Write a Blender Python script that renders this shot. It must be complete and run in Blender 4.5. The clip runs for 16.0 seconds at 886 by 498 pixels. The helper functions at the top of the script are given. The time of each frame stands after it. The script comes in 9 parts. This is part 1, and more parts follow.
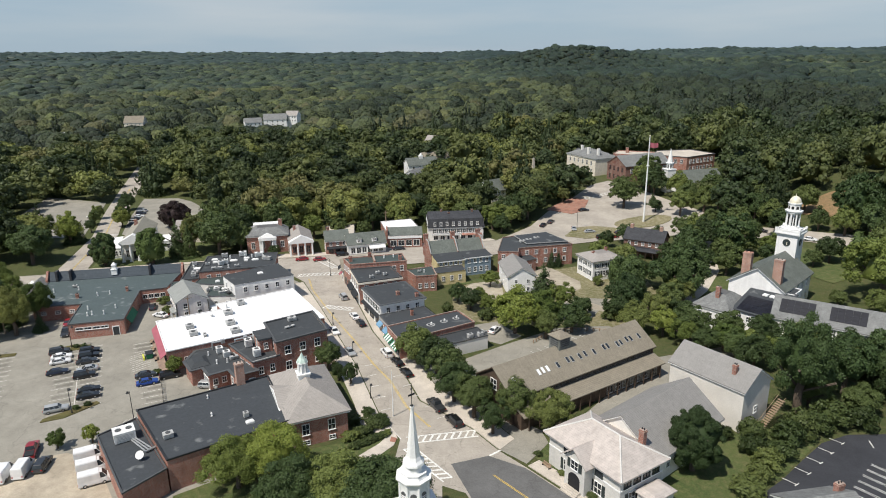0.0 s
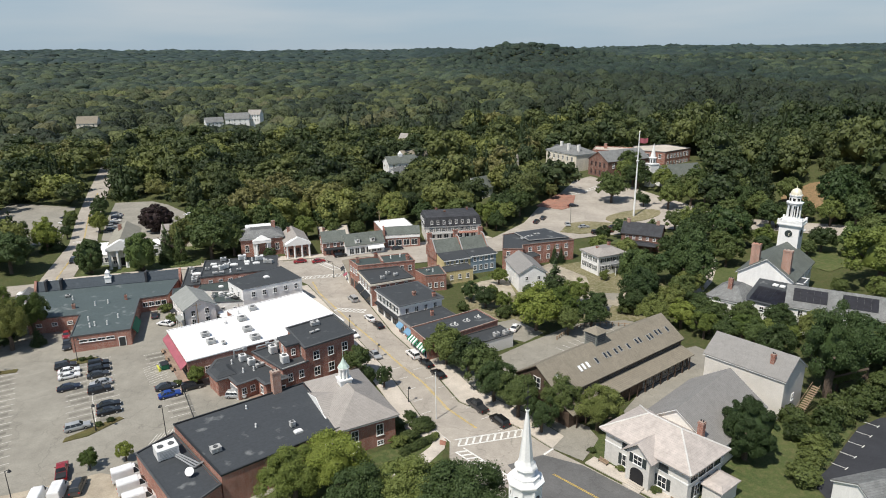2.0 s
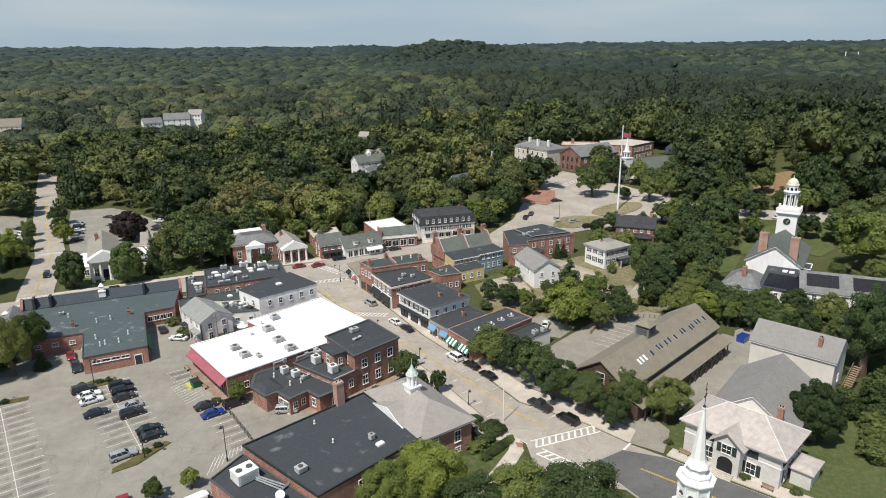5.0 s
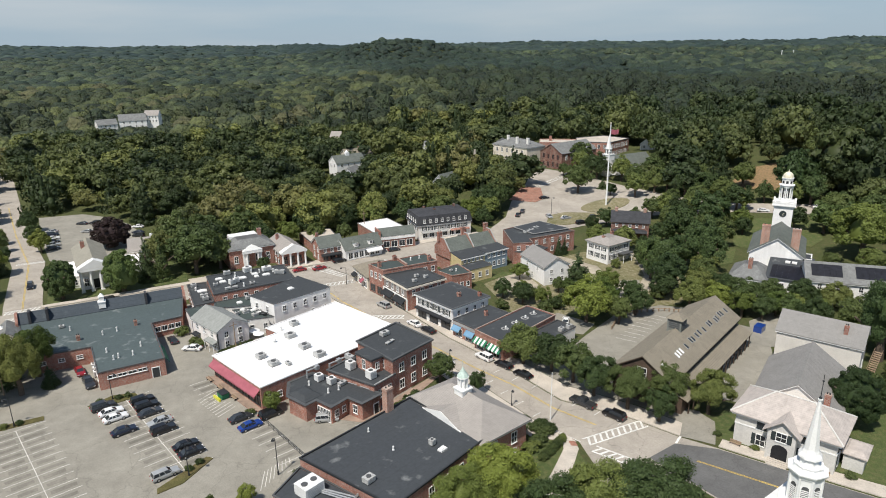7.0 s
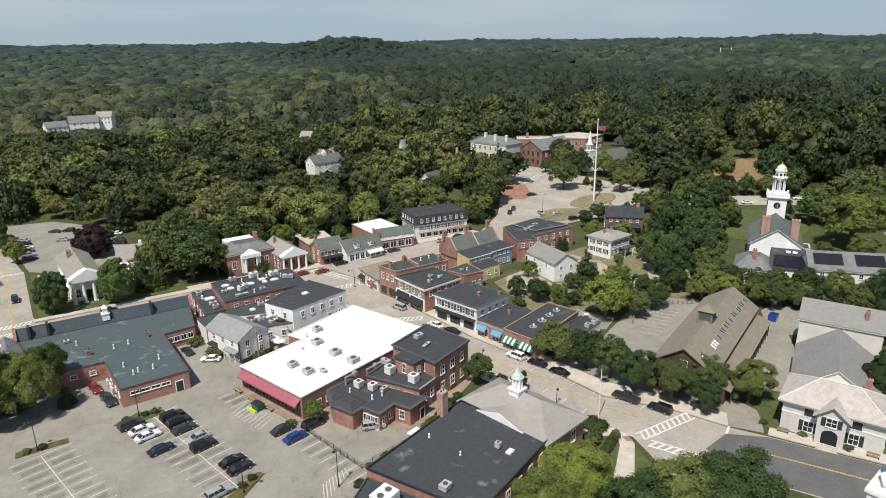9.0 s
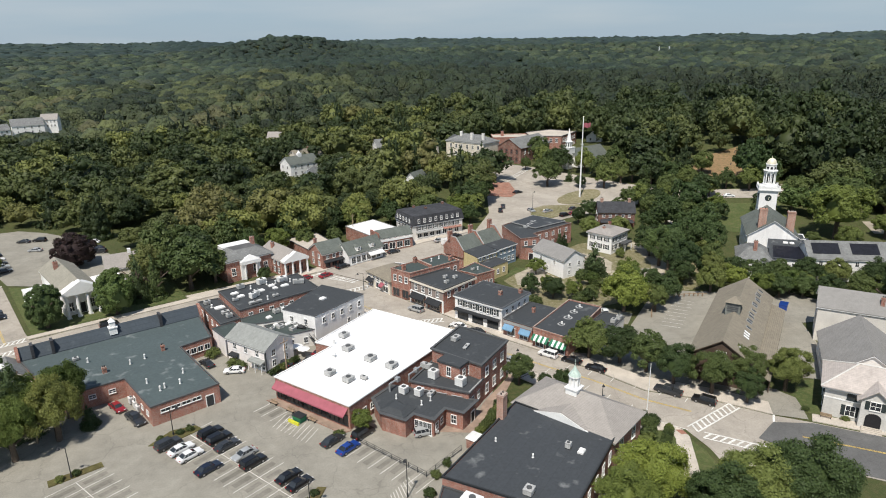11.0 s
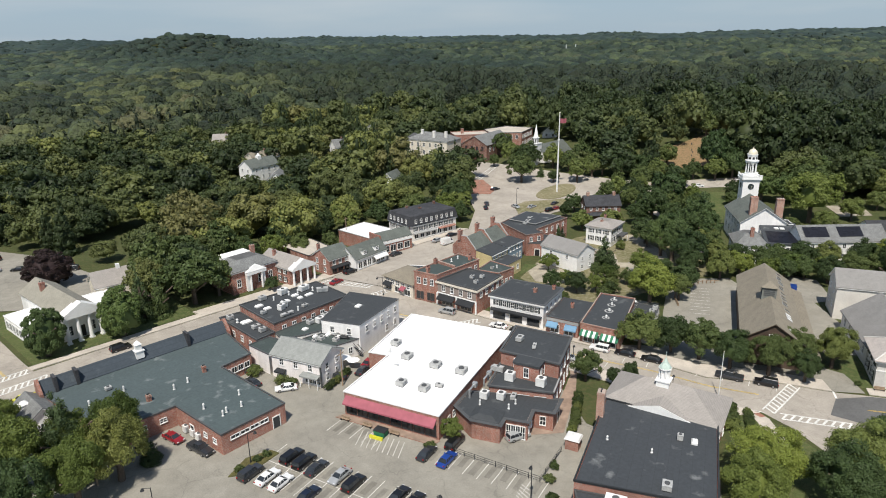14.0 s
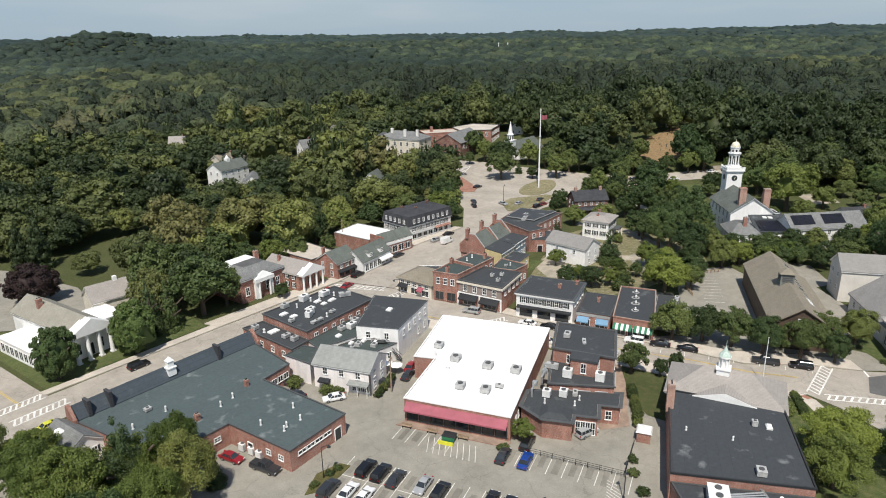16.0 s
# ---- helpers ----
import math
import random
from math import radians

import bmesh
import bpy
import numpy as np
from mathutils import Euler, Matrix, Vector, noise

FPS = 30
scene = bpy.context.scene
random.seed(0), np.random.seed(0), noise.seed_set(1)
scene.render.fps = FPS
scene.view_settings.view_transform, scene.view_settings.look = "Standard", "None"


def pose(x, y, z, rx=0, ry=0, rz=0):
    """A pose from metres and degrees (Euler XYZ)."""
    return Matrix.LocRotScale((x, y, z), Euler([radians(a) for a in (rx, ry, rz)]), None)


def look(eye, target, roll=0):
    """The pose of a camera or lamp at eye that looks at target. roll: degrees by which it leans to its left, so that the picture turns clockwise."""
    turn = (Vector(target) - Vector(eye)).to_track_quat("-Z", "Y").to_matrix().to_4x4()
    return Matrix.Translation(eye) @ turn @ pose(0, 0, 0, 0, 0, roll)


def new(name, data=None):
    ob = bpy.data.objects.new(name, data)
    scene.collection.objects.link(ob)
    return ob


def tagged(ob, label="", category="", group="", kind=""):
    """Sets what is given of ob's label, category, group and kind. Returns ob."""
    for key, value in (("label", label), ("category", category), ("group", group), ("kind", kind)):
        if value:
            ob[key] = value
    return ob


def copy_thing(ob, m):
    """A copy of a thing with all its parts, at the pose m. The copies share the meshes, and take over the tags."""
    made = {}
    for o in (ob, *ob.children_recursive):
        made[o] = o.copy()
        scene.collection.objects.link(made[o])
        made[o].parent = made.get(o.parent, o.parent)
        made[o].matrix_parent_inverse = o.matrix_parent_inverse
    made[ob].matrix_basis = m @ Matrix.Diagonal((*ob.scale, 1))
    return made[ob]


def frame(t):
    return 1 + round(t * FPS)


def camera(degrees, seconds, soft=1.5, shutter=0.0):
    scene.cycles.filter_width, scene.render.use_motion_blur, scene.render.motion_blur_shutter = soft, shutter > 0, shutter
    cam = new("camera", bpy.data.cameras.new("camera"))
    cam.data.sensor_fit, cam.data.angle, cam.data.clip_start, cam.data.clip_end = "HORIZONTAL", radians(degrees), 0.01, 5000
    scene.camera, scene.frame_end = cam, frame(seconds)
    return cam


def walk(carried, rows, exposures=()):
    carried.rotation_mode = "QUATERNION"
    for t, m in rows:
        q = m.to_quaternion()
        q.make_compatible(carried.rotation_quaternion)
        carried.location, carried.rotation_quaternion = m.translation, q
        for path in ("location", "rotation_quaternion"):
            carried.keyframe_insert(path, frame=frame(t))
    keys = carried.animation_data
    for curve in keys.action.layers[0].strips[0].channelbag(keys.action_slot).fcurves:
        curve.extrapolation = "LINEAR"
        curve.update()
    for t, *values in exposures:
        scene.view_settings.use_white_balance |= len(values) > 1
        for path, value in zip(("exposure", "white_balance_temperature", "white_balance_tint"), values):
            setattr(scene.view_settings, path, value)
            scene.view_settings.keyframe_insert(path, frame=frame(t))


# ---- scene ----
cam = camera(68.7, 16.0, soft=1.0)
METRES, EYE, TILT, LEAN, TURN = 161.0, 71.8, -16.7, 0.7, 0.0
ROWS = [
    (0.0, 0.0, 0.0, 0.0, 0.0, 0.0, -0.0),
    (0.5, -0.0282, 0.0032, 0.0005, -1.07, -0.05, 0.34),
    (1.0, -0.0565, 0.0069, 0.0013, -2.17, -0.11, 0.68),
    (1.5, -0.0844, 0.0113, 0.0019, -3.24, -0.17, 1.01),
    (2.0, -0.1122, 0.0161, 0.003, -4.32, -0.24, 1.35),
    (2.5, -0.1394, 0.0215, 0.0041, -5.36, -0.31, 1.68),
    (3.0, -0.1666, 0.0274, 0.0055, -6.42, -0.38, 2.01),
    (3.5, -0.1939, 0.0339, 0.007, -7.5, -0.45, 2.33),
    (4.0, -0.2214, 0.0409, 0.0091, -8.62, -0.54, 2.67),
    (6.5, -0.3585, 0.0841, 0.0198, -14.21, -1.01, 4.31),
    (7.0, -0.3858, 0.0946, 0.0224, -15.36, -1.13, 4.66),
    (7.5, -0.4131, 0.106, 0.0252, -16.51, -1.26, 5.01),
    (8.0, -0.4402, 0.1178, 0.0281, -17.67, -1.4, 5.37),
    (8.5, -0.4673, 0.1302, 0.0314, -18.85, -1.53, 5.71),
    (9.0, -0.4945, 0.1434, 0.0352, -20.04, -1.71, 6.08),
    (11.5, -0.6301, 0.222, 0.0557, -26.35, -2.57, 7.85),
    (12.0, -0.6574, 0.24, 0.0608, -27.67, -2.8, 8.22),
    (12.5, -0.6848, 0.2587, 0.0662, -29.03, -3.02, 8.57),
    (13.0, -0.7121, 0.2785, 0.0716, -30.38, -3.23, 8.91),
    (13.5, -0.7391, 0.2993, 0.0774, -31.78, -3.49, 9.28),
    (14.0, -0.7665, 0.3212, 0.0832, -33.22, -3.72, 9.64),
    (14.5, -0.7945, 0.3444, 0.0897, -34.72, -4.02, 10.02),
    (15.0, -0.8225, 0.3688, 0.0968, -36.28, -4.33, 10.41),
    (15.5, -0.8504, 0.3942, 0.1039, -37.87, -4.65, 10.79),
    (16.0, -0.8778, 0.4207, 0.1109, -39.47, -4.97, 11.16),
]
walk(cam, [(t, pose(0, 0, EYE, TILT, LEAN, TURN) @ pose(METRES * x, METRES * y, METRES * z, 90 + pitch, roll, yaw)) for t, x, y, z, yaw, pitch, roll in ROWS])

# ---- light ----
SUN_FROM = Vector((-0.71, -0.70, 0.0)).normalized()
SUN_UP = radians(58)
world = bpy.data.worlds.new("sky")
scene.world = world
world.use_nodes = True
wn, wl = world.node_tree.nodes, world.node_tree.links
sky = wn.new("ShaderNodeTexSky")
sky.sky_type, sky.sun_disc = "NISHITA", False
sky.sun_elevation, sky.sun_rotation = SUN_UP, math.atan2(SUN_FROM.x, SUN_FROM.y)
sky.air_density, sky.dust_density, sky.ozone_density, sky.altitude = 1.0, 0.6, 1.5, 100
# summer haze: a pale veil with faint high cloud over the clear sky
tc, cloud, ramp = wn.new("ShaderNodeTexCoord"), wn.new("ShaderNodeTexNoise"), wn.new("ShaderNodeMapRange")
stretch = wn.new("ShaderNodeMapping")
stretch.inputs["Scale"].default_value = (1.2, 1.2, 9.0)
wl.new(tc.outputs["Generated"], stretch.inputs[0])
wl.new(stretch.outputs[0], cloud.inputs["Vector"])
cloud.inputs["Scale"].default_value, cloud.inputs["Detail"].default_value = 1.6, 5
ramp.inputs[1].default_value, ramp.inputs[2].default_value = 0.42, 0.72
ramp.inputs[3].default_value, ramp.inputs[4].default_value = 0.0, 1.0
wl.new(cloud.outputs[0], ramp.inputs[0])
veil, haze = wn.new("ShaderNodeMix"), wn.new("ShaderNodeMix")
veil.data_type = haze.data_type = "RGBA"
veil.inputs[6].default_value, veil.inputs[7].default_value = (3.5, 4.65, 5.75, 1), (4.9, 5.55, 6.2, 1)
wl.new(ramp.outputs[0], veil.inputs[0])
up = wn.new("ShaderNodeSeparateXYZ")
wl.new(tc.outputs["Generated"], up.inputs[0])
thin = wn.new("ShaderNodeMapRange")
thin.inputs[1].default_value, thin.inputs[2].default_value = 0.05, 0.6
thin.inputs[3].default_value, thin.inputs[4].default_value = 0.86, 0.1
wl.new(up.outputs[2], thin.inputs[0])
wl.new(thin.outputs[0], haze.inputs[0])
wl.new(sky.outputs[0], haze.inputs[6])
wl.new(veil.outputs[2], haze.inputs[7])
wl.new(haze.outputs[2], wn["Background"].inputs[0])
wn["Background"].inputs[1].default_value = 0.10
sun = new("sun", bpy.data.lights.new("sun", "SUN"))
sun.data.energy, sun.data.angle, sun.data.color = 4.85, radians(0.6), (1.0, 0.945, 0.86)
sun.matrix_world = look((SUN_FROM * math.cos(SUN_UP) + Vector((0, 0, math.sin(SUN_UP)))) * 100, (0, 0, 0))
scene.view_settings.exposure = 0.0


# ---- materials ----
def nodes_of(name, rough=0.8, metal=0.0, spec=0.3):
    m = bpy.data.materials.new(name)
    m.use_nodes = True
    n, l = m.node_tree.nodes, m.node_tree.links
    b = n["Principled BSDF"]
    b.inputs["Roughness"].default_value, b.inputs["Metallic"].default_value = rough, metal
    b.inputs["Specular IOR Level"].default_value = spec
    return m, n, l, b


def spread(n, l, scale, lo, hi, detail=4.0, where=None, a=0.3, b=0.7, stretch=None):
    """Noise at a scale per metre, mapped to lo..hi."""
    t = n.new("ShaderNodeTexNoise")
    t.inputs["Scale"].default_value, t.inputs["Detail"].default_value = scale, detail
    p = where or n.new("ShaderNodeNewGeometry").outputs["Position"]
    if stretch:
        mp = n.new("ShaderNodeMapping")
        mp.inputs["Scale"].default_value = stretch
        l.new(p, mp.inputs[0])
        p = mp.outputs[0]
    l.new(p, t.inputs["Vector"])
    r = n.new("ShaderNodeMapRange")
    r.inputs[1].default_value, r.inputs[2].default_value = a, b
    r.inputs[3].default_value, r.inputs[4].default_value = lo, hi
    l.new(t.outputs[0], r.inputs[0])
    return r.outputs[0]


def times(n, l, colour, value):
    q = n.new("ShaderNodeVectorMath")
    q.operation = "SCALE"
    if isinstance(colour, tuple):
        q.inputs[0].default_value = colour
    else:
        l.new(colour, q.inputs[0])
    if isinstance(value, (int, float)):
        q.inputs["Scale"].default_value = value
    else:
        l.new(value, q.inputs["Scale"])
    return q.outputs[0]


def mixed(n, l, f, a, b):
    q = n.new("ShaderNodeMix")
    q.data_type = "RGBA"
    for i, v in ((0, f), (6, a), (7, b)):
        if isinstance(v, tuple):
            q.inputs[i].default_value = (*v, 1) if len(v) == 3 else v
        elif isinstance(v, (int, float)):
            q.inputs[i].default_value = v
        else:
            l.new(v, q.inputs[i])
    return q.outputs[2]


def bumped(n, l, b, height, strength, distance=0.02):
    q = n.new("ShaderNodeBump")
    q.inputs["Strength"].default_value, q.inputs["Distance"].default_value = strength, distance
    l.new(height, q.inputs["Height"])
    l.new(q.outputs[0], b.inputs["Normal"])


def wall_uv(n, l):
    """Metres along a wall or roof course, and up it."""
    g = n.new("ShaderNodeNewGeometry")
    cr = n.new("ShaderNodeVectorMath")
    cr.operation = "CROSS_PRODUCT"
    l.new(g.outputs["True Normal"], cr.inputs[0])
    cr.inputs[1].default_value = (0, 0, 1)
    nm = n.new("ShaderNodeVectorMath")
    nm.operation = "NORMALIZE"
    l.new(cr.outputs[0], nm.inputs[0])
    dt = n.new("ShaderNodeVectorMath")
    dt.operation = "DOT_PRODUCT"
    l.new(g.outputs["Position"], dt.inputs[0])
    l.new(nm.outputs[0], dt.inputs[1])
    sp = n.new("ShaderNodeSeparateXYZ")
    l.new(g.outputs["Position"], sp.inputs[0])
    cb = n.new("ShaderNodeCombineXYZ")
    l.new(dt.outputs["Value"], cb.inputs[0])
    l.new(sp.outputs[2], cb.inputs[1])
    return cb.outputs[0]


def plain(name, col, rough=0.7, var=0.12, fine=3.0, big=0.12, coarse=0.25, metal=0.0, spec=0.3, bump=0.0):
    m, n, l, b = nodes_of(name, rough, metal, spec)
    f = spread(n, l, fine, 1 - var, 1 + var)
    g = spread(n, l, coarse, 1 - big, 1 + big)
    l.new(times(n, l, times(n, l, col, f), g), b.inputs["Base Color"])
    if bump:
        bumped(n, l, b, spread(n, l, fine * 4, 0, 1), bump)
    return m


def courses(name, c1, c2, mortar, width, height, joint, rough=0.85, var=0.2, streak=0.15, bump=0.4, offset=0.5):
    """Bricks, shingles or boards laid in courses."""
    m, n, l, b = nodes_of(name, rough)
    t = n.new("ShaderNodeTexBrick")
    t.offset = offset
    l.new(wall_uv(n, l), t.inputs["Vector"])
    for k, v in (("Color1", c1), ("Color2", c2), ("Mortar", mortar)):
        t.inputs[k].default_value = (*v, 1)
    t.inputs["Scale"].default_value = 1.0
    t.inputs["Brick Width"].default_value, t.inputs["Row Height"].default_value = width, height
    t.inputs["Mortar Size"].default_value = joint
    f = spread(n, l, 0.35, 1 - var, 1 + var)
    s = spread(n, l, 1.2, 1 - streak, 1 + streak, stretch=(1, 1, 0.15))
    l.new(times(n, l, times(n, l, t.outputs[0], f), s), b.inputs["Base Color"])
    bumped(n, l, b, t.outputs["Fac"], -bump, 0.02)
    return m


def membrane(name, col, light, amount=0.62, seam=2.2, ang=28):
    """A rolled flat roof with seams, patches and dried puddles."""
    m, n, l, b = nodes_of(name, 0.75)
    g = n.new("ShaderNodeNewGeometry")
    mp = n.new("ShaderNodeMapping")
    mp.inputs["Rotation"].default_value = (0, 0, radians(-ang))
    l.new(g.outputs["Position"], mp.inputs[0])
    t = n.new("ShaderNodeTexBrick")
    l.new(mp.outputs[0], t.inputs["Vector"])
    t.inputs["Color1"].default_value, t.inputs["Color2"].default_value = (1, 1, 1, 1), (0.94, 0.94, 0.94, 1)
    t.inputs["Mortar"].default_value = (0.86, 0.86, 0.86, 1)
    t.inputs["Scale"].default_value = 1.0
    t.inputs["Brick Width"].default_value, t.inputs["Row Height"].default_value, t.inputs["Mortar Size"].default_value = 9, seam, 0.05
    puddle = spread(n, l, 0.34, 0, 0.8, 3, a=amount, b=amount + 0.16)
    base = mixed(n, l, puddle, col, light)
    f = spread(n, l, 2.0, 0.9, 1.1)
    c = n.new("ShaderNodeMix")
    c.data_type, c.blend_type = "RGBA", "MULTIPLY"
    c.inputs[0].default_value = 1.0
    l.new(times(n, l, base, f), c.inputs[6])
    l.new(t.outputs[0], c.inputs[7])
    l.new(c.outputs[2], b.inputs["Base Color"])
    bumped(n, l, b, spread(n, l, 6, 0, 1), 0.2)
    return m


def paving(name, col, crack=0.25, patch=0.12, lane=0.0, rough=0.9):
    m, n, l, b = nodes_of(name, rough, 0, 0.25)
    f = spread(n, l, 4.0, 0.9, 1.1)
    g = spread(n, l, 0.12, 1 - patch, 1 + patch)
    h = spread(n, l, 0.5, 1 - patch * 0.7, 1 + patch * 0.7, 6)
    v = n.new("ShaderNodeTexVoronoi")
    v.feature = "DISTANCE_TO_EDGE"
    v.inputs["Scale"].default_value = 0.11
    wob = n.new("ShaderNodeTexNoise")
    wob.inputs["Scale"].default_value, wob.inputs["Detail"].default_value = 0.4, 3
    geo = n.new("ShaderNodeNewGeometry")
    l.new(geo.outputs["Position"], wob.inputs["Vector"])
    ad = n.new("ShaderNodeVectorMath")
    ad.operation = "MULTIPLY_ADD"
    l.new(wob.outputs["Color"], ad.inputs[0])
    ad.inputs[1].default_value = (3, 3, 3)
    l.new(geo.outputs["Position"], ad.inputs[2])
    l.new(ad.outputs[0], v.inputs["Vector"])
    r = n.new("ShaderNodeMapRange")
    r.inputs[1].default_value, r.inputs[2].default_value = 0.0, 0.012
    r.inputs[3].default_value, r.inputs[4].default_value = 1 - crack, 1
    l.new(v.outputs["Distance"], r.inputs[0])
    c = times(n, l, times(n, l, times(n, l, times(n, l, col, f), g), h), r.outputs[0])
    l.new(c, b.inputs["Base Color"])
    bumped(n, l, b, spread(n, l, 30, 0, 1), 0.3, 0.01)
    return m


def grass_mat(name, a, b_, c_):
    m, n, l, b = nodes_of(name, 0.9, 0, 0.2)
    base = mixed(n, l, spread(n, l, 0.12, 0, 1, 5), a, b_)
    base = mixed(n, l, spread(n, l, 0.9, 0, 0.7, 4, a=0.45, b=0.7), base, c_)
    l.new(times(n, l, base, spread(n, l, 7, 0.7, 1.3)), b.inputs["Base Color"])
    bumped(n, l, b, spread(n, l, 12, 0, 1), 0.8, 0.08)
    return m


def leaf_mat(name, dark, light, brown, by_tint, thin=0.22, gloss=0.3, relief=0.0):
    """Foliage: varied from tree to tree and from leaf clump to leaf clump."""
    m, n, l, b = nodes_of(name, 0.6, 0, gloss)
    if by_tint:
        q = n.new("ShaderNodeAttribute")
        q.attribute_name = "tint"
        who = q.outputs["Fac"]
    else:
        who = n.new("ShaderNodeObjectInfo").outputs["Random"]
    isl = n.new("ShaderNodeNewGeometry").outputs["Random Per Island"]
    cr = n.new("ShaderNodeValToRGB")
    stops = [(0.0, tuple(v * 0.72 for v in dark)), (0.24, dark), (0.72, light), (0.88, tuple(v * q for v, q in zip(light, (1.45, 1.4, 1.2)))), (1.0, brown)]
    while len(cr.color_ramp.elements) < len(stops):
        cr.color_ramp.elements.new(0.5)
    for el, (p, v) in zip(cr.color_ramp.elements, stops):
        el.position, el.color = p, (*v, 1)
    l.new(who, cr.inputs[0])
    c = cr.outputs[0]
    k = n.new("ShaderNodeMapRange")
    k.inputs[3].default_value, k.inputs[4].default_value = 0.8, 1.2
    l.new(isl, k.inputs[0])
    c = times(n, l, c, k.outputs[0])
    if relief:
        c = times(n, l, c, spread(n, l, 0.3, 1 - relief, 1 + relief, 5))
        bumped(n, l, b, spread(n, l, 0.35, 0, 1, 4), 0.9, 2.0)
    l.new(c, b.inputs["Base Color"])
    through_leaf, mix = n.new("ShaderNodeBsdfTranslucent"), n.new("ShaderNodeMixShader")
    l.new(mixed(n, l, 0.35, c, (0.13, 0.16, 0.02)), through_leaf.inputs[0])
    mix.inputs[0].default_value = thin
    l.new(b.outputs[0], mix.inputs[1])
    l.new(through_leaf.outputs[0], mix.inputs[2])
    l.new(mix.outputs[0], [q for q in n if q.type == "OUTPUT_MATERIAL"][0].inputs[0])
    return m


M = {}
M["brick"] = courses("red_brick", (0.33, 0.125, 0.085), (0.26, 0.092, 0.066), (0.36, 0.28, 0.235), 0.22, 0.075, 0.012)
M["brick_dark"] = courses("dark_brick", (0.21, 0.085, 0.06), (0.15, 0.06, 0.045), (0.25, 0.2, 0.17), 0.22, 0.075, 0.012)
M["front_taupe"] = plain("taupe_front_panel", (0.27, 0.225, 0.2), 0.9, 0.1, 3, 0.08, 0.4, bump=0.2)
M["brick_pink"] = courses("chimney_brick", (0.42, 0.23, 0.17), (0.36, 0.18, 0.13), (0.42, 0.34, 0.29), 0.22, 0.075, 0.012)
M["white_board"] = courses("white_clapboard", (0.83, 0.82, 0.80), (0.81, 0.80, 0.78), (0.70, 0.69, 0.67), 6, 0.14, 0.012, 0.6, 0.05, 0.06, 0.5)
M["cream_board"] = courses("cream_clapboard", (0.72, 0.66, 0.56), (0.69, 0.63, 0.53), (0.55, 0.5, 0.42), 6, 0.14, 0.012, 0.6, 0.06, 0.08, 0.5)
M["pink_board"] = courses("pale_stone_clapboard", (0.84, 0.79, 0.76), (0.82, 0.77, 0.74), (0.72, 0.67, 0.64), 6, 0.14, 0.012, 0.6, 0.06, 0.08, 0.5)
M["blue_board"] = courses("blue_clapboard", (0.23, 0.30, 0.36), (0.21, 0.28, 0.34), (0.15, 0.2, 0.24), 6, 0.14, 0.012, 0.6, 0.08, 0.08, 0.5)
M["yellow_board"] = courses("yellow_clapboard", (0.62, 0.52, 0.28), (0.58, 0.48, 0.26), (0.45, 0.37, 0.2), 6, 0.14, 0.012, 0.6, 0.08, 0.08, 0.5)
M["brown_board"] = courses("brown_boards", (0.10, 0.07, 0.05), (0.08, 0.055, 0.04), (0.05, 0.035, 0.03), 6, 0.18, 0.015, 0.7, 0.15, 0.15, 0.5)
M["vent_board"] = courses("greygreen_boards", (0.20, 0.21, 0.19), (0.17, 0.18, 0.165), (0.12, 0.125, 0.115), 6, 0.2, 0.015, 0.7, 0.1, 0.15, 0.5)
M["grey_stucco"] = plain("pale_render", (0.62, 0.59, 0.54), 0.85, 0.06, 4, 0.08, 0.3, bump=0.2)
M["white_stucco"] = plain("white_render", (0.74, 0.72, 0.68), 0.85, 0.06, 4, 0.06, 0.3, bump=0.2)
M["mansion_render"] = plain("grey_white_render", (0.60, 0.585, 0.55), 0.85, 0.08, 3, 0.1, 0.3, bump=0.2)
M["white"] = plain("white_paint", (0.80, 0.80, 0.78), 0.5, 0.05, 4, 0.05, 0.4)
M["roof_dark"] = membrane("dark_membrane", (0.053, 0.058, 0.062), (0.17, 0.18, 0.18))
M["roof_slate"] = membrane("bluegrey_membrane", (0.079, 0.103, 0.105), (0.26, 0.285, 0.28), 0.60, 3.0, 14)
M["roof_char"] = membrane("charcoal_membrane", (0.053, 0.059, 0.065), (0.25, 0.26, 0.255), 0.62, 1.8, 33)
M["roof_white"] = plain("white_membrane", (0.84, 0.84, 0.83), 0.6, 0.03, 2.0, 0.03, 0.15)
M["roof_green"] = membrane("green_membrane", (0.058, 0.075, 0.071), (0.15, 0.17, 0.165), 0.62, 2.0, 20)
M["shingle_tan"] = courses("tan_shingle", (0.25, 0.222, 0.172), (0.228, 0.202, 0.156), (0.17, 0.148, 0.118), 0.9, 0.14, 0.01, 0.9, 0.07, 0.07)
M["shingle_grey"] = courses("grey_shingle", (0.262, 0.254, 0.241), (0.24, 0.232, 0.22), (0.19, 0.183, 0.174), 0.9, 0.14, 0.01, 0.9, 0.06, 0.05)
M["shingle_taupe"] = courses("taupe_shingle", (0.335, 0.31, 0.285), (0.31, 0.287, 0.263), (0.24, 0.222, 0.204), 0.9, 0.14, 0.01, 0.9, 0.05, 0.05)
M["shingle_dark"] = courses("dark_shingle", (0.06, 0.062, 0.068), (0.045, 0.047, 0.052), (0.03, 0.03, 0.033), 0.9, 0.14, 0.01, 0.9, 0.15, 0.12)
M["shingle_green"] = courses("greygreen_slate", (0.135, 0.15, 0.133), (0.115, 0.128, 0.114), (0.08, 0.088, 0.08), 0.5, 0.18, 0.01, 0.75, 0.12, 0.1)
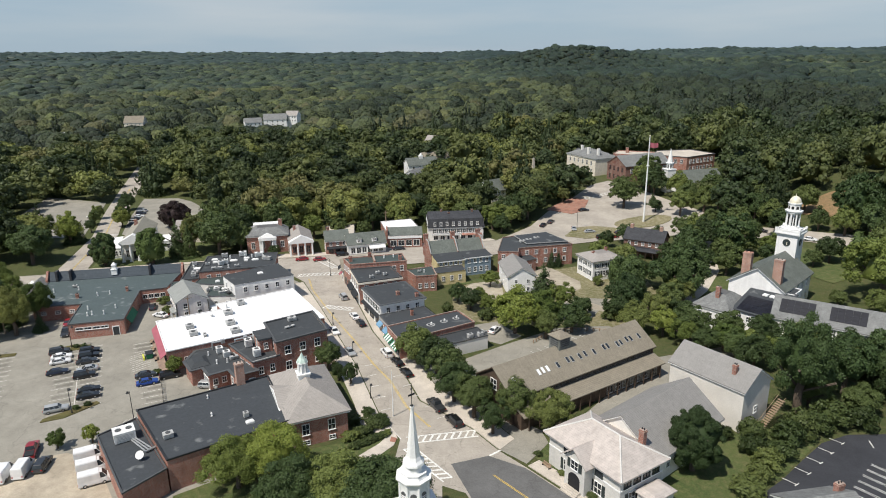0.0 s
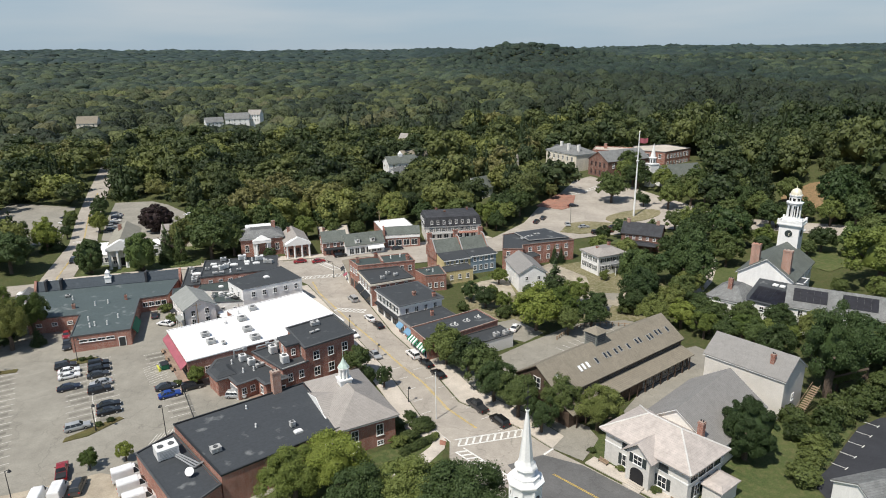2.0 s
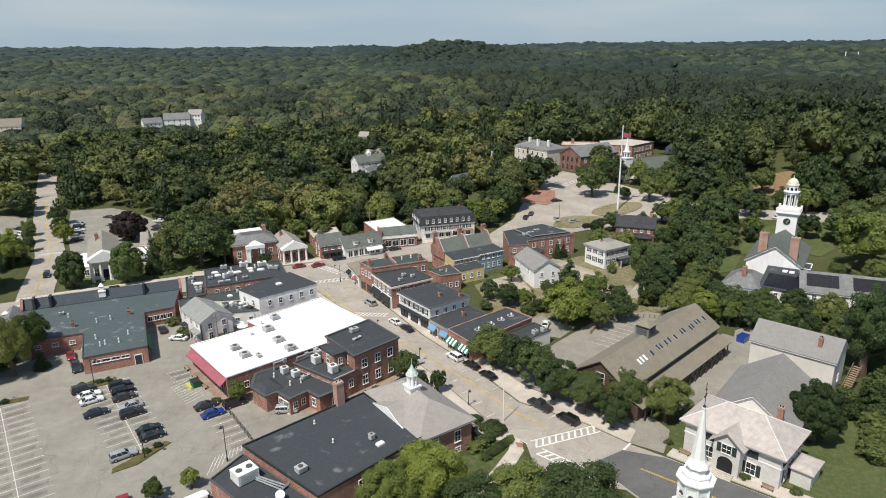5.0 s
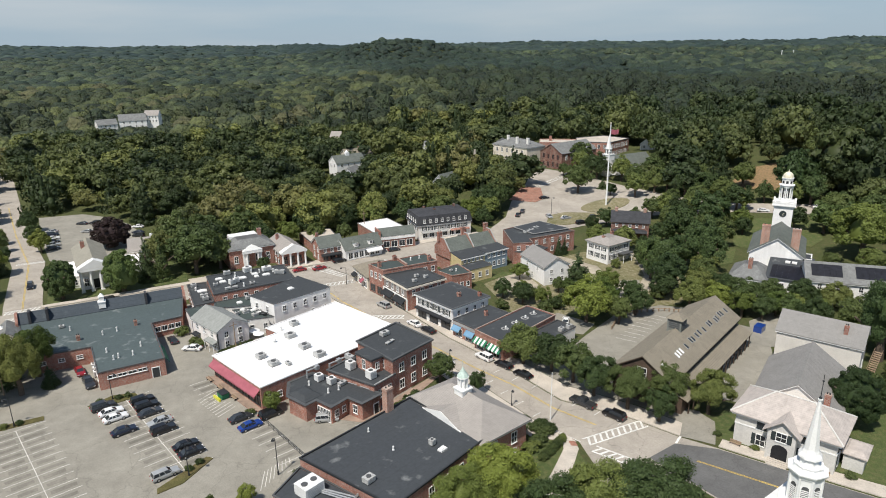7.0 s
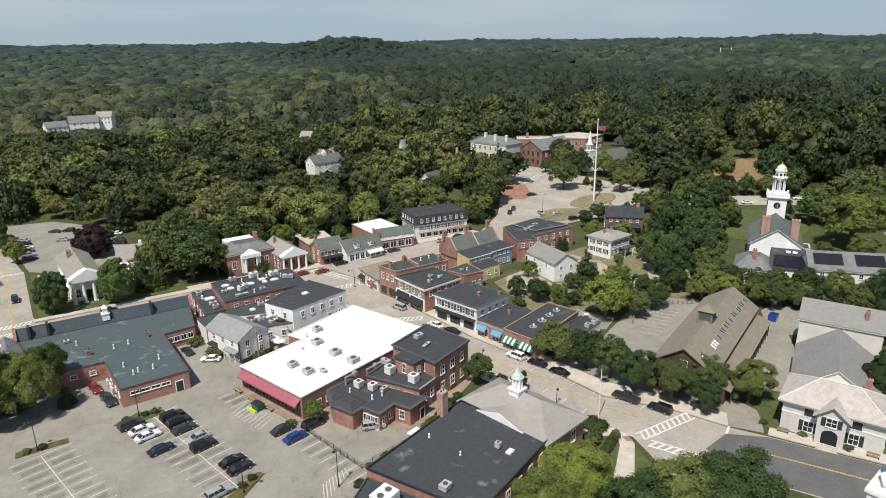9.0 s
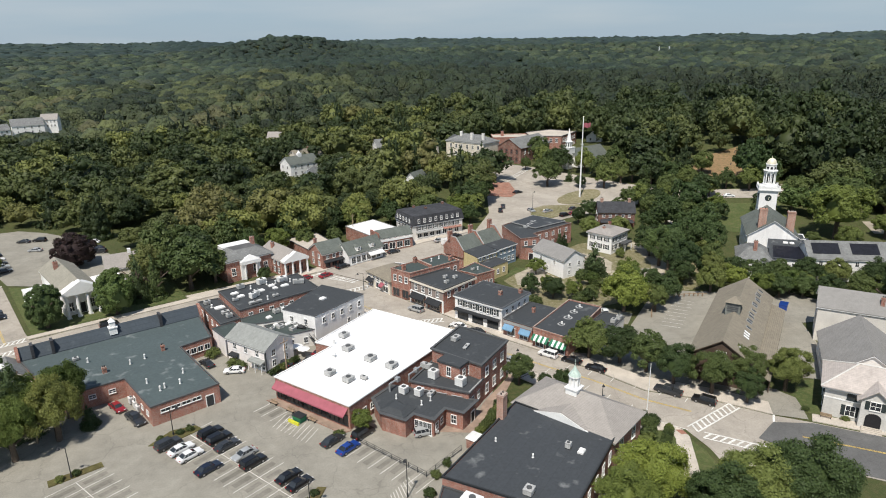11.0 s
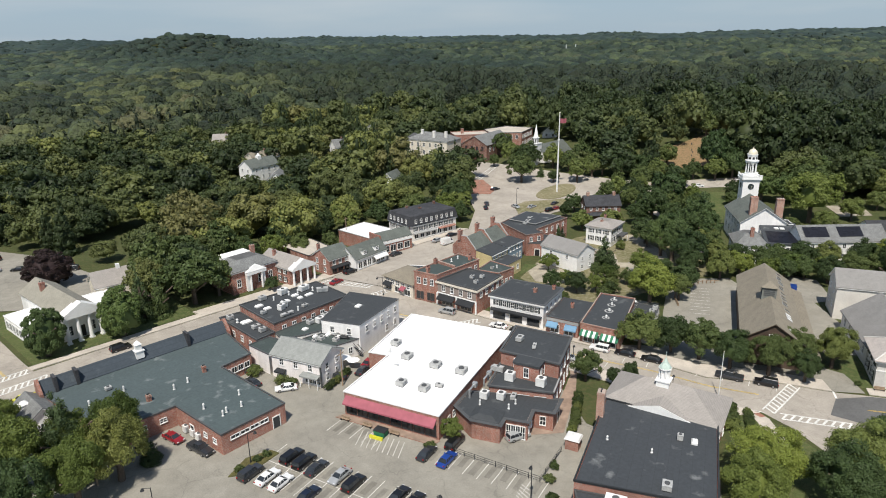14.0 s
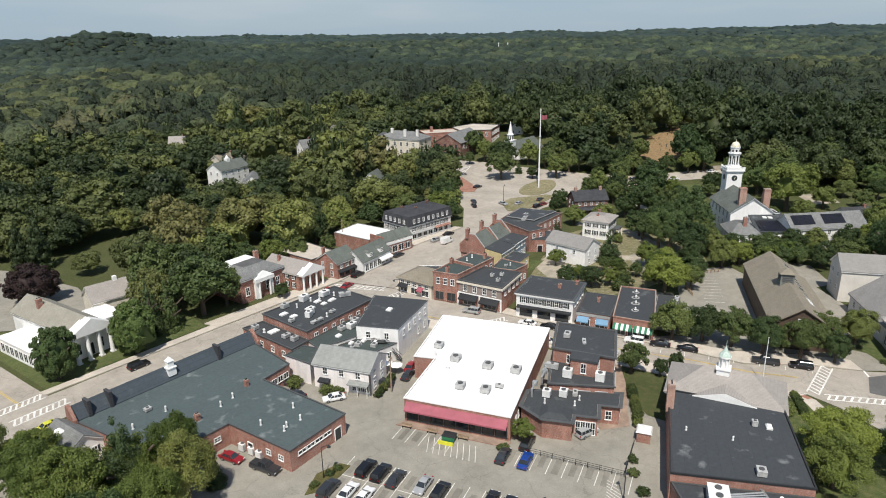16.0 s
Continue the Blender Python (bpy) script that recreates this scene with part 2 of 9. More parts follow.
M["shingle_slate"] = courses("grey_slate", (0.21, 0.215, 0.21), (0.17, 0.175, 0.17), (0.11, 0.11, 0.11), 0.5, 0.18, 0.01, 0.8, 0.14, 0.12)
M["shingle_library"] = courses("pale_tan_shingle", (0.30, 0.285, 0.235), (0.275, 0.26, 0.215), (0.21, 0.2, 0.165), 0.9, 0.14, 0.01, 0.9, 0.08, 0.07)
M["shingle_pale"] = courses("pale_grey_shingle", (0.275, 0.285, 0.27), (0.26, 0.27, 0.255), (0.22, 0.23, 0.215), 0.6, 0.18, 0.008, 0.85, 0.06, 0.1)
M["roof_pink"] = courses("pale_pink_shingle", (0.47, 0.42, 0.385), (0.445, 0.40, 0.365), (0.39, 0.345, 0.315), 0.7, 0.2, 0.012, 0.9, 0.07, 0.12)
M["glass"] = plain("window_glass", (0.03, 0.035, 0.04), 0.06, 0.2, 0.5, 0.2, 0.2, spec=0.6)
M["dark"] = plain("dark_opening", (0.02, 0.02, 0.022), 0.6, 0.2)
M["shutter"] = plain("dark_shutter", (0.035, 0.045, 0.045), 0.6)
M["metal"] = plain("galvanised_metal", (0.46, 0.47, 0.47), 0.45, 0.12, 2, 0.12, 0.5, metal=0.5)
M["metal_white"] = plain("pale_sheet_metal", (0.70, 0.70, 0.68), 0.5, 0.08)
M["unit_grey"] = plain("weathered_unit_sheet", (0.47, 0.47, 0.455), 0.6, 0.15, 3, 0.15, 0.8, metal=0.2)
M["metal_dark"] = plain("black_metal", (0.03, 0.032, 0.034), 0.5)
M["trim_grey"] = plain("grey_flashing", (0.085, 0.088, 0.09), 0.6)
M["trim_pale"] = plain("pale_flashing", (0.34, 0.34, 0.33), 0.6)
M["gold"] = plain("pale_gilded_dome", (0.78, 0.72, 0.56), 0.5, 0.05, metal=0.15)
M["copper"] = plain("green_copper", (0.47, 0.57, 0.51), 0.6, 0.15)
M["awning_red"] = plain("red_awning", (0.33, 0.10, 0.125), 0.7, 0.08, 1.0, 0.1)
M["awning_blue"] = plain("blue_awning", (0.15, 0.28, 0.41), 0.7, 0.08)
M["awning_green"] = plain("green_awning", (0.03, 0.17, 0.09), 0.7, 0.08)
M["awning_dark"] = plain("black_awning", (0.025, 0.027, 0.03), 0.7)
M["solar"] = plain("solar_cells", (0.012, 0.013, 0.019), 0.4, 0.3, 1.0, spec=0.3)
M["wood"] = plain("weathered_wood", (0.30, 0.22, 0.15), 0.8, 0.2)
M["bark"] = plain("bark", (0.11, 0.085, 0.065), 0.95, 0.3, 6, bump=0.6)
M["asphalt"] = paving("weathered_asphalt", (0.365, 0.33, 0.282))
M["asphalt_lot"] = paving("pale_lot_asphalt", (0.272, 0.256, 0.216), 0.2, 0.12)
M["sand"] = paving("sandy_gravel", (0.40, 0.345, 0.265), 0.05, 0.2)
M["screen"] = membrane("bluegrey_slated_screen", (0.060, 0.075, 0.090), (0.10, 0.12, 0.13), 0.62, 0.6, 11)
M["line_worn"] = plain("faded_stall_paint", (0.62, 0.60, 0.55), 0.85, 0.25, 3, 0.2)
M["oil_stain"] = paving("oil_darkened_asphalt", (0.205, 0.192, 0.162), 0.1, 0.2)
M["asphalt_dark"] = paving("newer_asphalt", (0.128, 0.127, 0.124), 0.15)
M["asphalt_black"] = paving("fresh_black_asphalt", (0.042, 0.044, 0.05), 0.05)
M["concrete"] = paving("pale_concrete_walk", (0.50, 0.45, 0.385), 0.15)
M["paver"] = courses("brick_pavers", (0.36, 0.17, 0.12), (0.30, 0.14, 0.10), (0.3, 0.22, 0.17), 0.2, 0.1, 0.01)
M["grass"] = grass_mat("lawn", (0.072, 0.102, 0.034), (0.104, 0.126, 0.045), (0.16, 0.152, 0.07))
M["wild"] = grass_mat("rough_ground", (0.06, 0.078, 0.027), (0.085, 0.098, 0.036), (0.12, 0.105, 0.052))
M["earth"] = grass_mat("dry_bank", (0.26, 0.17, 0.09), (0.30, 0.20, 0.11), (0.13, 0.12, 0.05))
M["gravel"] = paving("pale_garden_gravel", (0.36, 0.32, 0.25), 0.0, 0.22)
M["garden"] = grass_mat("garden_ground", (0.14, 0.14, 0.06), (0.25, 0.22, 0.13), (0.34, 0.30, 0.21))
M["meadow"] = grass_mat("dry_meadow", (0.20, 0.20, 0.10), (0.26, 0.25, 0.13), (0.28, 0.26, 0.15))
M["mulch"] = grass_mat("planting_bed", (0.12, 0.09, 0.045), (0.10, 0.105, 0.035), (0.17, 0.15, 0.06))
M["paint_white"] = plain("worn_white_road_paint", (0.66, 0.65, 0.61), 0.8, 0.2, 3, 0.15)
M["paint_yellow"] = plain("worn_yellow_road_paint", (0.55, 0.40, 0.11), 0.8, 0.2, 3, 0.15)
M["leaf"] = leaf_mat("tree_leaves", (0.058, 0.090, 0.030), (0.120, 0.152, 0.047), (0.145, 0.16, 0.052), False, 0.2)
M["leaf_dense"] = leaf_mat("dense_dark_leaves", (0.050, 0.084, 0.028), (0.075, 0.112, 0.038), (0.08, 0.115, 0.04), False, 0.18)
M["leaf_bright"] = leaf_mat("sunlit_fresh_green_leaves", (0.088, 0.130, 0.030), (0.158, 0.195, 0.046), (0.18, 0.195, 0.055), False, 0.24)
M["needle"] = leaf_mat("conifer_needles", (0.046, 0.076, 0.03), (0.082, 0.115, 0.045), (0.09, 0.11, 0.045), False)
M["leaf_wood"] = leaf_mat("woodland_leaves", (0.043, 0.064, 0.024), (0.138, 0.157, 0.051), (0.16, 0.155, 0.058), True, 0.2)
M["leaf_shrub"] = leaf_mat("shrub_leaves", (0.05, 0.075, 0.022), (0.10, 0.125, 0.04), (0.14, 0.13, 0.05), False)
# distance haze is mixed into this leaf colour: bluer and duller than leaf_wood
M["leaf_far"] = leaf_mat("hazy_distant_leaves", (0.024, 0.043, 0.027), (0.056, 0.078, 0.040), (0.066, 0.08, 0.042), True, 0.1, 0.4, 0.5)
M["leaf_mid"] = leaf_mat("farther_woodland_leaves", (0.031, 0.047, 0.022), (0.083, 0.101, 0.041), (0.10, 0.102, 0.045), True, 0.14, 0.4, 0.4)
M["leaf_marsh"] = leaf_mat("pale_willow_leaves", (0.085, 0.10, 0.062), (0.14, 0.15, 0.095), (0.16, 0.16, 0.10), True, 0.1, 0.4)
# the horizon woods' blue-green is haze put into the base colour
M["leaf_ridge"] = leaf_mat("hazy_horizon_woodland", (0.024, 0.042, 0.034), (0.036, 0.055, 0.042), (0.042, 0.06, 0.042), True, 0.1, 0.4)
M["leaf_purple"] = leaf_mat("purple_beech_leaves", (0.028, 0.018, 0.02), (0.04, 0.022, 0.026), (0.04, 0.025, 0.025), False)
M["rubber"] = plain("tyre_rubber", (0.02, 0.02, 0.02), 0.9)
M["rim"] = plain("alloy_rim", (0.5, 0.5, 0.52), 0.35, metal=0.8)
M["lamp_red"] = plain("red_tail_lamp", (0.35, 0.02, 0.02), 0.2)
M["lamp_clear"] = plain("clear_headlamp", (0.7, 0.7, 0.72), 0.15)


# ---- the lie of the land ----
def ease(v):
    v = min(1.0, max(0.0, v))
    return v * v * (3 - 2 * v)


def ground_z(x, y):
    z = 6.6 * ease((y - 212) / 135) * ease((x + 25) / 75)
    z += 15.0 * math.exp(-((x - 205) / 62) ** 2 - ((y - 262) / 75) ** 2)
    z += 3.0 * ease((x - 70) / 60) * ease((y - 120) / 60)
    d = math.hypot(x + 70, y - 30)
    if d > 420:
        f = (d - 420) / 3500
        z += 44 * f ** 1.15 + min(1, f * 6) * 15 * noise.noise((x / 520, y / 520, 3.1)) + min(1, f * 3) * 12 * noise.noise((x / 1500, y / 1500, 7.7))
        z += 50 * math.exp(-((x - 445) / 250) ** 2 - ((y - 2330) / 260) ** 2)
        z += 46 * ease((d - 2300) / 2200) * ease((1100 - x) / 3600)
    return z


# ---- building helpers ----
def origin_of(ob):
    v = Vector((0, 0, 0))
    while ob is not None:
        v += ob.location
        ob = ob.parent
    return v


def thing(name, x, y, z, label, category, group="", kind=""):
    ob = new(name)
    ob.location = (x, y, z)
    ob.empty_display_size = 0.5
    return tagged(ob, label, category, group, kind)


def part(name, bm, material, parent, label=""):
    """Links a bmesh in world places as one mesh under a thing or part."""
    me = bpy.data.meshes.new(name)
    if parent is not None:
        bmesh.ops.translate(bm, vec=-origin_of(parent), verts=bm.verts)
    bmesh.ops.recalc_face_normals(bm, faces=bm.faces)
    bm.to_mesh(me)
    bm.free()
    me.materials.append(M[material] if isinstance(material, str) else material)
    ob = new(name, me)
    ob.parent = parent
    return tagged(ob, label)


def single(name, bm, material, label, category, at, group="", kind=""):
    """A thing made of one mesh, its origin at its base."""
    bmesh.ops.translate(bm, vec=-Vector(at), verts=bm.verts)
    ob = part(name, bm, material, None)
    ob.location = at
    return tagged(ob, label, category, group, kind)


def box(bm, x, y, z, sx, sy, sz, rot=0.0, taper=1.0):
    """A box by its base's middle."""
    m = Matrix.Translation((x, y, z)) @ Matrix.Rotation(radians(rot), 4, "Z")
    vs = []
    for dz, k in ((0, 1.0), (sz, taper)):
        for dx, dy in ((-1, -1), (1, -1), (1, 1), (-1, 1)):
            vs.append(bm.verts.new(m @ Vector((dx * sx / 2 * k, dy * sy / 2 * k, dz))))
    for f in ((3, 2, 1, 0), (4, 5, 6, 7), (0, 1, 5, 4), (1, 2, 6, 5), (2, 3, 7, 6), (3, 0, 4, 7)):
        bm.faces.new([vs[i] for i in f])
    return bm


def tube(bm, x, y, z, r, h, n=10, r2=None):
    r2 = r if r2 is None else r2
    lo = [bm.verts.new((x + r * math.cos(6.28319 * i / n), y + r * math.sin(6.28319 * i / n), z)) for i in range(n)]
    hi = [bm.verts.new((x + r2 * math.cos(6.28319 * i / n), y + r2 * math.sin(6.28319 * i / n), z + h)) for i in range(n)]
    for i in range(n):
        bm.faces.new((lo[i], lo[(i + 1) % n], hi[(i + 1) % n], hi[i]))
    bm.faces.new(lo[::-1])
    bm.faces.new(hi)
    return bm


def rod(bm, a, b, r, n=6):
    a, b = Vector(a), Vector(b)
    q = (b - a).to_track_quat("Z", "Y")
    rings = []
    for p in (a, b):
        rings.append([bm.verts.new(p + q @ Vector((r * math.cos(6.28319 * i / n), r * math.sin(6.28319 * i / n), 0))) for i in range(n)])
    for i in range(n):
        bm.faces.new((rings[0][i], rings[0][(i + 1) % n], rings[1][(i + 1) % n], rings[1][i]))
    bm.faces.new(rings[0][::-1])
    bm.faces.new(rings[1])
    return bm


def prism(bm, poly, z0, z1):
    lo = [bm.verts.new((x, y, z0)) for x, y in poly]
    hi = [bm.verts.new((x, y, z1)) for x, y in poly]
    n = len(poly)
    for i in range(n):
        bm.faces.new((lo[i], lo[(i + 1) % n], hi[(i + 1) % n], hi[i]))
    bm.faces.new(lo[::-1])
    bm.faces.new(hi)
    return bm


def offset(poly, d):
    """The polygon (counter-clockwise) grown by d metres."""
    out = []
    n = len(poly)
    for i in range(n):
        p, a, q = Vector(poly[i - 1]), Vector(poly[i]), Vector(poly[(i + 1) % n])
        e, f = (a - p).normalized(), (q - a).normalized()
        n1, n2 = Vector((e.y, -e.x)), Vector((f.y, -f.x))
        b = (n1 + n2)
        b = b / max(0.35, b.length_squared / 2) if b.length > 1e-6 else n1
        out.append(tuple(a + b * d))
    return out


def ring(bm, poly, out, inn, z0, z1):
    a, b = offset(poly, out), offset(poly, -inn)
    n = len(poly)
    vs = [[bm.verts.new((x, y, z)) for x, y in q] for q, z in ((a, z0), (a, z1), (b, z1), (b, z0))]
    for i in range(n):
        j = (i + 1) % n
        for k in range(4):
            bm.faces.new((vs[k][i], vs[k][j], vs[(k + 1) % 4][j], vs[(k + 1) % 4][i]))
    return bm


def middle(poly):
    return sum(p[0] for p in poly) / len(poly), sum(p[1] for p in poly) / len(poly)


def rect(x, y, length, width, ang):
    """Counter-clockwise corners; edge 0 and 2 run along the angle."""
    c, s = math.cos(radians(ang)), math.sin(radians(ang))
    return [(x + u * c - v * s, y + u * s + v * c) for u, v in ((-length / 2, -width / 2), (length / 2, -width / 2), (length / 2, width / 2), (-length / 2, width / 2))]


SHARED = {}


def shared(key, build):
    if key not in SHARED:
        bm = bmesh.new()
        material = build(bm)
        me = bpy.data.meshes.new(key[0])
        bmesh.ops.recalc_face_normals(bm, faces=bm.faces)
        bm.to_mesh(me)
        bm.free()
        me.materials.append(M[material])
        SHARED[key] = me
    return SHARED[key]


def put(name, me, parent, at, rot=0.0, label=""):
    ob = new(name, me)
    ob.parent = parent
    ob.location = Vector(at) - (origin_of(parent) if parent else Vector((0, 0, 0)))
    ob.rotation_euler = (0, 0, radians(rot))
    return tagged(ob, label)


def lattice(bm, xs, zs, solid, y0, y1):
    """A flat grille as one joined piece: the solid cells of a grid, given thickness."""
    grid = {}

    def v(i, j, y):
        if (i, j, y) not in grid:
            grid[(i, j, y)] = bm.verts.new((xs[i], y, zs[j]))
        return grid[(i, j, y)]
    nx, nz = len(xs) - 1, len(zs) - 1
    full = {(i, j) for i in range(nx) for j in range(nz) if solid(i, j)}
    for i, j in full:
        for y in (y0, y1):
            bm.faces.new((v(i, j, y), v(i + 1, j, y), v(i + 1, j + 1, y), v(i, j + 1, y)))
        for (a, b), q in ((((i, j), (i + 1, j)), (i, j - 1)), (((i, j + 1), (i + 1, j + 1)), (i, j + 1)), (((i, j), (i, j + 1)), (i - 1, j)), (((i + 1, j), (i + 1, j + 1)), (i + 1, j))):
            if q not in full:
                bm.faces.new((v(*a, y0), v(*b, y0), v(*b, y1), v(*a, y1)))


def turned(bm, x, y, profile, n=8, turn=22.5):
    """One closed turned or faceted shape through (radius, height) pairs from the bottom up."""
    rings = [[bm.verts.new((x + r * math.cos(radians(turn + 360 / n * i)), y + r * math.sin(radians(turn + 360 / n * i)), z)) for i in range(n)] for r, z in profile]
    for a, b in zip(rings, rings[1:]):
        for i in range(n):
            bm.faces.new((a[i], a[(i + 1) % n], b[(i + 1) % n], b[i]))
    bm.faces.new(rings[0][::-1])
    bm.faces.new(rings[-1])


def window_at(parent, x, y, z, rot, w, h, style="sash", trim="white"):
    """A window on a wall: frame with sill, recessed pane, glazing bars, and shutters where it has them."""
    def frame_mesh(bm):
        t, bar = 0.11, 0.03
        cuts = [-w / 2, w / 2]
        if style == "shop":
            n = max(2, round(w / 1.4))
            cuts += [-w / 2 + k * w / n for k in range(1, n)]
        elif w > 0.7:
            cuts.append(0.0)
        cuts.sort()
        xs = [-w / 2 - t] + [c + o for c in cuts[1:-1] for o in (-bar, bar)] + [w / 2 + t]
        xs[1:1], xs[-1:-1] = [-w / 2], [w / 2]
        zs = [0.0, 0.1, h, h + t] if style == "shop" else [0.0, 0.1, h / 2, h / 2 + 0.06, h, h + t]
        lattice(bm, xs, zs, lambda i, j: i % 2 == 0 or j % 2 == 0, -0.04, 0.11)
        return trim

    def sill_mesh(bm):
        box(bm, 0, 0.05, -0.08, w + 0.36, 0.24, 0.08)
        return trim

    def pane_mesh(bm):
        box(bm, 0, 0.015, 0.1, w, 0.05, h - 0.1)
        return "glass"

    def shutter_mesh(bm):
        box(bm, 0, 0.03, 0.02, w * 0.48, 0.07, h)
        for k in range(4):
            box(bm, 0, 0.05, 0.12 + k * h / 4.2, w * 0.38, 0.07, h * 0.12)
        return "shutter"
    ob = put("window", shared(("window_frame", w, h, style, trim), frame_mesh), parent, (x, y, z), rot)
    pane = new("pane", shared(("pane", w, h), pane_mesh))
    pane.parent = ob
    sill = new("sill", shared(("sill", w, trim), sill_mesh))
    sill.parent = ob
    if style == "shutters":
        for s in (-1, 1):
            sh = new("shutter", shared(("shutter", w, h), shutter_mesh))
            sh.parent, sh.location = ob, (s * (w * 0.74 + 0.11), 0, 0)
    return ob


def edge_frame(poly, i):
    p, q = Vector(poly[i]), Vector(poly[(i + 1) % len(poly)])
    d = q - p
    return p, q, math.degrees(math.atan2(d.y, d.x)) + 180


def windows(parent, poly, edge, count, z, w=0.95, h=1.6, style="sash", a=0.06, b=0.94, trim="white"):
    p, q, rot = edge_frame(poly, edge)
    for k in range(count):
        f = a + (b - a) * (k + 0.5) / count
        at = p.lerp(q, f)
        window_at(parent, at.x, at.y, z, rot, w, h, style, trim)


def door(parent, poly, edge, f, z, w=1.1, h=2.1, material="dark"):
    p, q, rot = edge_frame(poly, edge)
    at = p.lerp(q, f)

    def leaf_mesh(bm):
        box(bm, 0, 0.02, 0, w, 0.08, h)
        return material

    def case_mesh(bm):
        for s in (-1, 1):
            box(bm, s * (w / 2 + 0.07), 0.04, 0, 0.14, 0.16, h)
        box(bm, 0, 0.04, h, w + 0.28, 0.18, 0.2)
        return "white"
    d = put("door", shared(("door", w, h, material), leaf_mesh), parent, (at.x, at.y, z), rot)
    c = new("door_case", shared(("door_case", w, h), case_mesh))
    c.parent = d
    return d


def awning(parent, poly, edge, a, b, z, drop, out, material, label="", stripes=0):
    """A sloping fabric awning with a front valance and closed ends."""
    p, q, _ = edge_frame(poly, edge)
    d = (q - p).normalized()
    nrm = Vector((d.y, -d.x))
    s, e = p.lerp(q, a), p.lerp(q, b)

    def sheet(s, e):
        bm = bmesh.new()
        pts = []
        for base in (s, e):
            for o, dz in ((0.02, 0), (out, -drop), (out, -drop - 0.3), (out - 0.06, -drop - 0.3), (out - 0.06, -drop - 0.06), (0.02, -0.1)):
                v = base + nrm * o
                pts.append(bm.verts.new((v.x, v.y, z + dz)))
        for i in range(6):
            j = (i + 1) % 6
            bm.faces.new((pts[i], pts[j], pts[6 + j], pts[6 + i]))
        bm.faces.new(pts[:6])
        bm.faces.new(pts[6:])
        return bm
    if not stripes:
        return part("awning", sheet(s, e), material, parent, label)
    ob = None
    for k in range(stripes):
        o = part("awning" if ob is None else "stripe", sheet(s.lerp(e, k / stripes), s.lerp(e, (k + 1) / stripes)),
                 material if k % 2 == 0 else "white", ob or parent, label if ob is None else "")
        ob = ob or o
    return ob


def flat_house(name, poly, h, wall, roof, label, category="building", z0=None, parapet=0.4, trim="trim_grey", cornice=0.12, group=""):
    cx, cy = middle(poly)
    z0 = ground_z(cx, cy) if z0 is None else z0
    root = thing(name, cx, cy, z0, label, category, group)
    part("wall", prism(bmesh.new(), poly, z0 - 1.0, h - parapet), wall, root)
    part("roof", prism(bmesh.new(), offset(poly, -0.2), h - parapet - 0.1, h - parapet + 0.06), roof, root)
    part("parapet", ring(bmesh.new(), poly, cornice, 0.14, h - parapet + 0.003, h), trim, root)
    return root, poly


def gable_house(name, x, y, length, width, ang, eave, ridge, wall, roof, label, category="house", z0=None, over=0.4, group="", trim="white"):
    """A house whose ridge runs along the angle."""
    z0 = ground_z(x, y) if z0 is None else z0
    poly = rect(x, y, length, width, ang)
    root = thing(name, x, y, z0, label, category, group)
    m = Matrix.Translation((x, y, 0)) @ Matrix.Rotation(radians(ang), 4, "Z")
    bm = bmesh.new()
    L, W = length / 2, width / 2
    prof = [(-W, z0 - 1), (W, z0 - 1), (W, eave), (0, ridge), (-W, eave)]
    ends = [[bm.verts.new(m @ Vector((u, v, z))) for v, z in prof] for u in (-L, L)]
    for i in range(5):
        j = (i + 1) % 5
        bm.faces.new((ends[0][i], ends[0][j], ends[1][j], ends[1][i]))
    bm.faces.new(ends[0])
    bm.faces.new(ends[1])
    part("wall", bm, wall, root)
    slope = (ridge - eave) / W
    for nm, mat_, t0, t1, grow in (("roof", roof, 0.03, 0.22, 0.0), ("fascia", trim, -0.16, 0.028, -0.03)):
        bm = bmesh.new()
        o = over + grow
        prof = [(-W - o, eave - slope * o), (0, ridge), (W + o, eave - slope * o)]
        lo = [[bm.verts.new(m @ Vector((u, v, z + t0))) for v, z in prof] for u in (-L - o, L + o)]
        hi = [[bm.verts.new(m @ Vector((u, v, z + t1))) for v, z in prof] for u in (-L - o, L + o)]
        for i in range(2):
            bm.faces.new((lo[0][i], lo[0][i + 1], lo[1][i + 1], lo[1][i]))
            bm.faces.new((hi[0][i], hi[0][i + 1], hi[1][i + 1], hi[1][i]))
            for e in (0, 1):
                bm.faces.new((lo[e][i], lo[e][i + 1], hi[e][i + 1], hi[e][i]))
        for i in (0, 2):
            bm.faces.new((lo[0][i], lo[1][i], hi[1][i], hi[0][i]))
        part(nm, bm, mat_, root)
    return root, poly


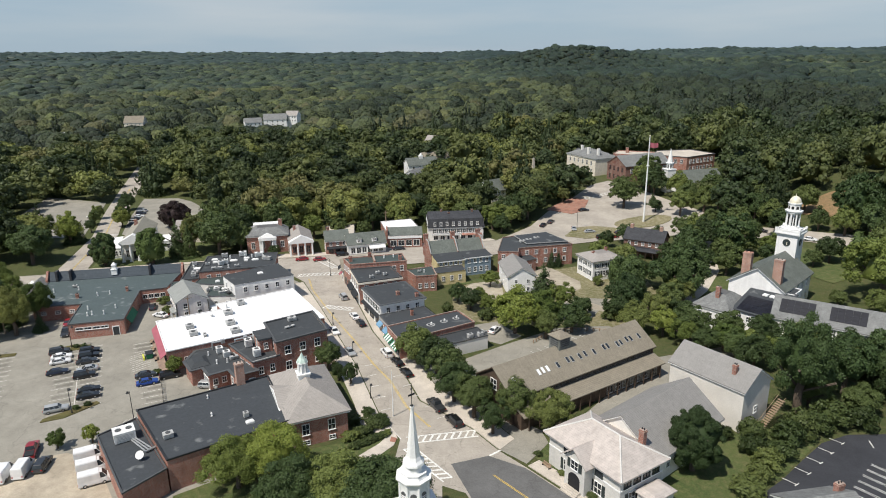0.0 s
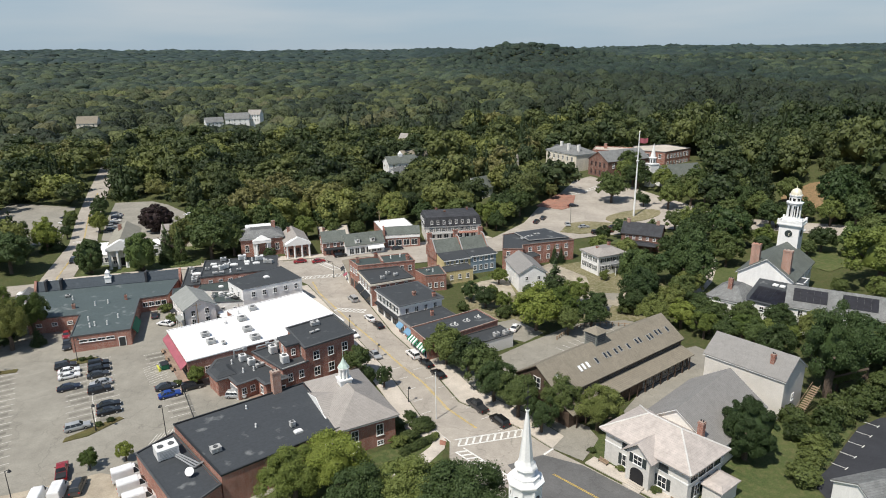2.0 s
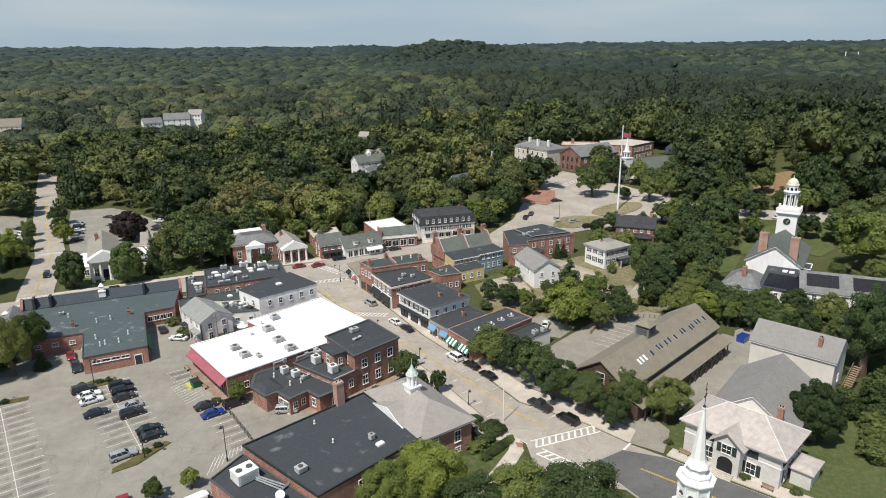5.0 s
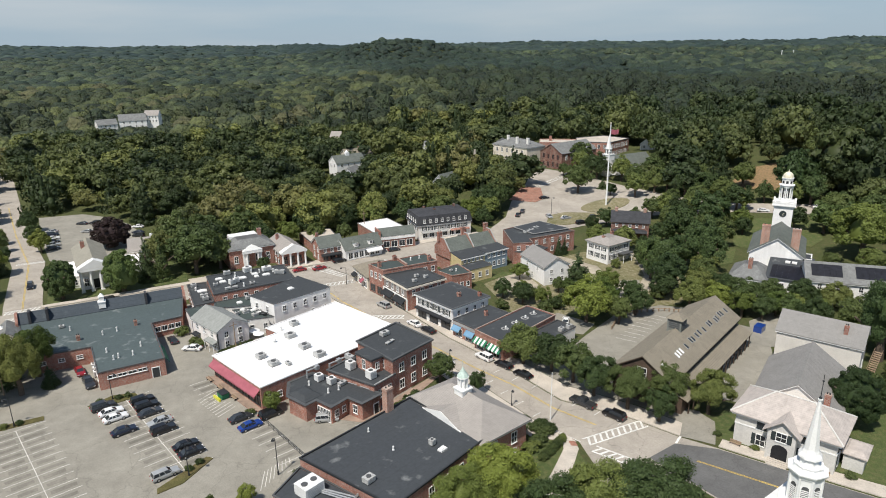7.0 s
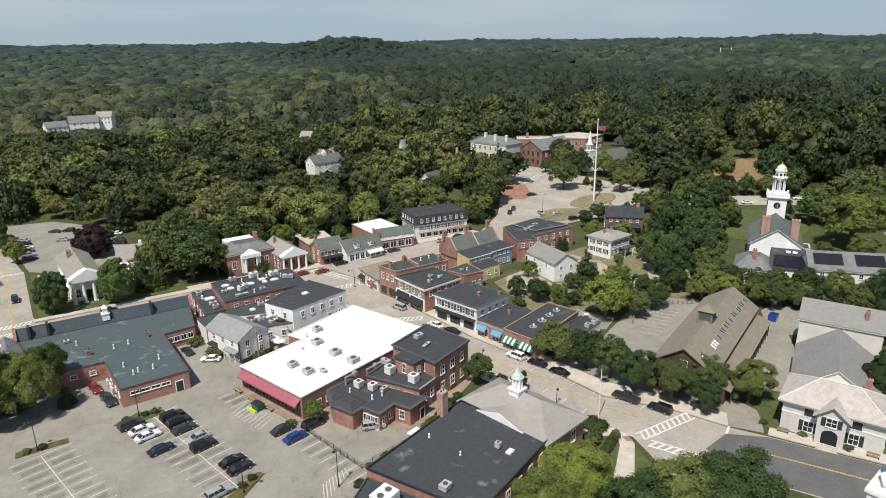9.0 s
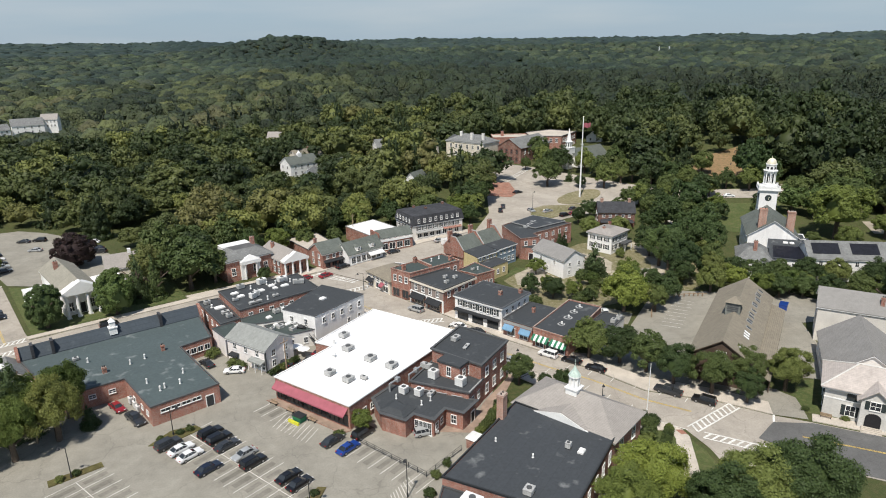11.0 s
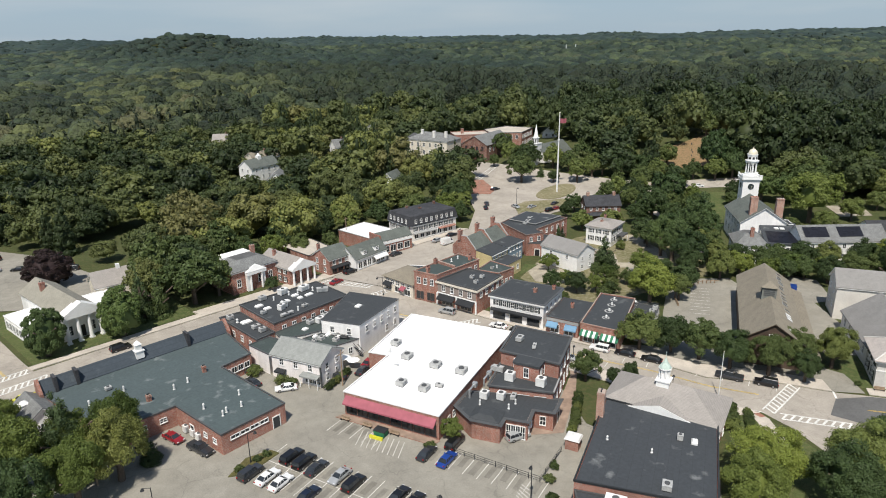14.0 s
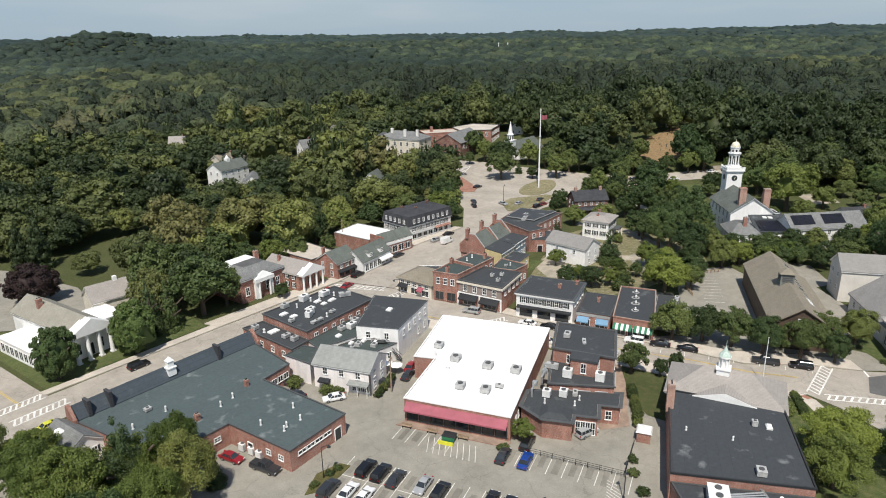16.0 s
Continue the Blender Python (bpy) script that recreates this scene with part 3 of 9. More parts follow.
def hip_roof(bm, poly, z, rise, over, thick=0.25, flat=None):
    """A hipped roof over a rectangle whose edge 0 is the longer; flat: how much of it (0..1) stays cut off at the top."""
    p = offset(poly, over)
    v = [Vector((*q, z)) for q in p]
    L, W = (v[1] - v[0]).length, (v[2] - v[1]).length
    k = min(L, W) / 2 / L
    if flat:
        c = (v[0] + v[1] + v[2] + v[3]) / 4
        top = [c + (q - c) * flat + Vector((0, 0, rise)) for q in v]
        lo = [bm.verts.new(q - Vector((0, 0, thick))) for q in v]
        up = [bm.verts.new(q) for q in v]
        t = [bm.verts.new(q) for q in top]
        for i in range(4):
            j = (i + 1) % 4
            bm.faces.new((lo[i], lo[j], up[j], up[i]))
            bm.faces.new((up[i], up[j], t[j], t[i]))
        bm.faces.new(lo[::-1])
        bm.faces.new(t)
        return bm
    a = (v[0] + v[3]) / 2
    b = (v[1] + v[2]) / 2
    r0, r1 = a.lerp(b, k) + Vector((0, 0, rise)), b.lerp(a, k) + Vector((0, 0, rise))
    lo = [bm.verts.new(q - Vector((0, 0, thick))) for q in v]
    up = [bm.verts.new(q) for q in v]
    r0, r1 = bm.verts.new(r0), bm.verts.new(r1)
    for i in range(4):
        j = (i + 1) % 4
        bm.faces.new((lo[i], lo[j], up[j], up[i]))
    bm.faces.new(lo[::-1])
    bm.faces.new((up[0], up[1], r1, r0))
    bm.faces.new((up[1], up[2], r1))
    bm.faces.new((up[2], up[3], r0, r1))
    bm.faces.new((up[3], up[0], r0))
    return bm


def hip_house(name, x, y, length, width, ang, eave, rise, wall, roof, label, category="house", z0=None, over=0.45, flat=None, group=""):
    z0 = ground_z(x, y) if z0 is None else z0
    poly = rect(x, y, length, width, ang)
    root = thing(name, x, y, z0, label, category, group)
    part("wall", prism(bmesh.new(), poly, z0 - 1, eave), wall, root)
    part("roof", hip_roof(bmesh.new(), poly, eave + 0.27, rise, over, 0.2, flat), roof, root)
    part("cornice", ring(bmesh.new(), poly, over * 0.7, 0.1, eave - 0.3, eave + 0.05), "white", root)
    return root, poly


def chimney(parent, x, y, z, h, w=0.9, d=0.7, rot=25, material="brick", label=""):
    bm = bmesh.new()
    box(bm, x, y, z, w, d, h, rot)
    box(bm, x, y, z + h - 0.45, w + 0.14, d + 0.14, 0.25, rot)
    c = part("chimney", bm, material, parent, label)
    bm = bmesh.new()
    for s in (-1, 1):
        a = radians(rot)
        tube(bm, x + s * w * 0.22 * math.cos(a), y + s * w * 0.22 * math.sin(a), z + h, 0.13, 0.3, 8)
    part("flue", bm, "metal_dark", c)
    return c


# ---- ground and roads ----
def ground_sheet():
    rings = [0.0]
    r = 8.0
    while r < 4700:
        rings.append(r)
        r += 8.0 if r < 480 else r * 0.035
    rings.append(4800.0)
    na = 192
    co = [(-70.0, 30.0, ground_z(-70, 30))]
    for r in rings[1:]:
        for k in range(na):
            a = 2 * math.pi * k / na
            x, y = -70 + r * math.sin(a), 30 + r * math.cos(a)
            co.append((x, y, ground_z(x, y)))
    fc = [(0, 1 + (k + 1) % na, 1 + k) for k in range(na)]
    for i in range(len(rings) - 2):
        for k in range(na):
            p, q = 1 + i * na + k, 1 + i * na + (k + 1) % na
            fc.append((p, q, q + na, p + na))
    me = bpy.data.meshes.new("ground")
    me.from_pydata(co, [], fc)
    me.materials.append(M["wild"])
    for f in me.polygons:
        f.use_smooth = True
    tagged(new("ground", me), "dark rough green ground reaching to the wooded horizon", "ground", kind="structure")


ground_sheet()


def sheet(name, poly, dz, material, label, thick=0.0, category="pavement", kind="structure", parent=None):
    """A paved or planted surface that follows the ground; thick: a raised kerbed slab."""
    bm = bmesh.new()
    bm.faces.new([bm.verts.new((x, y, 0)) for x, y in poly])
    if any(y > 205 or x > 62 for x, y in poly):
        xs, ys = [p[0] for p in poly], [p[1] for p in poly]
        for ax, lo, hi in ((0, min(xs), max(xs)), (1, min(ys), max(ys))):
            v = lo + 7
            while v < hi:
                co, no = ((v, 0, 0), (1, 0, 0)) if ax == 0 else ((0, v, 0), (0, 1, 0))
                bmesh.ops.bisect_plane(bm, geom=bm.verts[:] + bm.edges[:] + bm.faces[:], plane_co=co, plane_no=no)
                v += 7
    bmesh.ops.triangulate(bm, faces=bm.faces)
    if thick:
        edge = [e for e in bm.edges if e.is_boundary]
        ex = bmesh.ops.extrude_edge_only(bm, edges=edge)
        down = [v for v in ex["geom"] if isinstance(v, bmesh.types.BMVert)]
        mark = set(down)
        for v in bm.verts:
            v.co.z = ground_z(v.co.x, v.co.y) + dz - (thick if v in mark else 0)
    else:
        for v in bm.verts:
            v.co.z = ground_z(v.co.x, v.co.y) + dz
    bmesh.ops.recalc_face_normals(bm, faces=bm.faces)
    up = sum(f.normal.z * f.calc_area() for f in bm.faces)
    if up < 0:
        bmesh.ops.reverse_faces(bm, faces=bm.faces)
    me = bpy.data.meshes.new(name)
    bm.to_mesh(me)
    bm.free()
    me.materials.append(M[material])
    ob = new(name, me)
    if parent is not None:
        ob.parent = parent
        return tagged(ob, label)
    return tagged(ob, label, category, kind=kind)


def band(points, width):
    """A strip of that width along points, as a polygon."""
    a, b = [], []
    for i, p in enumerate(points):
        p = Vector(p)
        d = (Vector(points[min(i + 1, len(points) - 1)]) - Vector(points[max(i - 1, 0)])).normalized()
        n = Vector((d.y, -d.x)) * width / 2
        a.append(tuple(p + n))
        b.append(tuple(p - n))
    return a + b[::-1]


sheet("pavement_lots", [(-185, 60), (-60, 60), (-30, 84), (-40, 128), (-30, 150), (-38, 178), (-48, 202), (-58, 213), (-86, 207), (-130, 197), (-172, 190)],
      0.05, "asphalt_lot", "pale weathered asphalt parking lot with worn painted stalls", category="parking lot")
road = sheet("road_street", [(-9.2, 110.5), (-14, 119.5), (-21.3, 141), (-29, 160), (-38, 182), (-47, 203), (-57, 215.5), (-59, 229), (-45, 231.5), (-36.5, 216),
                      (-33.5, 203), (-27.2, 184.6), (-20, 162), (-12.6, 145), (-6, 125), (4.7, 114), (9.6, 106.3), (14.2, 101), (23, 90), (40, 70), (28, 60), (5, 88.7), (3, 94),
                      (-1, 96), (-1, 60), (-17, 60), (-14.5, 90), (-9.8, 104)],
      0.08, "asphalt", "sun-bleached cracked asphalt street with painted crosswalks", category="road")
road2 = sheet("road_main", [(-230, 183), (-134, 203.5), (-86, 211), (-57, 215.5), (-59, 229.5), (-86, 224.5), (-112, 219.5), (-140, 213.5), (-230, 194)],
              0.10, "asphalt", "pale asphalt main road running past the library", category="road")
road3 = sheet("road_square", [(-45, 231.5), (-36.5, 216), (-25, 218.5), (0, 223), (13, 228.5), (21, 231), (38, 238), (62, 244), (90, 246), (120, 231), (145, 211), (215, 171), (222, 180),
                              (150, 221), (122, 243), (113, 262), (104, 285), (96, 312), (86, 336), (76, 330), (60, 302), (46, 283), (36, 264), (20, 247), (-5, 243.5), (-30, 237)],
              0.22, "asphalt", "broad pale asphalt road widening into a square", category="road")
road4 = sheet("road_north", band([(-130.5, 211), (-133.5, 222), (-143.3, 263), (-160, 307), (-180, 365), (-205, 440), (-225, 500)], 10.0), 0.14, "asphalt", "pale asphalt side road leading north between trees", category="road")
sheet("pavement_rear_lot", [(-137.5, 266), (-124, 258), (-106, 261), (-106.5, 282), (-118, 312), (-131.5, 330), (-142, 339), (-160, 338), (-148, 296)], 0.12, "asphalt_lot", "grey asphalt car park behind the library", category="parking lot")
sheet("pavement_west_lot", [(-152, 262), (-176, 330), (-215, 345), (-200, 285), (-172, 262)], 0.12, "asphalt_lot", "grey asphalt car park beside the side road", category="parking lot")
sheet("pavement_barn_lot", [(-2, 140), (9.5, 122), (47, 146), (53, 158), (44, 164), (30, 163), (14, 152)], 0.06, "asphalt_lot", "pale asphalt yard with marked stalls beside the long barn", category="parking lot")
sheet("pavement_barn_drive", [(26, 116), (31, 111), (46, 122), (60, 140), (56, 146), (50, 144)], 0.07, "asphalt_lot", "pale asphalt drive between barn and hall", category="driveway")
sheet("pavement_yard", [(4, 191), (9, 185), (18, 186), (18, 204), (9, 201)], 0.05, "gravel", "pale gravel yard behind the shops", category="yard")
sheet("pavement_house_drive", [(29.5, 190), (36, 186), (43, 194), (44, 200), (40, 208), (36, 216), (30, 211)], 0.06, "gravel", "pale gravel drive between the white houses", category="driveway")
sheet("pavement_rear_stalls", [(27, 171), (40, 168), (50, 184), (40, 186), (33, 180)], 0.05, "asphalt_lot", "small pale rear car park among shrubs", category="parking lot")
sheet("pavement_shop_rear", [(8, 157), (14, 153), (20, 158), (14, 168), (6, 165)], 0.05, "asphalt_lot", "asphalt rear yard of the shops", category="yard")
sheet("pavement_church_drive", band([(68, 176), (80, 190), (90, 206), (99, 236)], 3.2), 0.2, "concrete", "pale gravel drive towards the church", category="driveway")
sheet("pavement_black_lot", [(51.7, 92), (58.3, 96.7), (64.8, 102.3), (71.3, 107.6), (77.8, 110.3), (92, 110.4), (125, 108), (125, 60), (50, 60)], 0.06, "asphalt_black", "fresh black asphalt parking lot with bright white stall lines", category="parking lot")
sheet("road_dark_patch", [(0.6, 102.2), (7.6, 104.6), (14, 100.8), (22.8, 90), (39.6, 70), (28.4, 60.6), (5.2, 89)], 0.10, "asphalt_dark", "darker resurfaced stretch of asphalt street", category="road")

sheet("pavement_barn_alley", [(50, 134), (60, 130.5), (72, 141), (70, 150), (60, 147)], 0.12, "asphalt_lot", "worn asphalt alley behind the barn", category="alley")
sheet("pavement_sandy_lot", [(-97, 99), (-83.5, 103), (-72.5, 107), (-65.6, 104.6), (-53, 88), (-44, 62), (-100, 62)], 0.075, "sand", "pale sandy gravel lot for delivery vans", category="parking lot")
# tree shade put into the colour: lot asphalt laid in place of pale concrete
sheet("pavement_barn_front", [(-8.4, 146.4), (-1.8, 130.2), (8.2, 118.4), (13.2, 110.2), (19, 112.5), (9.4, 121.8), (-2, 139.8), (-4.4, 143.2)], 0.14, "asphalt_lot", "pavement strip toned darker for the street trees' shade")
# pavements, raised behind their kerbs
sheet("pavement_east", [(9.9, 106.4), (4.9, 114.2), (-5.7, 125.2), (-12.3, 145), (-19.7, 162), (-26.9, 184.6), (-33.2, 203), (-36.2, 216), (-33, 216), (-30, 203), (-22.8, 184), (-15.6, 162), (-8.6, 147), (-2, 130), (8, 118.2), (13, 110)],
      0.2, "concrete", "pale concrete pavement along the shop fronts", 0.25)
sheet("pavement_west", [(-9.7, 110.6), (-14.3, 119.6), (-21.6, 141.1), (-29.3, 160.1), (-38.3, 182.1), (-47.2, 202.6), (-50, 200.5), (-46, 187), (-40, 174), (-32, 160), (-28, 146), (-20, 124), (-17, 114)],
      0.2, "concrete", "pale concrete pavement beside the brick buildings", 0.25)
sheet("pavement_bank", [(-59, 229.8), (-45, 231.8), (-30, 237.3), (-5, 243.8), (20, 247.3), (18, 250), (-6, 247), (-24, 241.5), (-46, 236), (-60, 234.5), (-88, 229.5), (-86, 224.8)],
      0.3, "concrete", "pale concrete pavement before the bank and shops", 0.35)
sheet("pavement_library", [(-86, 224.8), (-112, 219.8), (-127, 217), (-128, 219), (-112, 222.2), (-87, 227.3)], 0.25, "concrete", "pale concrete walk before the library lawn", 0.3)
sheet("pavement_south", [(14.6, 101.4), (23.4, 90.4), (41, 69.6), (44, 72), (26, 92.2), (16.8, 103)], 0.2, "concrete", "pale concrete walk along the lawn", 0.25)
sheet("lawn_library", [(-126.6, 219.8), (-88, 228), (-92, 262), (-113, 254), (-124, 257.6), (-137, 264)], 0.08, "grass", "sunlit lawn round the library", category="lawn")
sheet("pavement_hall_corner", [(-11.0, 114.2), (-9.9, 111.4), (-10.3, 108.4), (-16.6, 100.0), (-20.0, 96.0), (-23.6, 97.6), (-17.0, 104.6), (-13.0, 109.2)], 0.13, "concrete", "pale concrete walk curving to the crossing", 0.1)
sheet("pavement_ramp", [(-11.0, 111.8), (-9.8, 111.5), (-10.1, 109.2), (-11.2, 109.6)], 0.15, "paver", "red paved ramp at the crossing")
sheet("pavement_mansion_corner", [(9.6, 106.6), (12.8, 112.2), (18.6, 112.8), (19.4, 108.6), (17.0, 105.2), (14.4, 102.0)], 0.13, "asphalt_lot", "worn pale paving at the street corner")
sheet("lawn_mansion", [(13.2, 106.8), (16.9, 103.2), (27, 92), (42, 74), (50, 70), (51.4, 92.2), (58, 97), (71, 108), (62, 114), (48, 106), (34, 110), (27, 113)], 0.05, "grass", "patchy lawn round the pale mansion", category="lawn")
sheet("lawn_firehouse", [(-18.6, 110), (-14, 117), (-10.6, 111), (-11, 104), (-15.5, 90), (-18.5, 62), (-44, 62), (-47, 94), (-29.5, 106.4)], 0.08, "grass", "lawn below the brick hall", category="lawn")
sheet("lawn_church", [(102, 193), (112, 197), (133, 212.4), (124, 219.6), (110, 213.5), (98, 201)], 0.16, "grass", "sunny lawn beside the white church", category="lawn")
sheet("lawn_church_rear", [(118, 186), (127, 190), (140, 206), (135, 211), (114, 196)], 0.17, "grass", "shaded lawn behind the white church", category="lawn")
sheet("lawn_church_side", [(79, 186.5), (87, 187), (97, 197.5), (92, 203), (80, 193)], 0.16, "grass", "lawn with a pale path", category="lawn")
sheet("pavement_church_patio", [(138, 166), (150, 160), (158, 168), (146, 176)], 0.16, "gravel", "pale gravel court beside the parish wing", category="yard")
sheet("lawn_yard", [(4, 198.4), (9, 199.6), (15, 202), (12, 205), (7, 201.4)], 0.09, "grass", "small green yard", category="lawn")
sheet("grass_island", [(83.5 + 13 * math.cos(a) * 0.95 - 2 * math.sin(a), 265 + 6.5 * math.sin(a) + 3 * math.cos(a)) for a in np.linspace(0, 6.2, 18)], 0.45, "garden", "oval grass island round the flagpole", 0.25, category="lawn")
sheet("grass_triangle", [(48, 250), (56, 246.5), (80, 252), (79, 256), (62, 262), (54, 260)], 0.45, "garden", "grass island with trodden edges", 0.25, category="lawn")
sheet("grass_triangle_small", [(60, 236), (72, 240), (78, 237), (68, 231)], 0.4, "grass", "small grass plot beside the square", 0.2, category="lawn")
sheet("pavement_brick_corner", [(46, 286), (60, 304), (68, 300), (62, 283), (56, 279)], 0.42, "paver", "red brick paved corner of the square", 0.3)
MARSH = [(985, 1985), (1180, 1880), (1560, 1530), (1700, 1460), (1790, 1550), (1640, 1650), (1270, 2020), (1040, 2120)]
sheet("meadow_strip", MARSH, 1.0, "meadow", "pale dry meadow among the far woods", category="meadow")
sheet("garden_ground", [(2, 172), (12, 166), (30, 165), (50, 163), (66, 176), (66, 214), (46, 216), (28, 209), (18, 205), (2, 196)], 0.03, "garden", "patchy garden ground with dry grass behind the shops", category="garden")
sheet("garden_path", band([(36, 186), (46, 176), (56, 186), (63, 204), (58, 222)], 5.0), 0.06, "gravel", "pale gravel track through the gardens", category="path")
sheet("earth_bank", [(141, 250), (152, 238), (175, 238), (184, 236), (200, 249), (198, 264), (178, 264), (162, 267), (145, 260)], 0.3, "earth", "bare brown burial ground bank with worn grass", category="bank")

# road paint
def paint(name, points, width, material, label, dz, parent):
    return sheet(name, band(points, width), dz, material, label, parent=parent)


for off in (-0.16, 0.16):
    paint("centre_line", [(-46 + off, 206), (-42.6 + off, 195), (-33 + off, 174), (-24.5 + off, 157), (-17.9 + off, 143), (-13 + off, 134), (-8.6 + off, 122.5), (-3.5 + off, 114.6)], 0.14, "paint_yellow", "worn yellow centre line", 0.115, road)
    paint("centre_line", [(8.1 + off, 98.8), (16.3 + off, 88.9), (30 + off, 72)], 0.14, "paint_yellow", "yellow centre line", 0.135, road)
    paint("centre_line", [(-132 + off, 216), (-133.5 + off, 222), (-143.3 + off, 263), (-160 + off, 307), (-180 + off, 365)], 0.14, "paint_yellow", "yellow centre line", 0.19, road4)


def crosswalk(a, b, width, bars, parent, dz=0.115):
    """A ladder crosswalk: two long lines and slanted bars."""
    a, b = Vector(a), Vector(b)
    d = (b - a).normalized()
    n = Vector((-d.y, d.x)) * width / 2
    for s in (-1, 1):
        paint("crosswalk_line", [tuple(a + n * s), tuple(b + n * s)], 0.32, "paint_white", "", dz, parent)
    for k in range(bars):
        c = a.lerp(b, (k + 0.5) / bars)
        paint("crosswalk_bar", [tuple(c - n * 0.86 - d * 0.5), tuple(c + n * 0.86 + d * 0.5)], 0.42, "paint_white", "", dz + 0.004, parent)


crosswalk((-8.0, 109.9), (5.9, 112.2), 2.2, 10, road)
crosswalk((-7.6, 107.6), (0.0, 97.6), 2.0, 9, road)
crosswalk((-36.5, 180.6), (-27.6, 178.2), 2.2, 8, road)
crosswalk((-50.5, 209.5), (-36.5, 211.5), 2.4, 10, road)
crosswalk((-48.6, 230.2), (-38.6, 217.0), 2.4, 10, road, 0.13)
crosswalk((-134.5, 209), (-124, 211.5), 2.4, 9, road2, 0.15)
crosswalk((-136.4, 215.0), (-127.6, 217.0), 2.2, 8, road4, 0.19)
crosswalk((-147.6, 264.2), (-138.8, 265.6), 1.6, 8, road4, 0.19)
crosswalk((66, 302), (88, 316), 2.6, 10, road3, 0.3)
paint("stop_line", [(7.8, 104.6), (11.5, 107.5)], 0.4, "paint_white", "", 0.115, road)
paint("edge_line", [(-12.4, 116.2), (-9.0, 110.2)], 0.18, "paint_white", "", 0.115, road)
for f in range(7):
    p = Vector((-13.2, 141.5)).lerp(Vector((2.6, 114.2)), f / 6)
    paint("stall_tick", [(p.x, p.y), (p.x - 2.0, p.y - 1.0)], 0.14, "paint_white", "", 0.115, road)
    if f < 5:
        q = Vector((-20.0, 141.5)).lerp(Vector((-14.0, 121)), f / 4)
        paint("stall_tick", [(q.x, q.y), (q.x + 2.0, q.y + 0.9)], 0.14, "paint_white", "", 0.115, road)

# stalls of the large lot
lot = bpy.data.objects["pavement_lots"]
LOT_D = Vector((0.437, -0.899))          # along the rows


def stall_row(start, count, pitch, length, across, spine=True, both=True):
    s = Vector(start)
    if spine:
        e = s + LOT_D * pitch * count
        paint("stall_spine", [tuple(s), tuple(e)], 0.12, "line_worn", "", 0.07, lot)
    for k in range(count + 1):
        p = s + LOT_D * pitch * k
        q0 = p + across * length
        q1 = p - across * length if both else p
        paint("stall_line", [tuple(q1), tuple(q0)], 0.13, "line_worn", "", 0.078, lot)
        if k < count:
            mid_ = p + LOT_D * pitch * 0.5
            for side in (1, -1) if both else (1,):
                a_, b_ = mid_ + across * side * 0.7, mid_ + across * side * (length - 0.5 - 0.5 * (k % 3))
                paint("oil_stain", [tuple(a_), tuple(a_.lerp(b_, 0.5)), tuple(b_)], 1.0 + 0.2 * (k % 2), "oil_stain", "", 0.066, lot)


stall_row((-94.6, 153.2), 12, 2.75, 5.2, Vector((-0.906, -0.423)))
stall_row((-113.5, 146.5), 16, 2.75, 5.2, Vector((-0.906, -0.423)))
stall_row((-133, 141), 16, 2.75, 5.2, Vector((-0.906, -0.423)))
stall_row((-67.4, 139.2), 8, 2.75, 5.2, Vector((-0.906, -0.423)), False, False)
stall_row((-77.6, 157.2), 4, 2.7, 4.8, Vector((-0.906, -0.423)), False, False)
for k in range(9):
    paint("hatch_line", [(-76.2 + 0.55 * k, 151.2 - 1.0 * k), (-79.6 + 0.55 * k, 147.8 - 1.0 * k)], 0.12, "line_worn", "", 0.078, lot)
for k in range(8):
    paint("hatch_line", [(-67.2 + 0.75 * k, 113.4 + 0.9 * k), (-66.4 + 0.62 * k, 118.8 + 0.4 * k)], 0.12, "line_worn", "", 0.078, lot)
barn_lot = bpy.data.objects["pavement_barn_lot"]
for k in range(9):
    p = Vector((30, 137.2)).lerp(Vector((46, 148.2)), k / 8)
    paint("stall_line", [(p.x - 5.6, p.y + 7.6), (p.x - 9.0, p.y + 11.6)], 0.12, "paint_white", "", 0.08, barn_lot)
black_lot = bpy.data.objects["pavement_black_lot"]
for k in range(5):
    p = Vector((58.5, 97.2)).lerp(Vector((73.5, 109.2)), k / 4)
    paint("stall_line", [(p.x, p.y), (p.x + 1.6, p.y - 1.9)], 0.16, "paint_white", "", 0.08, black_lot)
    paint("stall_line", [(p.x + 1.1, p.y - 2.2), (p.x + 2.1, p.y - 1.6)], 0.16, "paint_white", "", 0.084, black_lot)
for k in range(7):
    p = Vector((66.0, 91.5)).lerp(Vector((76.2, 100.6)), k / 6)
    for o in (0, 0.5):
        paint("stall_line", [(p.x + o * 0.6, p.y + 0.6 * o), (p.x + 3.4 + o * 0.6, p.y - 4.6 + 0.6 * o)], 0.14, "paint_white", "", 0.08, black_lot)
for k in range(4):
    p = (80.6 + 3.4 * k, 108.2)
    paint("stall_line", [p, (p[0] - 0.6, p[1] - 2.4)], 0.16, "paint_white", "", 0.08, black_lot)


# ---- woodland ----
def blob(rng, cx, cy, cz, rx, ry, rz, sub):
    bm = bmesh.new()
    bmesh.ops.create_icosphere(bm, subdivisions=sub, radius=1.0)
    v = np.array([q.co[:] for q in bm.verts])
    f = np.array([[q.index for q in t.verts] for t in bm.faces])
    bm.free()
    v = v * (1 + rng.uniform(-0.22, 0.22, (len(v), 1)))
    return v * (rx, ry, rz) + (cx, cy, cz), f


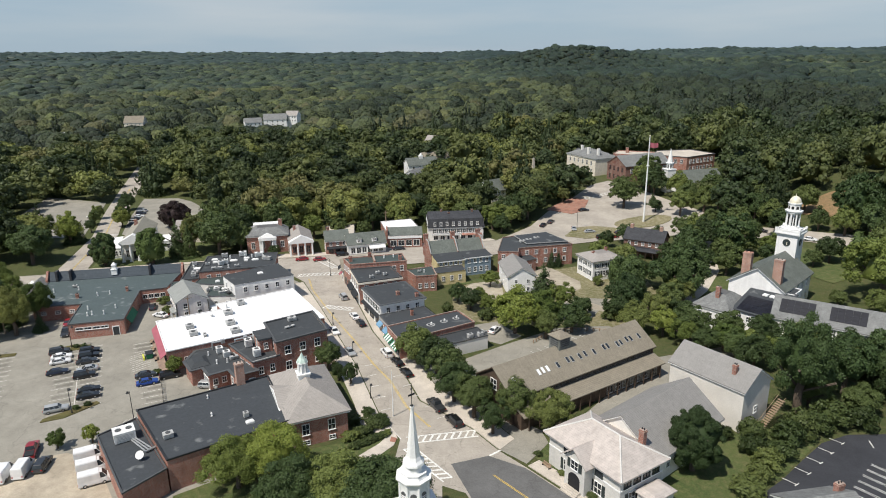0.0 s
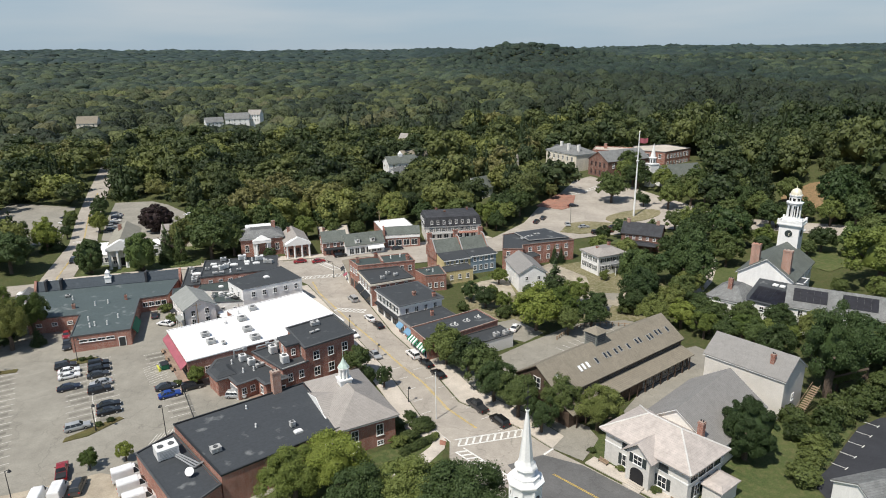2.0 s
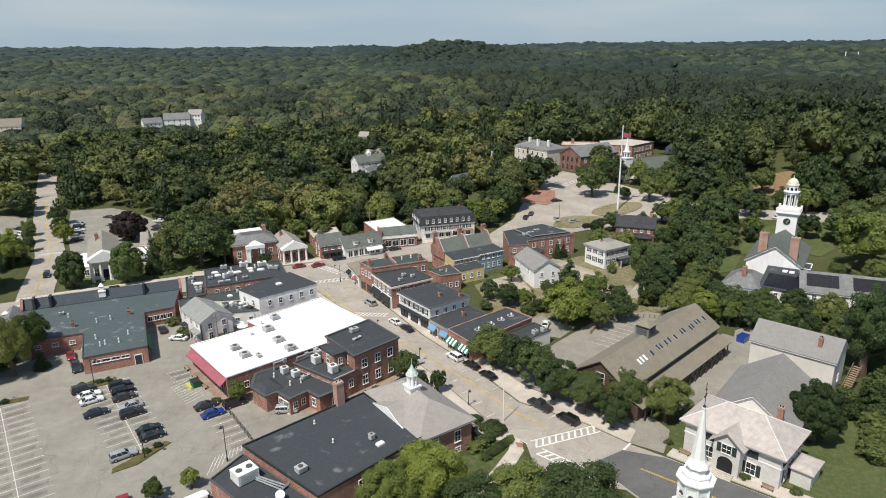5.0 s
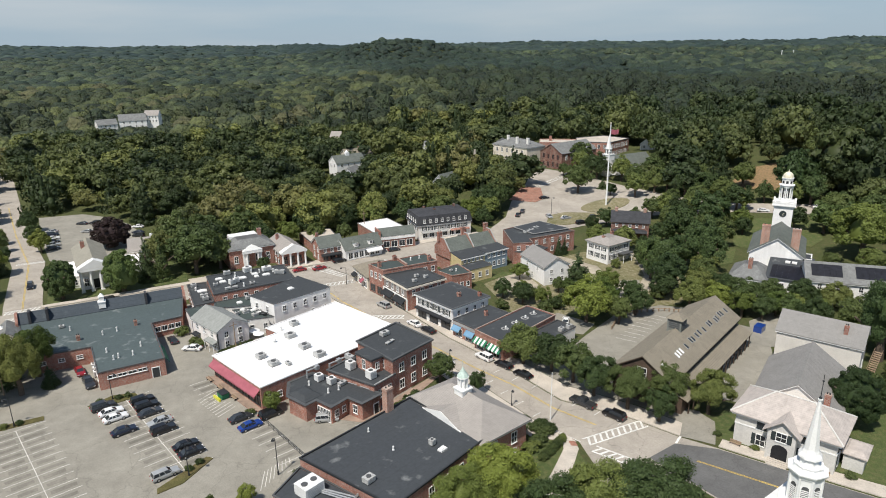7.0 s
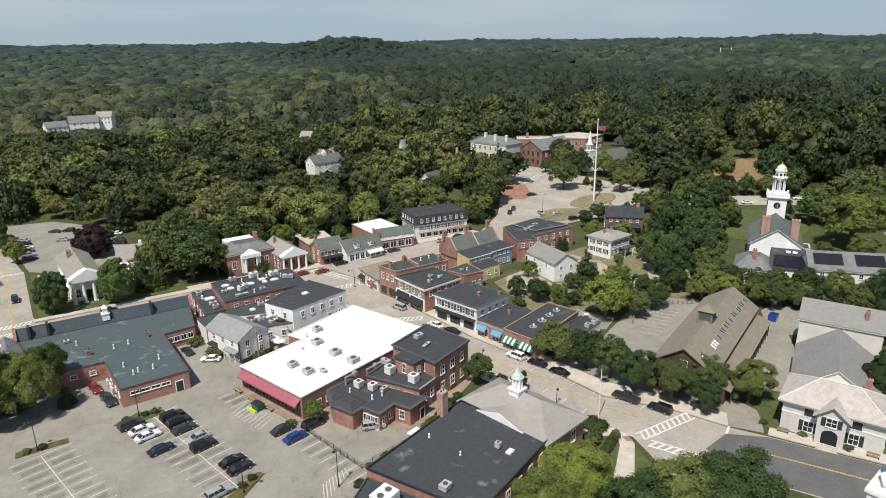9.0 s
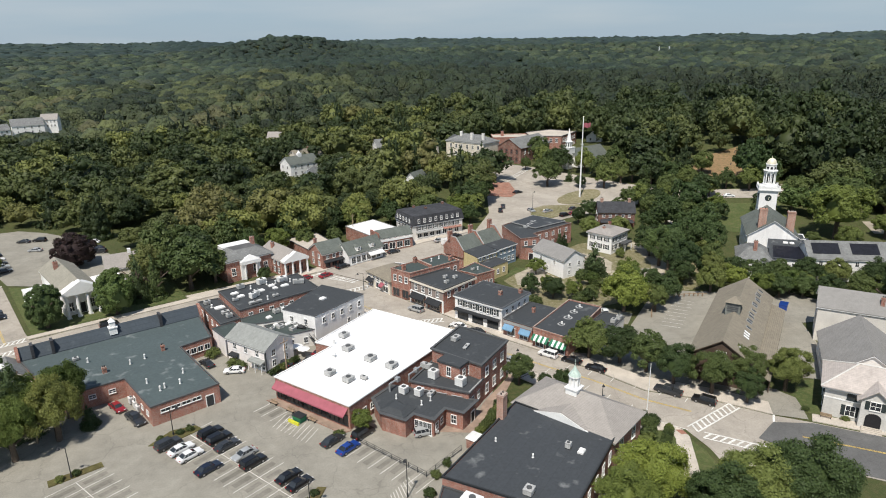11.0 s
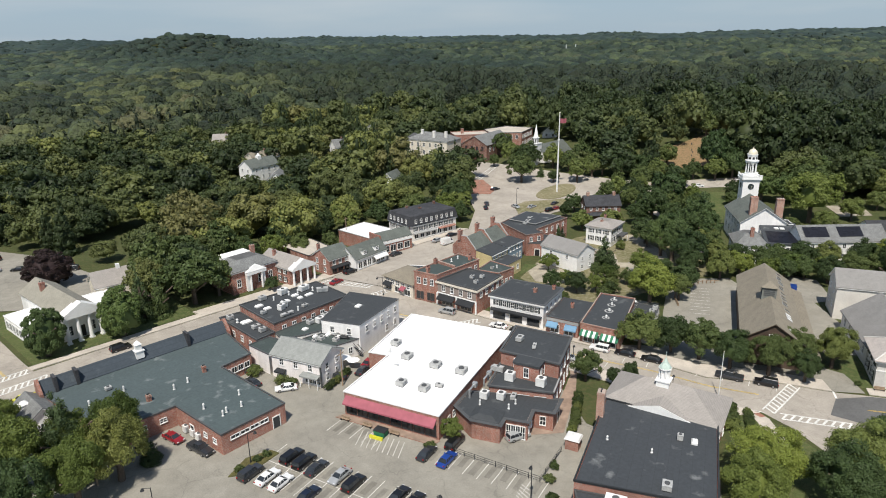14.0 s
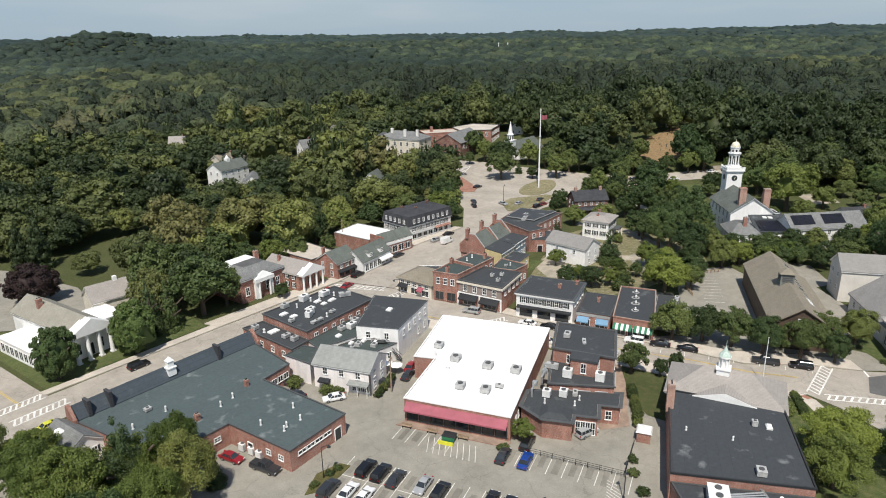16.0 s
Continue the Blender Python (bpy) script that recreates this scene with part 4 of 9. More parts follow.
def clumps(rng, pts, nrm, size, tall):
    """Small leaf sprays, one pointed triangle each, facing more or less outwards."""
    n = len(pts)
    d = nrm + rng.normal(0, 0.75, (n, 3))
    d /= np.linalg.norm(d, axis=1, keepdims=True)
    a = np.cross(d, rng.normal(0, 1, (n, 3)))
    a /= np.linalg.norm(a, axis=1, keepdims=True)
    b = np.cross(d, a)
    s = size * rng.uniform(0.55, 1.4, (n, 1))
    flat = (1, 1, tall)
    tri = np.stack([pts + (a * s * 1.1 + d * s * 0.2) * flat, pts + (b * s * 0.85 - a * s * 0.5) * flat, pts + (-b * s * 0.85 - a * s * 0.5) * flat], 1)
    return tri.reshape(-1, 3), np.arange(n * 3).reshape(n, 3)


def crown_shape(seed, lobes, sprays, size, conical=False, tall=0.5, low=0.22, heart=0.66, core=0.7, loose=1.0, span=1.5):
    """A crown of unit radius and unit height: boughs of foliage round a shaded heart, with sprays of leaves on them."""
    rng = np.random.default_rng(seed)
    cs = []
    mid, half = (1 + low) / 2, (1 - low) / 2
    if conical:
        tiers = max(2, lobes // 4)
        for k in range(tiers):
            q = (k + 0.5) / tiers
            r = (1 - q) ** 0.8 * rng.uniform(0.82, 1.08) + 0.05
            m = max(1, int(round(5.5 * r)))
            for j in range(m):
                a = 6.283 * (j + rng.uniform(-0.3, 0.3)) / m + k
                g = r * rng.uniform(0.45, 0.62)
                w = 0.42 * r + 0.06
                cs.append((g * math.cos(a), g * math.sin(a), low + (1 - low) * q - 0.05 * r, w, w, 0.5 * (1 - low) / tiers + 0.025))
        hearts = [(0, 0, low + (1 - low) * 0.26, 0.36, 0.36, (1 - low) * 0.26), (0, 0, low + (1 - low) * 0.6, 0.13, 0.13, (1 - low) * 0.26)]
    else:
        lean = rng.uniform(0, 6.283)
        for k in range(lobes):
            z = 1 - span * (k + 0.5) / lobes
            a = 2.39996 * k + rng.uniform(-0.35, 0.35) + seed
            c = math.sqrt(1 - z * z)
            g = rng.uniform(0.56, 0.82) * (1 + 0.1 * loose * math.sin(2 * a + lean) + 0.07 * loose * math.sin(3 * a - lean))
            s = rng.uniform(0.62, 1.3) * 1.5 / math.sqrt(lobes + 3)
            cs.append((c * math.cos(a) * g, c * math.sin(a) * g, mid + z * half * g, s, s, s * half * rng.uniform(0.7, 0.95)))
        hearts = [(0, 0, mid - 0.04, heart, heart, half * heart)] if heart else []
    vs, fs, base = [], [], 0
    for c in hearts + [tuple(c[:3]) + tuple(q * core for q in c[3:]) for c in (cs if core else ())]:
        v, f = blob(rng, *c, 1 if not sprays or len(vs) < len(hearts) else 0)
        vs.append(v), fs.append(f + base)
        base += len(v)
    if sprays:
        area = np.array([c[3] * (c[3] + c[5]) for c in cs])
        for c, share in zip(cs, area / area.sum()):
            per = max(1, int(sprays * share))
            p = rng.normal(0, 1, (per, 3))
            p /= np.linalg.norm(p, axis=1, keepdims=True)
            out = np.array([c[0], c[1], (c[2] - mid) / max(half, 0.1)]) + (0, 0, 0.35)
            out /= np.linalg.norm(out) + 1e-6
            side = p @ out
            p = np.where((side < -0.25)[:, None], p - 2 * side[:, None] * out, p)
            pos = p * np.array(c[3:6]) * (1 - 0.5 * np.abs(rng.normal(0, 0.35, (per, 1))) + 0.3 * loose * rng.random((per, 1)) ** 4) + np.array(c[:3])
            v, f = clumps(rng, pos, p + 0.35 * out, size, tall)
            vs.append(v), fs.append(f + base)
            base += len(v)
    return np.concatenate(vs), np.concatenate(fs)


def knoll(seed, sub, sprays=0, size=0.0):
    """A far crown: an uneven leafy dome with no underside."""
    rng = np.random.default_rng(seed)
    bm = bmesh.new()
    bmesh.ops.create_icosphere(bm, subdivisions=sub, radius=1.0)
    bmesh.ops.delete(bm, geom=[f for f in bm.faces if f.calc_center_median().z < -0.05], context="FACES")
    bm.verts.index_update()
    v = np.array([q.co[:] for q in bm.verts])
    f = np.array([[q.index for q in t.verts] for t in bm.faces])
    bm.free()
    v = v * (1 + rng.uniform(-0.24, 0.2, (len(v), 1)))
    v[:, 2] = 0.42 + 0.58 * v[:, 2]
    if sprays:
        p = rng.normal(0, 1, (sprays, 3))
        p /= np.linalg.norm(p, axis=1, keepdims=True)
        p[:, 2] = np.abs(p[:, 2])
        tv, tf = clumps(rng, p * (0.94, 0.94, 0.55) * (0.86 + 0.16 * rng.random((sprays, 1))) + (0, 0, 0.42), p, size, 0.6)
        v, f = np.concatenate([v, tv]), np.concatenate([f, tf + len(v)])
    return v, f


def mesh_of(name, v, f, material, tint=None):
    me = bpy.data.meshes.new(name)
    me.vertices.add(len(v))
    me.vertices.foreach_set("co", np.ascontiguousarray(v, dtype=np.float32).ravel())
    me.loops.add(len(f) * 3)
    me.loops.foreach_set("vertex_index", np.ascontiguousarray(f, dtype=np.int32).ravel())
    me.polygons.add(len(f))
    me.polygons.foreach_set("loop_start", np.arange(0, len(f) * 3, 3, dtype=np.int32))
    me.polygons.foreach_set("loop_total", np.full(len(f), 3, dtype=np.int32))
    if tint is not None:
        at = me.attributes.new("tint", "FLOAT", "POINT")
        at.data.foreach_set("value", np.ascontiguousarray(tint, dtype=np.float32))
    me.materials.append(M[material])
    me.update(calc_edges=True)
    me.validate()
    return me


def inside(x, y, poly):
    hit = False
    j = len(poly) - 1
    for i in range(len(poly)):
        (xi, yi), (xj, yj) = poly[i], poly[j]
        if (yi > y) != (yj > y) and x < (xj - xi) * (y - yi) / (yj - yi) + xi:
            hit = not hit
        j = i
    return hit


CLEAR = [
    [(-230, 40), (-230, 205), (-160, 215), (-158, 258), (-152, 262), (-150, 300), (-165, 342), (-142, 343), (-128, 334), (-114, 314), (-103, 284), (-100, 266), (-92, 258), (-92, 240), (-62, 256), (-30, 270), (-5, 270), (24, 262), (34, 264), (46, 286),
     (62, 306), (66, 330), (62, 372), (90, 392), (160, 372), (150, 322), (134, 292), (112, 292), (114, 262), (124, 246), (158, 224), (158, 170), (124, 158), (104, 150), (82, 146), (70, 141),
     (64, 110), (80, 112), (130, 114), (130, 20), (-100, 20)],
    [(-152, 262), (-176, 330), (-215, 345), (-200, 285), (-172, 262)],
    [(60, 100), (175, 60), (178, 168), (124, 162), (104, 154), (82, 150), (66, 145)],
    band([(-130, 205), (-144, 257), (-168, 327), (-196, 410), (-225, 500)], 15),
    [(124, 240), (136, 228), (160, 236), (172, 228), (186, 238), (196, 250), (186, 254), (174, 261), (160, 264), (144, 258)],
    band([(145, 213), (220, 173), (280, 150)], 14),
]
HOMES = []          # clearings for the houses among the trees: x, y, radius


def open_ground(x, y):
    return any(inside(x, y, p) for p in CLEAR) or any((x - a) ** 2 + (y - b) ** 2 < r * r or (x - 0.95 * a + 3.5) ** 2 + (y - 0.95 * b - 1.5) ** 2 < r * r for a, b, r in HOMES)


def wood(name, near, far, pitch, shapes, size, seed, label, leaves="leaf_wood"):
    """One stretch of woodland, tree by tree, out of a few crown shapes."""
    rng = np.random.default_rng(seed)
    spots = [[] for _ in shapes]
    r = near
    while r < far:
        step = pitch * (0.9 + 0.2 * rng.random())
        n = int(r * radians(128) / step)
        for k in range(n):
            a = radians(-44) + radians(128) * (k + rng.uniform(0.05, 0.95)) / n
            rr = r + rng.uniform(-0.5, 0.5) * pitch
            x, y = -70 + rr * math.sin(a), 30 + rr * math.cos(a)
            if (rr < 700 and open_ground(x, y)) or (rr > 1100 and inside(x, y, MARSH)):
                continue
            if noise.noise((x / 60, y / 60, 1.7)) < -0.62:
                continue
            evergreen = noise.noise((x / 110, y / 110, 9.2)) > 0.08 - 0.35 * ease((x - 150) / 500) and rng.random() < 0.5 + 0.2 * ease((x - 150) / 500)
            kinds = [i for i, s in enumerate(shapes) if s[2] == evergreen] or list(range(len(shapes)))
            spots[rng.choice(kinds)].append((x, y, ground_z(x, y), rng.random()))
        r += pitch * 0.9
    vs, fs, ts, base = [], [], [], 0
    for (v, f, ever), where in zip(shapes, spots):
        if not where:
            continue
        w = np.array(where)
        n = len(w)
        a = rng.uniform(0, 6.283, n)
        big = rng.uniform(0.0, 1.0, n) ** 1.7
        rad = size[0] * (0.64 + 0.86 * big) * (0.66 if ever else 1)
        hgt = size[1] * (0.6 + 0.7 * big) * rng.uniform(0.84, 1.2, n) * (1.25 if ever else 1) * np.array([1 + 0.25 * ease((p[0] - 110) / 60) for p in w])
        ca, sa = np.cos(a) * rad, np.sin(a) * rad
        x = v[None, :, 0] * ca[:, None] - v[None, :, 1] * sa[:, None] + w[:, 0:1]
        y = v[None, :, 0] * sa[:, None] + v[None, :, 1] * ca[:, None] + w[:, 1:2]
        z = v[None, :, 2] * hgt[:, None] + w[:, 2:3] - 0.5
        vs.append(np.stack([x, y, z], 2).reshape(-1, 3))
        fs.append((f[None] + (np.arange(n) * len(v))[:, None, None] + base).reshape(-1, 3))
        broad = np.array([noise.noise((p[0] / 85, p[1] / 85, 4.4)) for p in w])
        t = np.clip(0.10 + 0.86 * rng.random(n) ** 1.15 + 0.45 * broad, 0.02, 1.0)
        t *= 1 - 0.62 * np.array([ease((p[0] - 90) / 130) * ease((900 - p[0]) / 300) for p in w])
        if ever:
            t *= 0.2
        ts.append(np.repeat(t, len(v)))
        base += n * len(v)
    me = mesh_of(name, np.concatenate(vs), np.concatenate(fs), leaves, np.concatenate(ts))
    tagged(new(name, me), label, "woodland", kind="stuff")


HOMES += [(-166, 649, 16), (-185, 640, 14), (-150, 655, 12), (-302, 644, 14), (-370, 629, 24), (-14, 384, 14), (10, 420, 10), (23, 310, 7), (40, 470, 9), (-60, 560, 10), (46, 336, 4)]
EDGE = [(*crown_shape(11 + i, 22, 2100, 0.052, False, 0.5, 0.1, 0.6, 0.74), False) for i in range(6)] + [(*crown_shape(31 + i, 30, 1500, 0.062, True, 0.4, 0.06), True) for i in range(3)]
NEAR = [(*crown_shape(111 + i, 15, 680, 0.084, False, 0.5, 0.1, 0.6, 0.72), False) for i in range(7)] + [(*crown_shape(131 + i, 20, 420, 0.1, True, 0.4, 0.06, core=0), True) for i in range(3)]
MID = [(*knoll(51 + i, 2, 200, 0.1), False) for i in range(7)] + [(*crown_shape(61 + i, 12, 90, 0.17, True, 0.4, 0.0, core=0), True) for i in range(2)]
MIDFAR = [(*knoll(171 + i, 2, 70, 0.12), False) for i in range(6)]
FAR = [(*knoll(71 + i, 2), False) for i in range(6)]
RIDGE = [(*knoll(91 + i, 1), False) for i in range(4)]
wood("woodland_edge", 150, 300, 11.8, EDGE, (7.0, 15.5), 3, "dense mixed summer woodland of broadleaf trees and pines beside the town")
wood("woodland_near", 300, 520, 12.4, NEAR, (7.5, 16.0), 7, "dense mixed summer woodland of broadleaf trees and pines")
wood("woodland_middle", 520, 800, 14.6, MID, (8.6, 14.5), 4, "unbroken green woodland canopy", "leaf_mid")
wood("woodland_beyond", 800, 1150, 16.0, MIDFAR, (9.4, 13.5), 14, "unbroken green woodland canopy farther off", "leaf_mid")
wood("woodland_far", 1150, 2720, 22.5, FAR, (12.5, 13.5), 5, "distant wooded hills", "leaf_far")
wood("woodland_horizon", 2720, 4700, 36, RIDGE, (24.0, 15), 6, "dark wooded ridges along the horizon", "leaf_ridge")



def marsh_thicket():
    """Low pale willows over the far marsh."""
    rng = np.random.default_rng(44)
    kinds = [knoll(301 + i, 1) for i in range(3)]
    vs, fs, ts, base = [], [], [], 0
    for x in range(980, 1800, 15):
        for y in range(1450, 2130, 15):
            px, py = x + rng.uniform(-7, 7), y + rng.uniform(-7, 7)
            if not inside(px, py, MARSH):
                continue
            v, f = kinds[rng.integers(3)]
            r = rng.uniform(6, 11)
            vs.append(v * (r, r, rng.uniform(5, 11)) + (px, py, ground_z(px, py)))
            fs.append(f + base)
            ts.append(np.full(len(v), rng.random()))
            base += len(v)
    tagged(new("marsh_thicket", mesh_of("marsh_thicket", np.concatenate(vs), np.concatenate(fs), "leaf_marsh", np.concatenate(ts))), "pale low willow thicket over the far marsh", "thicket", kind="stuff")


marsh_thicket()


# ---- single trees ----
CROWNS = {}


def crown_mesh(kind, i, fine):
    """Crowns of trees in the town: finer leaves for those nearest to the walk."""
    if (kind, i, fine) not in CROWNS:
        m = 4.2 if fine == 2 else 1.5 if fine else 0.8
        t = m ** -0.5
        if kind == "conifer":
            v, f = crown_shape(200 + i, 44, int(4200 * m), 0.05 * t, True, 0.4, 0.05, core=0.6)
        elif kind in ("round", "purple"):
            v, f = crown_shape(220 + i, 90, int(9000 * m), 0.036 * t, False, 0.55, -0.02, 0.78, 0.72, 0.35, 1.9)
        elif kind == "shrub":
            v, f = crown_shape(240 + i, 12, 1000, 0.085, False, 0.6, -0.1, 0.7, 0.7)
        else:
            v, f = crown_shape(260 + i, 34 + 4 * i, int(4600 * m), 0.046 * t, False, 0.5, 0.12, 0.58, 0.6, 1.3)
        CROWNS[(kind, i, fine)] = mesh_of("crown", v, f, {"conifer": "needle", "purple": "leaf_purple", "shrub": "leaf_shrub", "bright": "leaf_bright", "round": "leaf_dense", "dense": "leaf_dense"}.get(kind, "leaf"))
    return CROWNS[(kind, i, fine)]


TREES = random.Random(5)


def trunk_mesh(i):
    def build(bm):
        rnd = random.Random(i)
        pts = [(0, 0, -0.3, 0.055), (rnd.uniform(-.02, .02), rnd.uniform(-.02, .02), 0.2, 0.04), (rnd.uniform(-.03, .03), rnd.uniform(-.03, .03), 0.5, 0.028), (0, 0, 0.75, 0.012)]
        for (x0, y0, z0, r0), (x1, y1, z1, r1) in zip(pts, pts[1:]):
            a = [bm.verts.new((x0 + r0 * math.cos(k * 1.0472), y0 + r0 * math.sin(k * 1.0472), z0)) for k in range(6)]
            b = [bm.verts.new((x1 + r1 * math.cos(k * 1.0472), y1 + r1 * math.sin(k * 1.0472), z1)) for k in range(6)]
            for k in range(6):
                bm.faces.new((a[k], a[(k + 1) % 6], b[(k + 1) % 6], b[k]))
        for k in range(5):
            t = k * 1.2566 + rnd.uniform(-0.4, 0.4)
            z = rnd.uniform(0.22, 0.5)
            rod(bm, (0, 0, z), (0.3 * math.cos(t), 0.3 * math.sin(t), z + 0.22), 0.012, 5)
        return "bark"
    return shared(("trunk", i), build)


def tree(x, y, h, r, kind="broad", label="leafy green broadleaf tree", category="tree", group=""):
    z = ground_z(x, y)
    root = thing({"conifer": "conifer_tree", "shrub": "shrub"}.get(kind, "tree"), x, y, z, label, category, group)
    i = TREES.randrange(4)
    fine = 0 if kind == "shrub" else 2 if (y < 104 and x < 0) or (x < -104 and y < 200) or (y < 126 and 0 < x < 80) else 1 if y < 185 or x < -100 else 0
    if kind != "shrub":
        t = put("trunk", trunk_mesh(i), root, (x, y, z))
        t.scale = (h, h, h)
    c = put("crown" if kind != "shrub" else "foliage", crown_mesh(kind, i, fine), root, (x, y, z), TREES.uniform(0, 360))
    c.scale = (r, r, h)
    return root


# ---- buildings west of the street ----
long_b, lp = flat_house("long_building", [(-117.5, 171.5), (-104.8, 173.9), (-100.5, 158.9), (-87.2, 162.4), (-92.8, 184.6), (-85.6, 187), (-86.8, 203), (-126.2, 195.2)], 4.5, "brick", "roof_slate",
                        "long one-storey red brick building with blue-grey flat roof", parapet=0.25)
windows(long_b, lp, 2, 4, 2.4, 1.7, 0.7, "shop", 0.12, 0.72)
door(long_b, lp, 2, 0.84, 0.1, 1.5, 2.4, "glass")
windows(long_b, lp, 4, 4, 1.6, 1.2, 1.3, "shop", trim="white")
windows(long_b, lp, 0, 3, 1.9, 1.2, 0.9)
windows(long_b, lp, 1, 2, 1.6, 1.0, 1.0, "sash", 0.55, 0.95)
door(long_b, lp, 1, 0.35, 0.1, 1.2, 2.1)
awning(long_b, lp, 3, 0.12, 0.5, 3.6, 1.6, 1.2, "awning_green", "green fabric awning")
# the slated screen along the road side
bm = bmesh.new()
for (x0, y0), (x1, y1) in [((-126.2, 195.2), (-86.8, 203.0))]:
    d = Vector((x1 - x0, y1 - y0)).normalized()
    n = Vector((d.y, -d.x))
    vs = []
    for x, y in ((x0, y0), (x1, y1)):
        for o, z in ((-0.6, 3.2), (-0.3, 6.9), (0.1, 7.1), (1.8, 4.5), (1.8, 4.0)):
            vs.append(bm.verts.new((x + n.x * o, y + n.y * o, z)))
    for i in range(5):
        j = (i + 1) % 5
        bm.faces.new((vs[i], vs[j], vs[5 + j], vs[5 + i]))
    bm.faces.new(vs[:5])
    bm.faces.new(vs[5:])
part("mansard_roof", bm, "screen", long_b, "steep blue-grey slated screen roof")
for f in (0.07, 0.17, 0.76):
    p = Vector((-126.2, 195.2)).lerp(Vector((-86.8, 203)), f)
    part("pier", box(bmesh.new(), p.x + 0.2, p.y - 1.0, 4.2, 0.6, 2.2, 3.4, 11), "shingle_dark", long_b, "dark slated pier")
for (x_, y_), k_ in (((-126.3, 195.2), 1), ((-86.6, 203.0), 0)):
    bm = bmesh.new()
    m = Matrix.Translation((x_, y_, 0)) @ Matrix.Rotation(radians(11.2), 4, "Z")
    ee = [[bm.verts.new(m @ Vector((u, v, z))) for v, z in ((0.75, -0.5), (0.75, 5.4), (0.4, 7.3), (-0.3, 7.5), (-2.4, 5.0), (-2.4, -0.5))] for u in (-0.35, 0.3)]
    for i in range(6):
        bm.faces.new((ee[0][i], ee[0][(i + 1) % 6], ee[1][(i + 1) % 6], ee[1][i]))
    bm.faces.new(ee[0])
    bm.faces.new(ee[1])
    part("end_wall", bm, "brick", long_b, "stepped red brick end wall")
p = Vector((-126.2, 195.2)).lerp(Vector((-86.8, 203)), 0.49)
bm = bmesh.new()
box(bm, p.x + 0.2, p.y - 0.8, 5.2, 1.7, 1.7, 1.6, 11)
box(bm, p.x + 0.2, p.y - 0.8, 6.8, 2.0, 2.0, 0.25, 11)
box(bm, p.x + 0.2, p.y - 0.8, 7.05, 1.2, 1.2, 1.3, 11)
box(bm, p.x + 0.2, p.y - 0.8, 8.35, 1.5, 1.5, 0.9, 11, 0.1)
part("cupola", bm, "white", long_b, "small white wooden cupola")
chimney(long_b, -108.6, 179.0, 4.2, 1.5, 0.8, 0.8, 15)
chimney(long_b, -96.5, 184.5, 4.2, 1.6, 0.7, 0.7, 15)

store, sp = flat_house("store", [(-76.5, 158.2), (-66.3, 139.9), (-32.3, 159.6), (-45.8, 182.3), (-64.5, 170.2), (-61.8, 166.4)], 5.4, "brick", "roof_white", "wide brick store with bright white flat roof and red awning", parapet=0.25, trim="white")
awning(store, sp, 0, 0.02, 0.98, 4.6, 1.15, 1.4, "awning_red", "long sloping dark pink awning")
windows(store, sp, 0, 8, 0.75, 2.1, 2.2, "shop", 0.02, 0.98, "metal_dark")
windows(store, sp, 1, 3, 1.4, 1.0, 1.4, "sash", 0.02, 0.2)

tall, tp = flat_house("brick_block", [(-44.8, 148.2), (-39.2, 136.8), (-28.8, 143.9), (-34.5, 155.4)], 9.0, "brick", "roof_dark", "two-storey red brick block with dark flat roof", parapet=0.35, cornice=0.35)
windows(tall, tp, 1, 3, 1.2, 1.3, 2.1)
windows(tall, tp, 1, 3, 5.2, 1.3, 2.0)
windows(tall, tp, 0, 2, 5.9, 1.0, 1.8)
windows(tall, tp, 2, 4, 5.2, 1.2, 1.9)
windows(tall, tp, 2, 3, 0.8, 2.0, 2.2, "shop")
part("stair_bay", prism(bmesh.new(), [(-46.0, 142.6), (-43.5, 138.0), (-40.9, 139.4), (-43.4, 144.2)], 4.0, 8.6), "brick", tall, "projecting brick stair bay")
part("bay_roof", prism(bmesh.new(), [(-46.3, 142.7), (-43.6, 137.7), (-40.6, 139.3), (-43.3, 144.5)], 8.6, 9.04), "roof_dark", tall)
windows(tall, [(-46.0, 142.6), (-43.5, 138.0), (-40.9, 139.4), (-43.4, 144.2)], 0, 1, 6.0, 0.9, 2.1, "sash", 0.3, 0.7)
windows(tall, [(-46.0, 142.6), (-43.5, 138.0), (-40.9, 139.4), (-43.4, 144.2)], 1, 1, 6.3, 0.8, 1.5, "sash", 0.3, 0.7)
mid, mp_ = flat_house("brick_block_wing", [(-52.2, 142.9), (-43.9, 133.4), (-38.9, 136.9), (-44.8, 148.4)], 5.7, "brick", "roof_dark", "lower brick wing with dark flat roof and pale parapet", parapet=0.3, trim="trim_grey", cornice=0.3)
windows(mid, mp_, 1, 2, 2.0, 1.0, 1.8)
part("pale_coping", box(bmesh.new(), -41.6, 134.8, 5.5, 5.6, 0.3, 0.28, 35), "trim_pale", mid, "pale metal coping")
low, lowp = flat_house("brick_annex", [(-60.4, 142.6), (-60.9, 137.0), (-57.8, 132.6), (-55.6, 134.0), (-53.0, 130.4), (-49.4, 133.0), (-47.0, 129.9), (-42.9, 132.4), (-44.1, 133.5), (-52.3, 142.7), (-55.4, 145.3)], 4.1, "brick", "roof_dark", "one-storey brick annex with stepped dark roof and glass entrance", parapet=0.12, trim="trim_grey", cornice=0.55)
part("low_hip", hip_roof(bmesh.new(), [(-60.6, 137.6), (-57.9, 133.4), (-54.8, 135.4), (-57.4, 139.8)], 4.12, 0.7, 0.35, 0.15, 0.5), "roof_dark", low, "low hipped roof over the pavilion")
